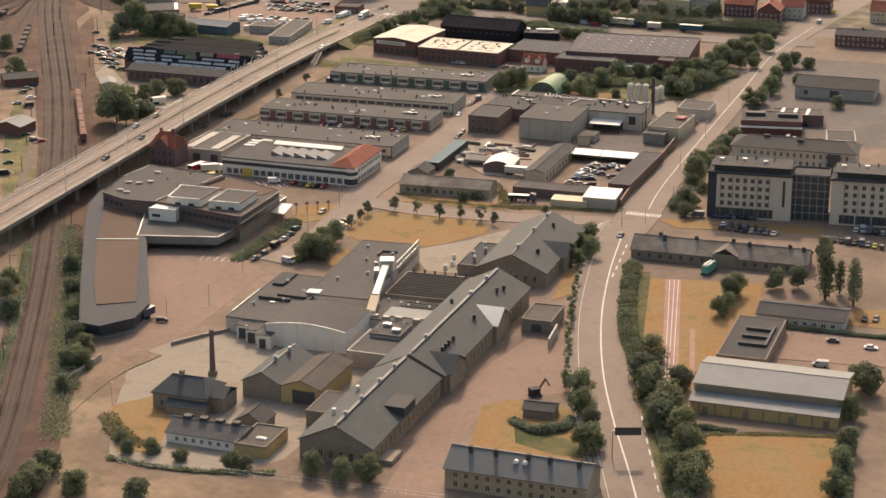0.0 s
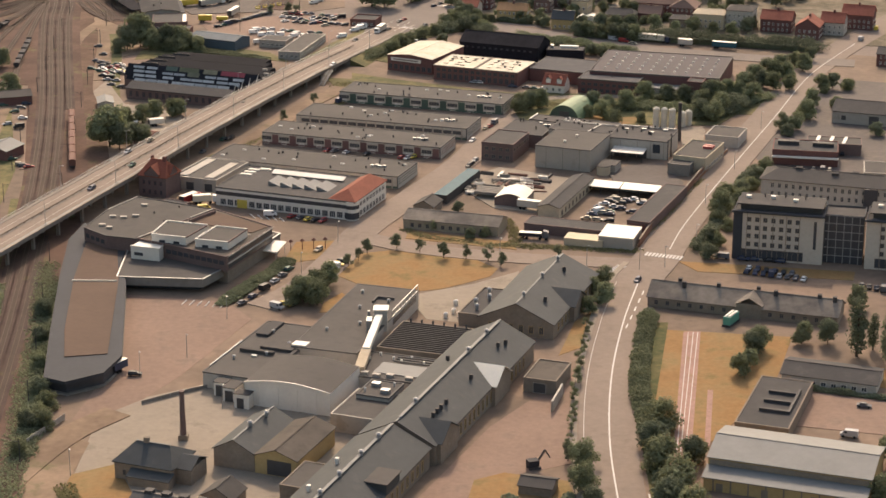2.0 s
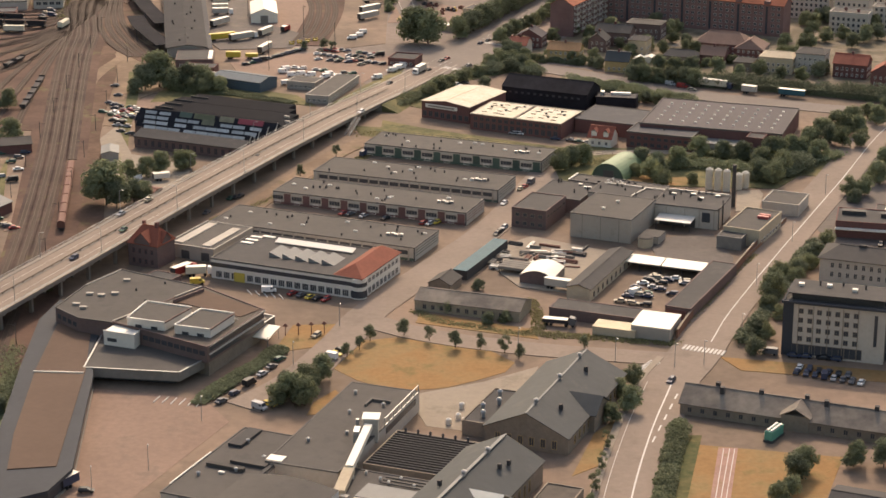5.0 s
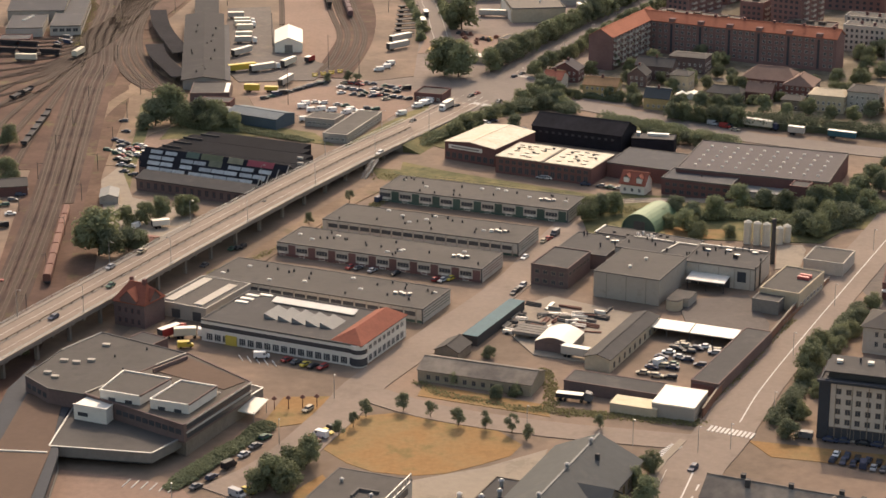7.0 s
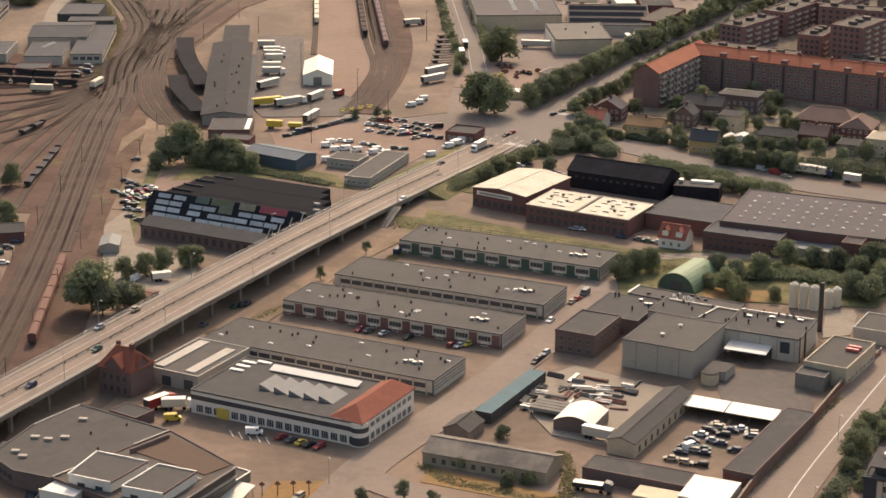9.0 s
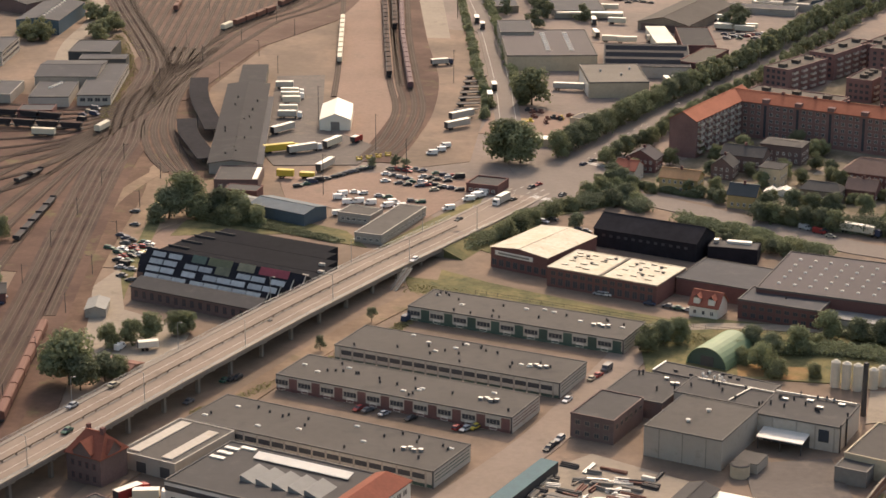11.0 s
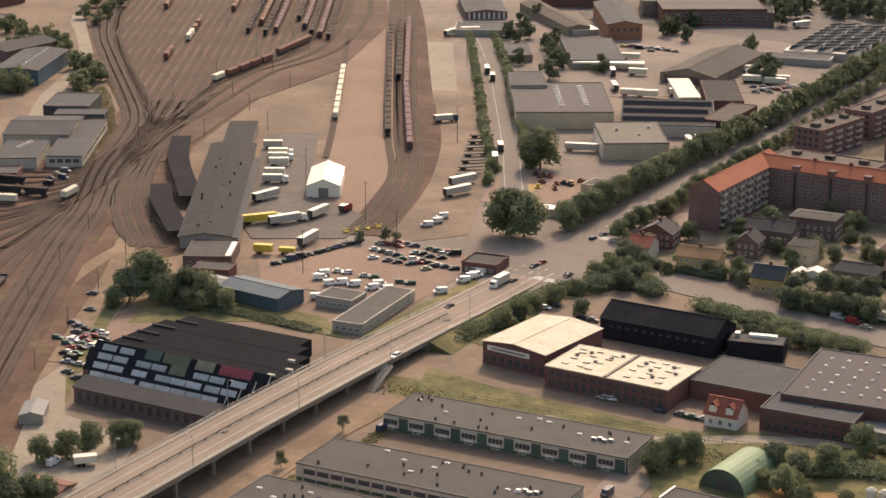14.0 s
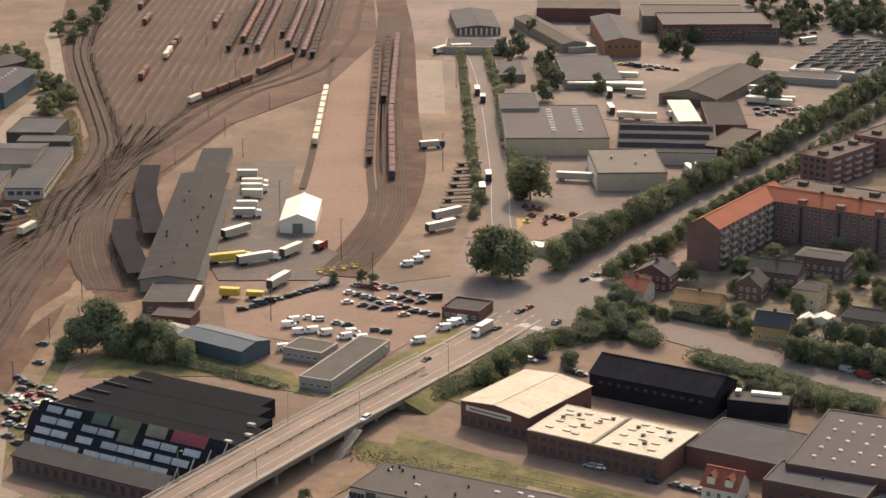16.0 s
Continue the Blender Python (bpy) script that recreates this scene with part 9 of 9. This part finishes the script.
def trailer(label, x, y, rz, L, h, material, cab=None, group="lorries in the yards"):
    """A box trailer, L metres long, nose to +x; cab: the tractor's paint."""
    t = thing("lorry" if cab else "trailer", label, "lorry" if cab else "trailer", x, y, 0.18, rz, group)
    part("box_body", Mesh().box(-L / 2, -1.25, 1.15, L / 2, 1.25, 1.15 + h), material, t)
    part("roof_sheet", Mesh().box(-L / 2 - 0.03, -1.28, 1.15 + h, L / 2 + 0.03, 1.28, 1.2 + h), material if material in (PAINTS[8], IRON) else TARP, t)
    part("chassis", Mesh().box(-L / 2 + 0.2, -0.5, 0.85, L / 2 - 0.4, 0.5, 1.15), IRON, t)
    part("rear_frame", Mesh().box(-L / 2 - 0.08, -1.2, 1.0, -L / 2, 1.2, 1.1 + h), IRON, t)
    wheels(t, [-L / 2 + 1.4, -L / 2 + 2.7, -L / 2 + 4.0][: 3 if L > 9 and y < 1000 else 2], 1.05, 0.5, 0.35)
    if cab:
        o = L / 2 + 0.5
        part("cab", hull([(o, 0.8), (o + 2.1, 0.8), (o + 2.15, 1.8), (o + 1.9, 3.0), (o + 0.2, 3.3), (o, 3.0)], 1.2, 0.05), cab, t)
        part("windscreen", Mesh().box(o + 1.98, -1.0, 1.9, o + 2.14, 1.0, 2.7), GLASS, t)
        wheels(t, [o - 0.9, o + 1.3], 1.0, 0.5, 0.35)
    return t


WAGC = paint("wagon_brown", (0.16, 0.075, 0.055), 0.8)
WAGP = paint("wagon_dark", (0.035, 0.032, 0.035), 0.8)
WAGW = paint("wagon_cream", (0.58, 0.52, 0.4), 0.7)
WAGV = paint("wagon_violet_brown", (0.11, 0.06, 0.065), 0.8)
TRAILERS = [(26, 1517, 0), (29, 1504, 0), (28, 1490, -4), (42, 1493, 0), (-45, 1495, 100), (-40, 1538, 0), (-32, 1497, -5)]
trailer("white curtain-sided articulated lorry parked in the yard", -140, 1182, 42, 13.6, 2.7, PLASTER, PAINTS[0])
trailer("white box trailer parked in the yard", -124, 1157, 77, 13.6, 2.7, PLASTER)
trailer("white box trailer parked before the tent", -129.5, 1195, 70, 12, 2.7, WAGW)
trailer("dark red tractor lorry beside the tent", -121, 1203, 70, 4, 2.0, PAINTS[4], PAINTS[4])
trailer("yellow curtain-sided articulated lorry", -150, 1181, 33, 13.6, 2.7, PAINTS[8], PAINTS[8])
trailer("white trailer at the goods shed", -157, 1216, 60, 13.6, 2.7, PLASTER)
for i, (x, y) in enumerate([(-172, 1254), (-170, 1243), (-175, 1272), (-180, 1289), (-186, 1303), (-178, 1281)]):
    trailer("cream lorry backed to the goods shed dock", x + 8.5, y, 10, 8.5, 2.6, (WAGW, PLASTER, WAGW)[i % 3], PAINTS[0] if i % 2 else None, "lorries at the dock")
for i, (x, y) in enumerate([(-81, 1238), (-82, 1256)]):
    trailer("long pale trailer at the yard edge", x, y, 50, 13.6, 2.7, PLASTER)
for i in range(7):
    t = trailer("empty dark flat trailer chassis in a row", -82 - i * 1.1, 1270 + i * 12, 22, 11, 0.3, IRON, None, "empty chassis")
trailer("blue-cabbed lorry among the chassis", -112, 1370, 30, 9, 2.4, PLASTER, PAINTS[3])
trailer("long white tank trailers by the factory", -40, 1324, 0, 15, 2.6, PLASTER)
trailer("red lorry on the terminal road", -76, 1318, 102, 8, 2.6, PLASTER, PAINTS[4])
trailer("white lorry on the terminal road", -75, 1297, 102, 9, 2.6, PLASTER)
trailer("white lorry on the terminal road", -111, 1488, 102, 10, 2.6, PLASTER)
trailer("white lorry on the terminal road", -105, 1470, 102, 7, 2.6, PLASTER)
for x, y, a in ((-40, 1458, 105), (-22, 1444, 5), (-6, 1450, 0), (7, 1344, 108), (11, 1346, 108), (40, 1486, -4), (30, 1492, -4), (49, 1655, 40), (-30, 1445, 0), (-150, 1590, 70), (-140, 1600, 20)):
    trailer("pale box trailer outside the works", x, y, a, 11, 2.6, PLASTER if (x * 3) % 2 else WAGW, None, "trailers at the works")
for x, y, a in TRAILERS:
    trailer("cream trailer beside the far works", x, y, a, 10, 2.6, WAGW, None, "trailers at the works")
trailer("white lorry climbing onto the viaduct", -43, 1118, 250, 8, 2.7, PLASTER, PAINTS[0])
trailer("red lorry beside the showroom", -100, 815.5, 55, 8, 2.6, PAINTS[4], PAINTS[4])
trailer("white lorry beside the showroom", -95, 815.5, 12, 7, 2.4, WAGW, PAINTS[0])
trailer("cream articulated lorry on the side road", 95, 1099, -24, 13.6, 2.8, WAGW, PAINTS[3])
trailer("white box lorry on the side road", 111, 1089, -22, 7, 2.6, PLASTER)
trailer("blue trailer on the side road", 130, 1084, -20, 12, 2.4, TEAL)
trailer("white box lorry behind the tent shed", 29, 811, -20, 9, 2.6, PLASTER, PAINTS[0])
trailer("white trailer among the gardens", -130, 929, 25, 6.5, 2.0, TARP)
park("van", 0, -139, 928, 0.26, 80, "vans below the viaduct")
trailer("white container below the viaduct", -103, 937, 20, 8, 2.2, TARP)
trailer("blue-covered lorry beside the curved wing", -97, 643, 60, 6, 2.4, PAINTS[3])
park("estate", 2, -91.5, 640, 0.26, 5, "cars parked along the hedge")
park("van", 0, -67.5, 800.4, 0.26, 10, "cars before the showroom")
park("van", 0, 55, 808, 0.26, 50, "cars in the works yard")
park("van", 8, -93, 807, 0.26, 20, "cars before the showroom")
trailer("yellow container at the terminal gate", -137, 1140, 0, 7, 2.6, PAINTS[8])
trailer("yellow container at the terminal gate", -128, 1141, 0, 6, 1.6, PAINTS[8])
trailer("dark flatbed lorry beside the low shed", 29, 776, -10, 8, 1.2, WAGP, PAINTS[6])


# ---- rolling stock ----
def wagon(kind, x, y, rz, group):
    key = ("wagon", kind)
    if key in STORE:
        tagged(copy_thing(STORE[key], pose(x, y, 0.62, 0, 0, rz)), group=group)
        return
    label, m = {"hopper": ("dark open hopper wagon", WAGP), "covered": ("violet-brown covered goods wagon", WAGV), "rust": ("rust-brown covered goods wagon", WAGC), "container": ("flat wagon with cream container", WAGW), "engine": ("pale shunting engine", WAGW), "flat": ("empty dark flat wagon", WAGP)}[kind]
    t = thing("goods_wagon", label + " on the rails", "wagon", x, y, 0.62, rz, group)
    part("underframe", Mesh().box(-5.6, -1.2, 0.7, 5.6, 1.2, 1.05), IRON, t)
    if kind == "hopper":
        part("body", Mesh().prism([(-4.2, -1.0), (4.2, -1.0), (4.2, 1.0), (-4.2, 1.0)], 1.05, 3.4, [(-5.4, -1.4), (5.4, -1.4), (5.4, 1.4), (-5.4, 1.4)]), m, t)
        part("load", Mesh().box(-4.8, -1.05, 3.41, 4.8, 1.05, 3.5), BALLASTD, t)
    elif kind == "flat":
        part("body", Mesh().box(-5.5, -1.3, 1.06, 5.5, 1.3, 1.4).box(-5.5, -1.3, 1.4, -5.3, 1.3, 2.0).box(5.3, -1.3, 1.4, 5.5, 1.3, 2.0), m, t)
    elif kind == "container":
        part("body", Mesh().box(-5.3, -1.2, 1.06, 5.3, 1.2, 3.6), m, t)
    else:
        part("body", Mesh().box(-5.4, -1.35, 1.06, 5.4, 1.35, 3.3), m, t)
        part("roof", hull([(-5.5, 3.3), (5.5, 3.3), (5.45, 3.75), (-5.45, 3.75)], 1.4, 0.45), m, t)
    bogie = Mesh().box(-3.6, -0.12, 0.3, 3.6, 0.12, 0.5)
    for x in (-3.6, 3.6):
        bogie.box(x - 1.0, -0.85, -0.02, x + 1.0, 0.85, 0.75)
    part("running_gear", bogie, IRON, t)
    STORE[key] = t


def train(kind, a, b, n, group, every=1):
    a, b = np.array(a, float), np.array(b, float)
    rz = math.degrees(math.atan2(*(b - a)[::-1]))
    for i in range(n):
        p = a + (b - a) * (i + 0.5) / n
        wagon(kind if i % 3 or kind != "mixed" else "rust", p[0], p[1], rz, group)


train("hopper", (-131.3, 1334), (-154, 1440), 9, "dark hopper train")
train("hopper", (-154, 1441), (-189, 1608), 14, "dark hopper train")
train("covered", (-116, 1310), (-145, 1440), 11, "brown goods train")
train("covered", (-145, 1441), (-182, 1627), 16, "brown goods train")
train("hopper", (-152.4, 1458), (-186.4, 1624), 14, "dark hopper train")
train("container", (-163, 1362), (-187, 1480), 9, "container train")
train("rust", (-153, 860), (-169, 941), 7, "brown wagons below the viaduct")
def siding(kind, k, y0, y1, group="wagons in the sidings"):
    """Wagons on the k-th siding of the yard."""
    a = -376 + 5.4 * k
    train(kind, (a + (1700 - y0) * 0.185, y0), (a + (1700 - y1) * 0.185, y1), max(1, int((y1 - y0) / 11.6)), group)


siding("container", 10, 1541, 1566)
siding("rust", 10, 1567, 1600)
siding("rust", 9, 1486, 1512)
siding("rust", 13, 1640, 1680)
train("engine", (-246, 1436), (-244, 1448), 1, "wagons in the sidings")
train("rust", (-243, 1450), (-232, 1500), 4, "wagons in the sidings")
train("rust", (-232, 1512), (-225, 1556), 4, "wagons in the sidings")
for k, kind, y0 in ((16, "hopper", 1570), (17, "rust", 1598), (18, "hopper", 1566), (19, "covered", 1575), (21, "hopper", 1616), (22, "covered", 1590), (23, "hopper", 1572), (24, "covered", 1566), (25, "hopper", 1560)):
    siding(kind, k, y0, 1735)
siding("covered", 3, 1690, 1730)
siding("rust", 5, 1640, 1666)
train("hopper", (-296, 1224), (-262, 1219), 3, "wagons at the west sidings")
train("hopper", (-292, 1206), (-246, 1203), 4, "wagons at the west sidings")
train("container", (-266, 1190), (-254, 1190), 1, "wagons at the west sidings")
train("flat", (-214, 1034), (-219.5, 1090), 5, "empty flat wagons")
train("flat", (-243, 1113), (-240, 1130), 2, "empty flat wagons")
train("engine", (-238, 1200), (-237, 1208), 1, "wagons at the west sidings")

# ---- masts, signs, fences ----
def mast(x, y, h, label="slim dark catenary mast", arm=2.4, rz=0):
    key = ("mast", h)
    if key not in STORE:
        t = thing("mast", label + " beside the tracks", "mast", x, y, 0, rz, "masts")
        part("pole", Mesh().cyl(0, 0, 0, h, 0.16, 0.1, 6), IRON, t)
        part("arm", Mesh().beam((0, 0, h - 0.8), (arm, 0, h - 0.5), 0.1), IRON, t)
        STORE[key] = t
    else:
        copy_thing(STORE[key], pose(x, y, 0, 0, 0, rz))


for i in range(16):
    e = i / 15
    mast(-128 - 88 * e - 8 * math.sin(3.1 * e), 560 + 640 * e, 7.5, rz=0)
    mast(-112 - 84 * e - 6 * math.sin(3.1 * e), 575 + 640 * e, 7.5, rz=180)
for i in range(22):
    e = i / 21
    mast(-240 - 60 * e + 70 * ((i * 7) % 5) / 5, 1300 + 400 * e, 9.0, rz=i * 40)
for x, y in ((-109, 1190), (-98, 1330), (-150, 1420), (-124, 1500), (-88, 1150), (-116, 1118), (-146, 1240)):
    mast(x, y, 17.0, "tall yard lighting mast", 1.2)
for x, y in ((-78, 655), (-90, 640), (-97, 568), (-62, 615), (-70, 690), (75, 745), (88, 770), (66, 742), (-50, 735), (96, 820), (112, 868), (130, 930), (-40, 770), (18, 752), (48, 745)):
    lamp_post(x, y, 0, 20, 8.0, 1)
for e in range(9):
    lamp_post(4 + 28 * e / 2.4, 1225 + 100 * e / 2.4, 0, 70, 9.0, 1)

t = thing("sign_gantry", "dark overhead road sign on a steel arm", "road sign", 46.3, 531, 0, 0)
part("post", Mesh().cyl(0, 0, 0, 8.2, 0.2, 0.16, 8), STEEL, t)
part("arm", Mesh().beam((0, 0, 7.9), (7.6, -0.4, 7.9), 0.25), STEEL, t)
part("board", Mesh().box(0.6, -0.6, 6.9, 7.8, -0.35, 9.2), IRON, t)
t = gabled("garden_hut", "low hut with grey roof behind the hedge", "hut", 28, 562, -16, 9, 7, 2.6, 1.2, STONE, FELT, "x", 0.4)
t = thing("excavator", "dark tracked excavator with raised arm", "excavator", 27, 576, 0, 20)
part("undercarriage", Mesh().box(-1.7, -1.3, 0, 1.7, -0.7, 0.8).box(-1.7, 0.7, 0, 1.7, 1.3, 0.8).box(-1, -0.8, 0.4, 1, 0.8, 0.9), IRON, t)
part("house", Mesh().box(-1.8, -1.2, 0.95, 1.2, 1.2, 2.6), WAGP, t)
part("boom", Mesh().beam((1.0, 0, 1.8), (3.2, 0, 5.0), 0.45), WAGP, t)
part("stick", Mesh().beam((3.2, 0, 5.0), (4.6, 0, 2.6), 0.35), WAGP, t)
t = thing("storage_tank", "green and white skid tank behind the barracks", "tank", 92, 690, 0, 60)
part("skid", Mesh().box(-4, -1.4, 0, 4, 1.4, 0.6), IRON, t)
part("tank_body", Mesh().box(-3.6, -1.2, 0.6, 3.6, 1.2, 3.2), paint("tank_green", (0.1, 0.3, 0.22)), t)
part("top_rail", Mesh().box(-3.2, -0.9, 3.2, 3.2, -0.3, 3.6).box(-3.2, 0.3, 3.2, 3.2, 0.9, 3.6), WHITE, t)


def fence(label, pts, h=1.8, gap=3.0, material=STEEL, board=None):
    """Posts with two rails along a line."""
    t = thing("fence", label, "fence")
    line = smooth_line(pts, gap)
    key = ("post", h, material.name)
    if key not in STORE:
        STORE[key] = Mesh().cyl(0, 0, 0, h, 0.07, n=6).data("post", material)
    for q in line:
        part("post", STORE[key], None, t).matrix_basis = pose(q[0], q[1], 0)
    for z in (0.4 * h, 0.95 * h):
        part("rail", ribbon(Mesh(), line, 0.06, z, 0.07), material, t)
    if board:
        part("board_panel", ribbon(Mesh(), line, 0.08, h * 0.92, h * 0.85), board, t)


fence("wire fence along the factory front", [(-92, 534), (-88, 526), (-60, 520), (-38, 514), (-10, 506), (0, 503)])
fence("grey board fence beside the curved wing", [(-106, 606), (-110, 596), (-113, 588)], 2.0, 2.5, STEEL, CLAD)
fence("low wall along the factory court", [(-86, 618), (-76, 626), (-66, 633), (-60, 640)], 1.2, 3.0, STEEL, CONCD)
fence("wire fence round the sports field", [(112, 546), (106, 520), (102, 498)])
fence("fence along the wide road", [(40, 510), (37.5, 560), (38, 600), (41, 645), (46, 690)], 1.2, 4.0, IRON)
fence("fence before the warehouses", [(-36, 1003), (0, 992), (40, 980), (80, 978)], 1.6, 4.0, IRON)
fence("fence along the works road", [(88, 830), (100, 862), (112, 894)], 1.8, 3.0, STEEL, mat("rust_brick", (0.28, 0.15, 0.09), 0.9, 0.15))

# ---- stock in the works yard ----
rr = random.Random(12)
STOCK = [WHITE, STEEL, CONCD, WAGC, PALE, IRON]
for i in range(58):
    x, y = 12 + rr.uniform(-7, 26), 846 + rr.uniform(-16, 12)
    if 15 < x < 32 and 812 < y < 830:
        continue
    L, n = rr.uniform(3, 8), rr.randint(2, 3)
    t = thing("beam_stack", "stack of stored beams and pipes on the yard", "stack", x, y, 0, rr.choice((-18, -18, 0, 72)) + rr.uniform(-6, 6), "stored building stock")
    mt = rr.choice(STOCK)
    for k in range(n):
        part("beam", Mesh().box(-L / 2, -1.0 + k * 0.55, 0, L / 2, -0.55 + k * 0.55, rr.uniform(0.5, 1.4)), mt, t)
t = thing("open_rack", "open steel storage rack with dusty sheets", "rack", 14, 829, 0, -18)
for k in range(4):
    part("shelf", Mesh().box(-5, -4 + k * 2.1, 1.6, 5, -2.3 + k * 2.1, 2.6), CONCD, t)
    part("leg", Mesh().box(-4.8, -3.6 + k * 2.1, 0, -4.5, -3.3 + k * 2.1, 1.6).box(4.5, -3.6 + k * 2.1, 0, 4.8, -3.3 + k * 2.1, 1.6), IRON, t)
for i in range(14):
    x, y = -52 + rr.uniform(-4, 24), 1262 + rr.uniform(-14, 16)
    single("machine_part", Mesh().box(-1.6, -0.8, 0, 1.6, 0.8, rr.uniform(0.6, 1.6)).box(-0.5, -0.5, 0, 0.9, 0.5, 2.0), rr.choice((WAGC, PAINTS[8], IRON)), "stored building machine on the sandy lot", "machine", x, y, 0.05, rr.uniform(0, 360), "stored machines")
for i in range(4):
    single("buffer_stop", Mesh().box(-1.2, -0.5, 0, 1.2, 0.5, 0.6).box(-1.2, -0.3, 0.6, -0.8, 0.3, 1.6).box(0.8, -0.3, 0.6, 1.2, 0.3, 1.6).box(-1.3, -0.4, 1.2, 1.3, -0.2, 1.5), PAINTS[8], "yellow buffer stop at the track end", "buffer stop", -113 + 3.6 * i, 1174 + 3 * i, 0.3, 10, "buffer stops")
for i in range(8):
    t = thing("steel_palm", "rusty decorative palm-shaped pole", "sculpture", -56 + 4 * (i % 4), 760 - 4 * (i // 4) + (i % 4), 0, 0, "decorative poles") if i < 4 else None
    if t:
        part("pole", Mesh().cyl(0, 0, 0, 3.6, 0.15, 0.1, 6), WAGC, t)
        part("head", Mesh().cyl(0, 0, 3.4, 4.2, 0.9, 0.2, 8), WAGC, t)
